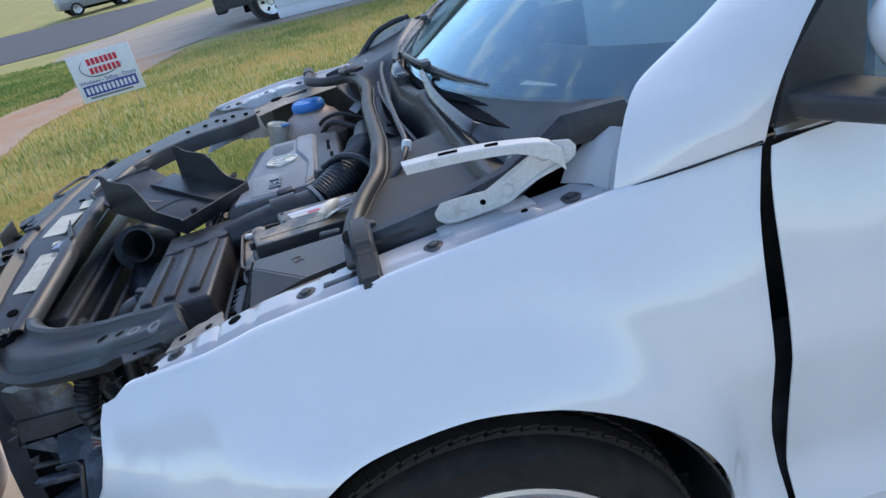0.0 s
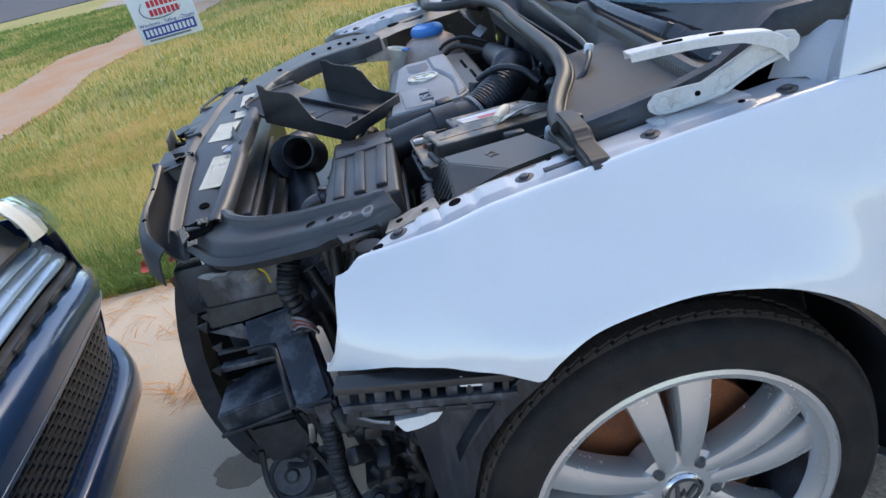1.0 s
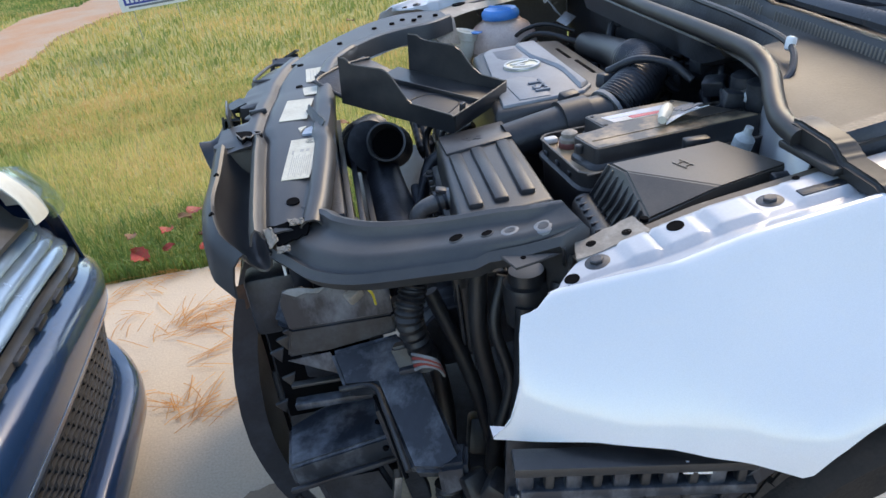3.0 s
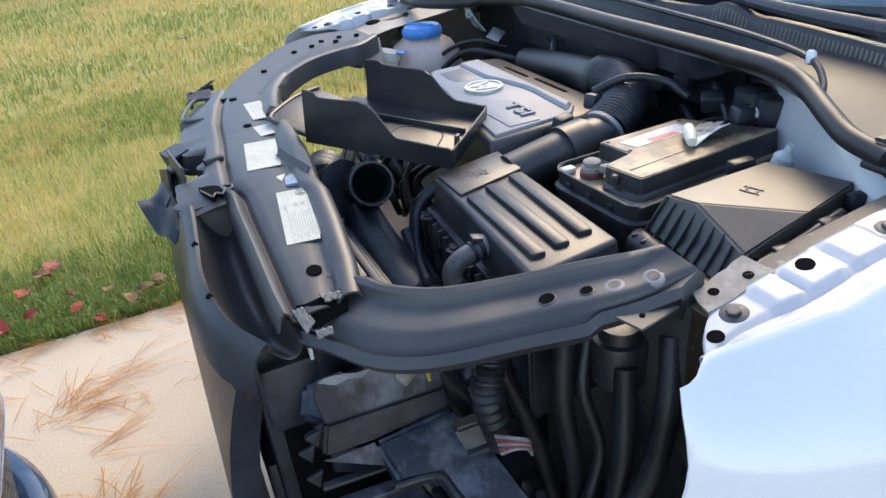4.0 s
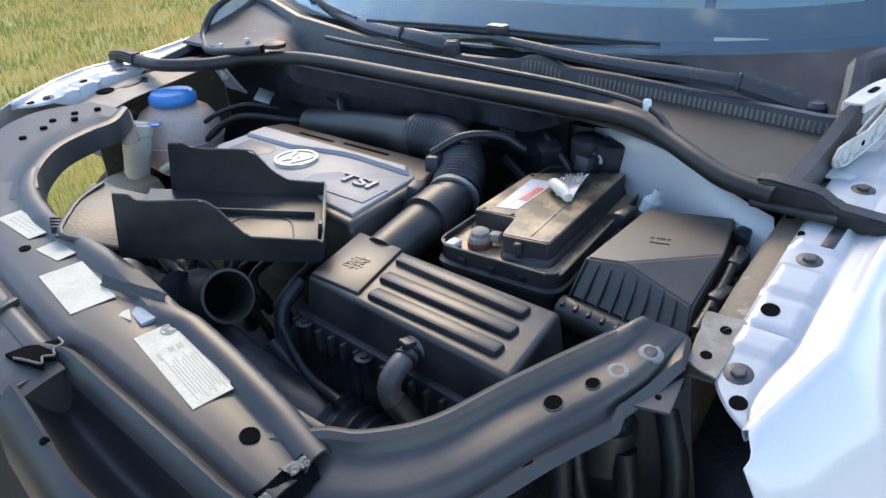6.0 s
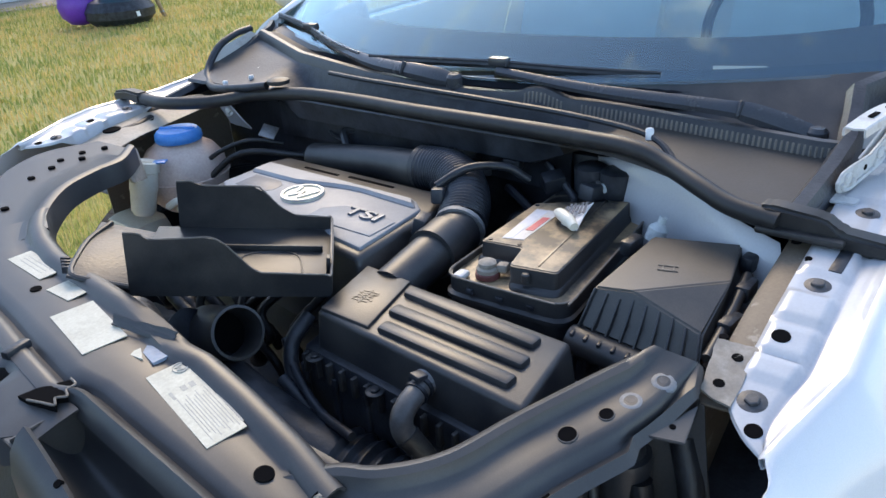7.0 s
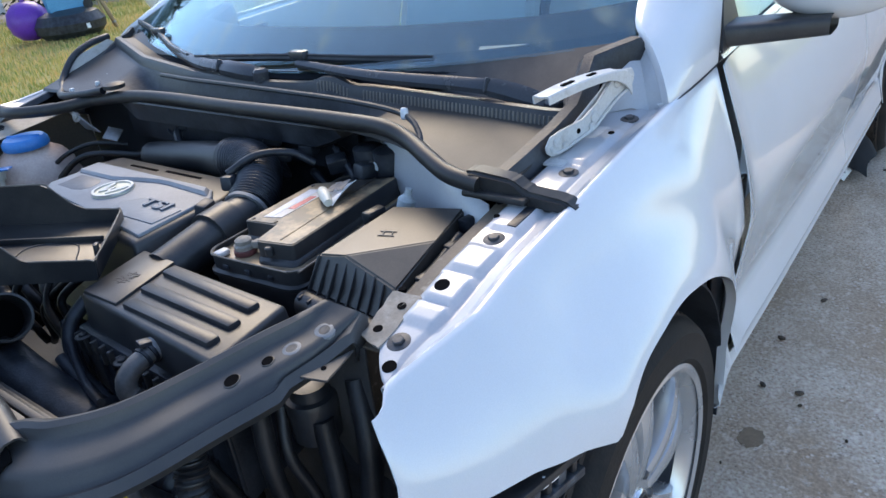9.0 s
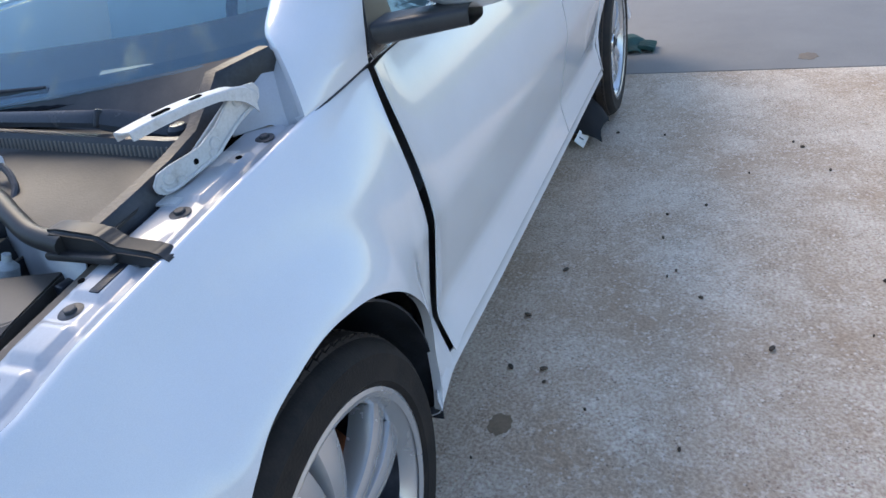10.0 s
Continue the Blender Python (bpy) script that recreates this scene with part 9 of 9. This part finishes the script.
rows = [[(3.62 + 0.26 * u, 0.05 + 0.17 * v + 0.012 * math.sin(7 * u), 0.004 + 0.07 * math.sin(math.pi * (0.03 + 0.94 * u)) ** 0.6 * math.sin(math.pi * (0.05 + 0.9 * v)) ** 0.6 + 0.008 * math.sin(13 * u + 8 * v)) for v in np.linspace(0, 1, 10)] for u in np.linspace(0, 1, 14)]
part("palm", sheet(rows, 0.004), material("dark_green_cloth", (0.02, 0.07, 0.065), 0.8, 0, (0.03, 0.10, 0.09), 20, 0.7, 200, 0.4), rag)
for k in range(4):
    part("finger", tube([(3.66 + 0.03 * k, 0.07, 0.03), (3.65 + 0.035 * k, 0.02, 0.028), (3.64 + 0.04 * k, -0.02, 0.018)], 0.016, 10, 10), rag.children[0].data.materials[0], rag)

# ---- grass, straw, leaves ----
def blades(name, count, xr, yr, height, width, mat, label, seed, keep=None, lean=0.5):
    """Tapered blades, each bent once, as one mesh."""
    rng = np.random.default_rng(seed)
    x = rng.uniform(*xr, count)
    y = yr[0] + (yr[1] - yr[0]) * rng.random(count) ** 1.35
    if keep is not None:
        k = keep(x, y)
        x, y = x[k], y[k]
    n = len(x)
    h = height * rng.uniform(0.45, 1.25, n)
    a, ln = rng.uniform(0, 2 * np.pi, n), rng.uniform(0.1, lean * 2, n) * h
    w = width * rng.uniform(0.6, 1.3, n)
    b = rng.uniform(0, 2 * np.pi, n)
    base = np.stack([x, y, np.full(n, -0.03)], 1)
    side = np.stack([np.cos(b), np.sin(b), np.zeros(n)], 1) * w[:, None]
    mid = base + np.stack([np.cos(a) * ln * 0.35, np.sin(a) * ln * 0.35, h * 0.65 + 0.03], 1)
    tip = base + np.stack([np.cos(a) * ln, np.sin(a) * ln, h * 0.95 + 0.03], 1)
    v = np.stack([base - side, base + side, mid + side * 0.7, mid - side * 0.7, tip], 1).reshape(-1, 3)
    i = np.arange(n)[:, None] * 5
    quads, tris = (i + np.array([0, 1, 2, 3])), (i + np.array([3, 2, 4]))
    me = bpy.data.meshes.new(name)
    me.from_pydata(v.tolist(), [], quads.tolist() + tris.tolist())
    me.materials.append(mat)
    ob = new(name, me)
    return tagged(ob, label, "grass", "", "stuff")


def grass_material(name, green, straw, brown):
    m = bpy.data.materials.new(name)
    m.use_nodes = True
    n, l = m.node_tree.nodes, m.node_tree.links
    p = n["Principled BSDF"]
    p.inputs["Roughness"].default_value = 0.6
    geo, tc, no = n.new("ShaderNodeNewGeometry"), n.new("ShaderNodeTexCoord"), n.new("ShaderNodeTexNoise")
    no.inputs["Scale"].default_value, no.inputs["Detail"].default_value, no.inputs["Roughness"].default_value = 0.75, 7, 0.62
    l.new(tc.outputs["Object"], no.inputs["Vector"])
    add = n.new("ShaderNodeMath")
    add.operation = "ADD"
    half = n.new("ShaderNodeMath")
    half.operation = "MULTIPLY_ADD"
    half.inputs[1].default_value, half.inputs[2].default_value = 0.46, -0.23
    l.new(geo.outputs["Random Per Island"], half.inputs[0])
    big = n.new("ShaderNodeMath")
    big.operation = "MULTIPLY_ADD"
    big.inputs[1].default_value, big.inputs[2].default_value = 1.7, -0.36
    l.new(no.outputs[0], big.inputs[0])
    l.new(big.outputs[0], add.inputs[0]), l.new(half.outputs[0], add.inputs[1])
    r = n.new("ShaderNodeValToRGB")
    r.color_ramp.elements[0].position, r.color_ramp.elements[0].color = 0.30, (*green, 1)
    r.color_ramp.elements[1].position, r.color_ramp.elements[1].color = 0.78, (*brown, 1)
    e = r.color_ramp.elements.new(0.56)
    e.color = (*straw, 1)
    l.new(add.outputs[0], r.inputs[0]), l.new(r.outputs[0], p.inputs["Base Color"])
    tl, mx = n.new("ShaderNodeBsdfTranslucent"), n.new("ShaderNodeMixShader")
    mx.inputs[0].default_value = 0.42
    l.new(r.outputs[0], tl.inputs[0]), l.new(p.outputs[0], mx.inputs[1]), l.new(tl.outputs[0], mx.inputs[2])
    l.new(mx.outputs[0], n["Material Output"].inputs[0])
    return m


GRASS = grass_material("grass_blades", (0.26, 0.35, 0.10), (0.66, 0.61, 0.22), (0.78, 0.60, 0.28))
GRASS_FAR = grass_material("grass_blades_dry", (0.24, 0.31, 0.085), (0.61, 0.51, 0.175), (0.74, 0.52, 0.23))
GRASS_EDGE = grass_material("shaggy_green_grass", (0.13, 0.23, 0.055), (0.27, 0.36, 0.10), (0.62, 0.50, 0.22))
STRAW = grass_material("pine_straw", (0.62, 0.29, 0.08), (0.74, 0.40, 0.13), (0.52, 0.25, 0.09))


def lawn(x, y):
    inside = np.zeros(len(x), bool)
    for (ax, ay), (bx, by) in zip(SOIL_PATH, SOIL_PATH[1:] + SOIL_PATH[:1]):
        cross = (ay > y) != (by > y)
        inside ^= cross & (x < (bx - ax) * (y - ay) / (by - ay + 1e-9) + ax)
    return (~inside) & (y < 13.6 + 0.05 * x) & (x < 7.5)


blades("grass", 110000, (-4.2, 3.2), (2.04, 5.0), 0.030, 0.0022, GRASS, "short dry yellow-green lawn grass", 1, lawn, 0.9)
blades("grass", 90000, (-7.5, 7.5), (4.0, 14.0), 0.030, 0.006, GRASS_FAR, "yellow-green lawn grass further off", 2, lawn, 0.9)
blades("grass", 26000, (-9.5, -2.6), (10.8, 18.5), 0.035, 0.012, GRASS_EDGE, "greener verge grass between walk and street", 4, lambda x, y: (x < -4.0 - 0.28 * np.maximum(0, y - 12.5)) & (x > -9.5) & (y < 17.6 + 0.28 * (-6.5 - x)))
blades("grass", 14000, (-3.2, 2.6), (2.02, 2.62), 0.075, 0.0026, GRASS_EDGE, "ragged longer grass along the driveway edge", 3, None, 0.9)


def straw(clumps, seed):
    """Pine needles lying on the concrete in loose clumps, each strand bent a little."""
    rng = np.random.default_rng(seed)
    v, f = [], []
    for cx, cy, n, main, spread, size in clumps:
        for k in range(n):
            a = main + rng.normal(0, spread)
            L = size * rng.uniform(0.5, 1.3)
            x, y = cx + rng.normal(0, size * 0.30), cy + rng.normal(0, size * 0.22)
            bend, z, w = rng.normal(0, 0.25), rng.uniform(0.002, 0.012), rng.uniform(0.0007, 0.0016)
            base = len(v)
            for s in range(5):
                t = s / 4
                d = a + bend * (t - 0.5)
                v.append((x - math.sin(d) * w, y + math.cos(d) * w, z + 0.006 * math.sin(math.pi * t)))
                v.append((x + math.sin(d) * w, y - math.cos(d) * w, z + 0.006 * math.sin(math.pi * t)))
                x, y = x + math.cos(d) * L / 4, y + math.sin(d) * L / 4
                if s:
                    f.append((base + 2 * s - 2, base + 2 * s - 1, base + 2 * s + 1, base + 2 * s))
    me = bpy.data.meshes.new("pine_straw")
    me.from_pydata(v, [], f)
    me.materials.append(STRAW)
    return tagged(new("pine_straw", me), "orange-brown pine needles scattered on the driveway", "pine needles", "", "stuff")


rs = random.Random(5)
edge = [(rs.uniform(-2.0, -0.2), 2.0 - abs(rs.gauss(0, 0.07)), 9, rs.uniform(-0.4, 0.4), 0.5, rs.uniform(0.07, 0.14)) for k in range(34)]
loose = [(rs.uniform(-1.7, -0.85), rs.uniform(1.1, 1.9), 3, rs.uniform(0, 6.3), 0.6, rs.uniform(0.06, 0.13)) for k in range(20)]
straw([(-1.12, 1.16, 26, 0.6, 0.5, 0.13), (-1.15, 1.20, 14, 2.2, 0.5, 0.10), (-1.13, 1.42, 12, 0.2, 0.5, 0.13), (-1.22, 1.60, 40, 0.3, 0.7, 0.15), (-1.12, 1.70, 18, 0.1, 0.4, 0.14)] + edge + loose, 9)
REDLEAF = material("red_leaf", (0.42, 0.05, 0.035), 0.6, 0, (0.25, 0.05, 0.03), 40, 0.6, 200, 0.2, random_tint=0.3)
BROWNLEAF = material("brown_leaf", (0.24, 0.12, 0.06), 0.7, 0, (0.35, 0.18, 0.08), 40, 0.6, 200, 0.2, random_tint=0.35)
random.seed(31)


def fallen_leaf(x, y, z, s, mat, label):
    rows = []
    for i in range(9):
        u = i / 8
        w = math.sin(math.pi * u) ** 0.8 * (0.32 + 0.10 * (i % 2))
        rows.append([(-0.5 + u, w * t, 0.16 * abs(t) + 0.10 * math.sin(3 * u + t)) for t in (-1, -0.5, 0, 0.5, 1)])
    bm = sheet(rows, 0.01)
    bm.transform(pose(x, y, z, random.uniform(-20, 20), random.uniform(-20, 20), random.uniform(0, 360)) @ Matrix.Scale(s, 4))
    t = part("leaf", bm, mat)
    return tagged(t, label, "leaf", "fallen leaves at the lawn's edge")


for x, y, s, m in ((-1.42, 2.10, 0.09, 1), (-1.18, 2.10, 0.05, 1), (-1.08, 2.16, 0.06, 0), (-1.27, 2.45, 0.08, 1), (-1.30, 2.40, 0.07, 0), (-1.32, 2.14, 0.05, 1), (-1.02, 2.06, 0.06, 0), (-0.96, 2.09, 0.07, 0), (-0.92, 2.14, 0.06, 0),
                   (-1.12, 2.03, 0.05, 1), (-1.21, 2.20, 0.05, 1), (-0.88, 2.10, 0.05, 0), (-1.5, 2.3, 0.06, 0), (-1.36, 2.3, 0.07, 1), (-0.85, 2.5, 0.05, 1), (0.2, 3.6, 0.07, 0), (-0.6, 3.3, 0.06, 0), (0.6, 5.5, 0.1, 0), (-0.4, 6.2, 0.1, 0), (1.4, 4.8, 0.09, 0)):
    fallen_leaf(x, y, 0.02 if y < 2.05 else 0.045, s, REDLEAF if m else BROWNLEAF, "crumpled red leaf by the driveway" if m else "dry brown leaf by the driveway")

# bark chips and stains on the concrete
STAIN = material("oil_stain", (0.20, 0.135, 0.08), 0.6, 0, (0.27, 0.19, 0.12), 20, 0.7, 100, 0.2)
DAMP = material("damp_patch", (0.235, 0.165, 0.100), 0.6, 0, (0.18, 0.13, 0.085), 8, 0.7, 80, 0.2)
CHIP = material("bark_chip", (0.07, 0.05, 0.035), 0.8, 0, (0.14, 0.1, 0.07), 40, 0.6, 100, 0.3, random_tint=0.3)


def blot(x, y, rx, ry, mat, label, seed, z=0.0015):
    rng = random.Random(seed)
    out = [(x + rx * (1 + rng.uniform(-0.14, 0.14)) * math.cos(a), y + ry * (1 + rng.uniform(-0.14, 0.14)) * math.sin(a)) for a in np.linspace(0, 2 * math.pi, 23)[:-1]]
    tagged(part("stain", prism(out, 0.0004, z), mat, driveway), label, "", "", "")


blot(0.614, 0.055, 0.036, 0.030, STAIN, "round brown oil stain", 1)
blot(3.46, -0.796, 0.06, 0.045, STAIN, "round brown oil stain", 2)
blot(-0.885, 0.79, 0.085, 0.065, DAMP, "dark damp patch", 3)
for k in range(30):
    x, y = random.uniform(0.2, 3.2), random.uniform(-1.6, 0.12)
    s = random.uniform(0.002, 0.0045) * (1 + 0.25 * x)
    bm = bmesh.new()
    bmesh.ops.create_icosphere(bm, subdivisions=1, radius=1, matrix=pose(x, y, 0.004, 0, 0, random.uniform(0, 180)) @ Matrix.Diagonal((s * 1.5, s, 0.006, 1)))
    tagged(part("bark_chip", bm, CHIP), "small dark bark chip on the concrete", "chip", "bark chips on the driveway")
for x, y in ((0.826, -0.005), (1.051, 0.091), (1.303, 0.031), (0.819, 0.082), (1.35, -0.85), (1.0, -0.55)):
    bm = bmesh.new()
    bmesh.ops.create_icosphere(bm, subdivisions=1, radius=1, matrix=pose(x, y, 0.006, 0, 0, random.uniform(0, 180)) @ Matrix.Diagonal((0.013, 0.007, 0.006, 1)))
    tagged(part("bark_chip", bm, CHIP), "small dark bark chip on the concrete", "chip", "bark chips on the driveway")
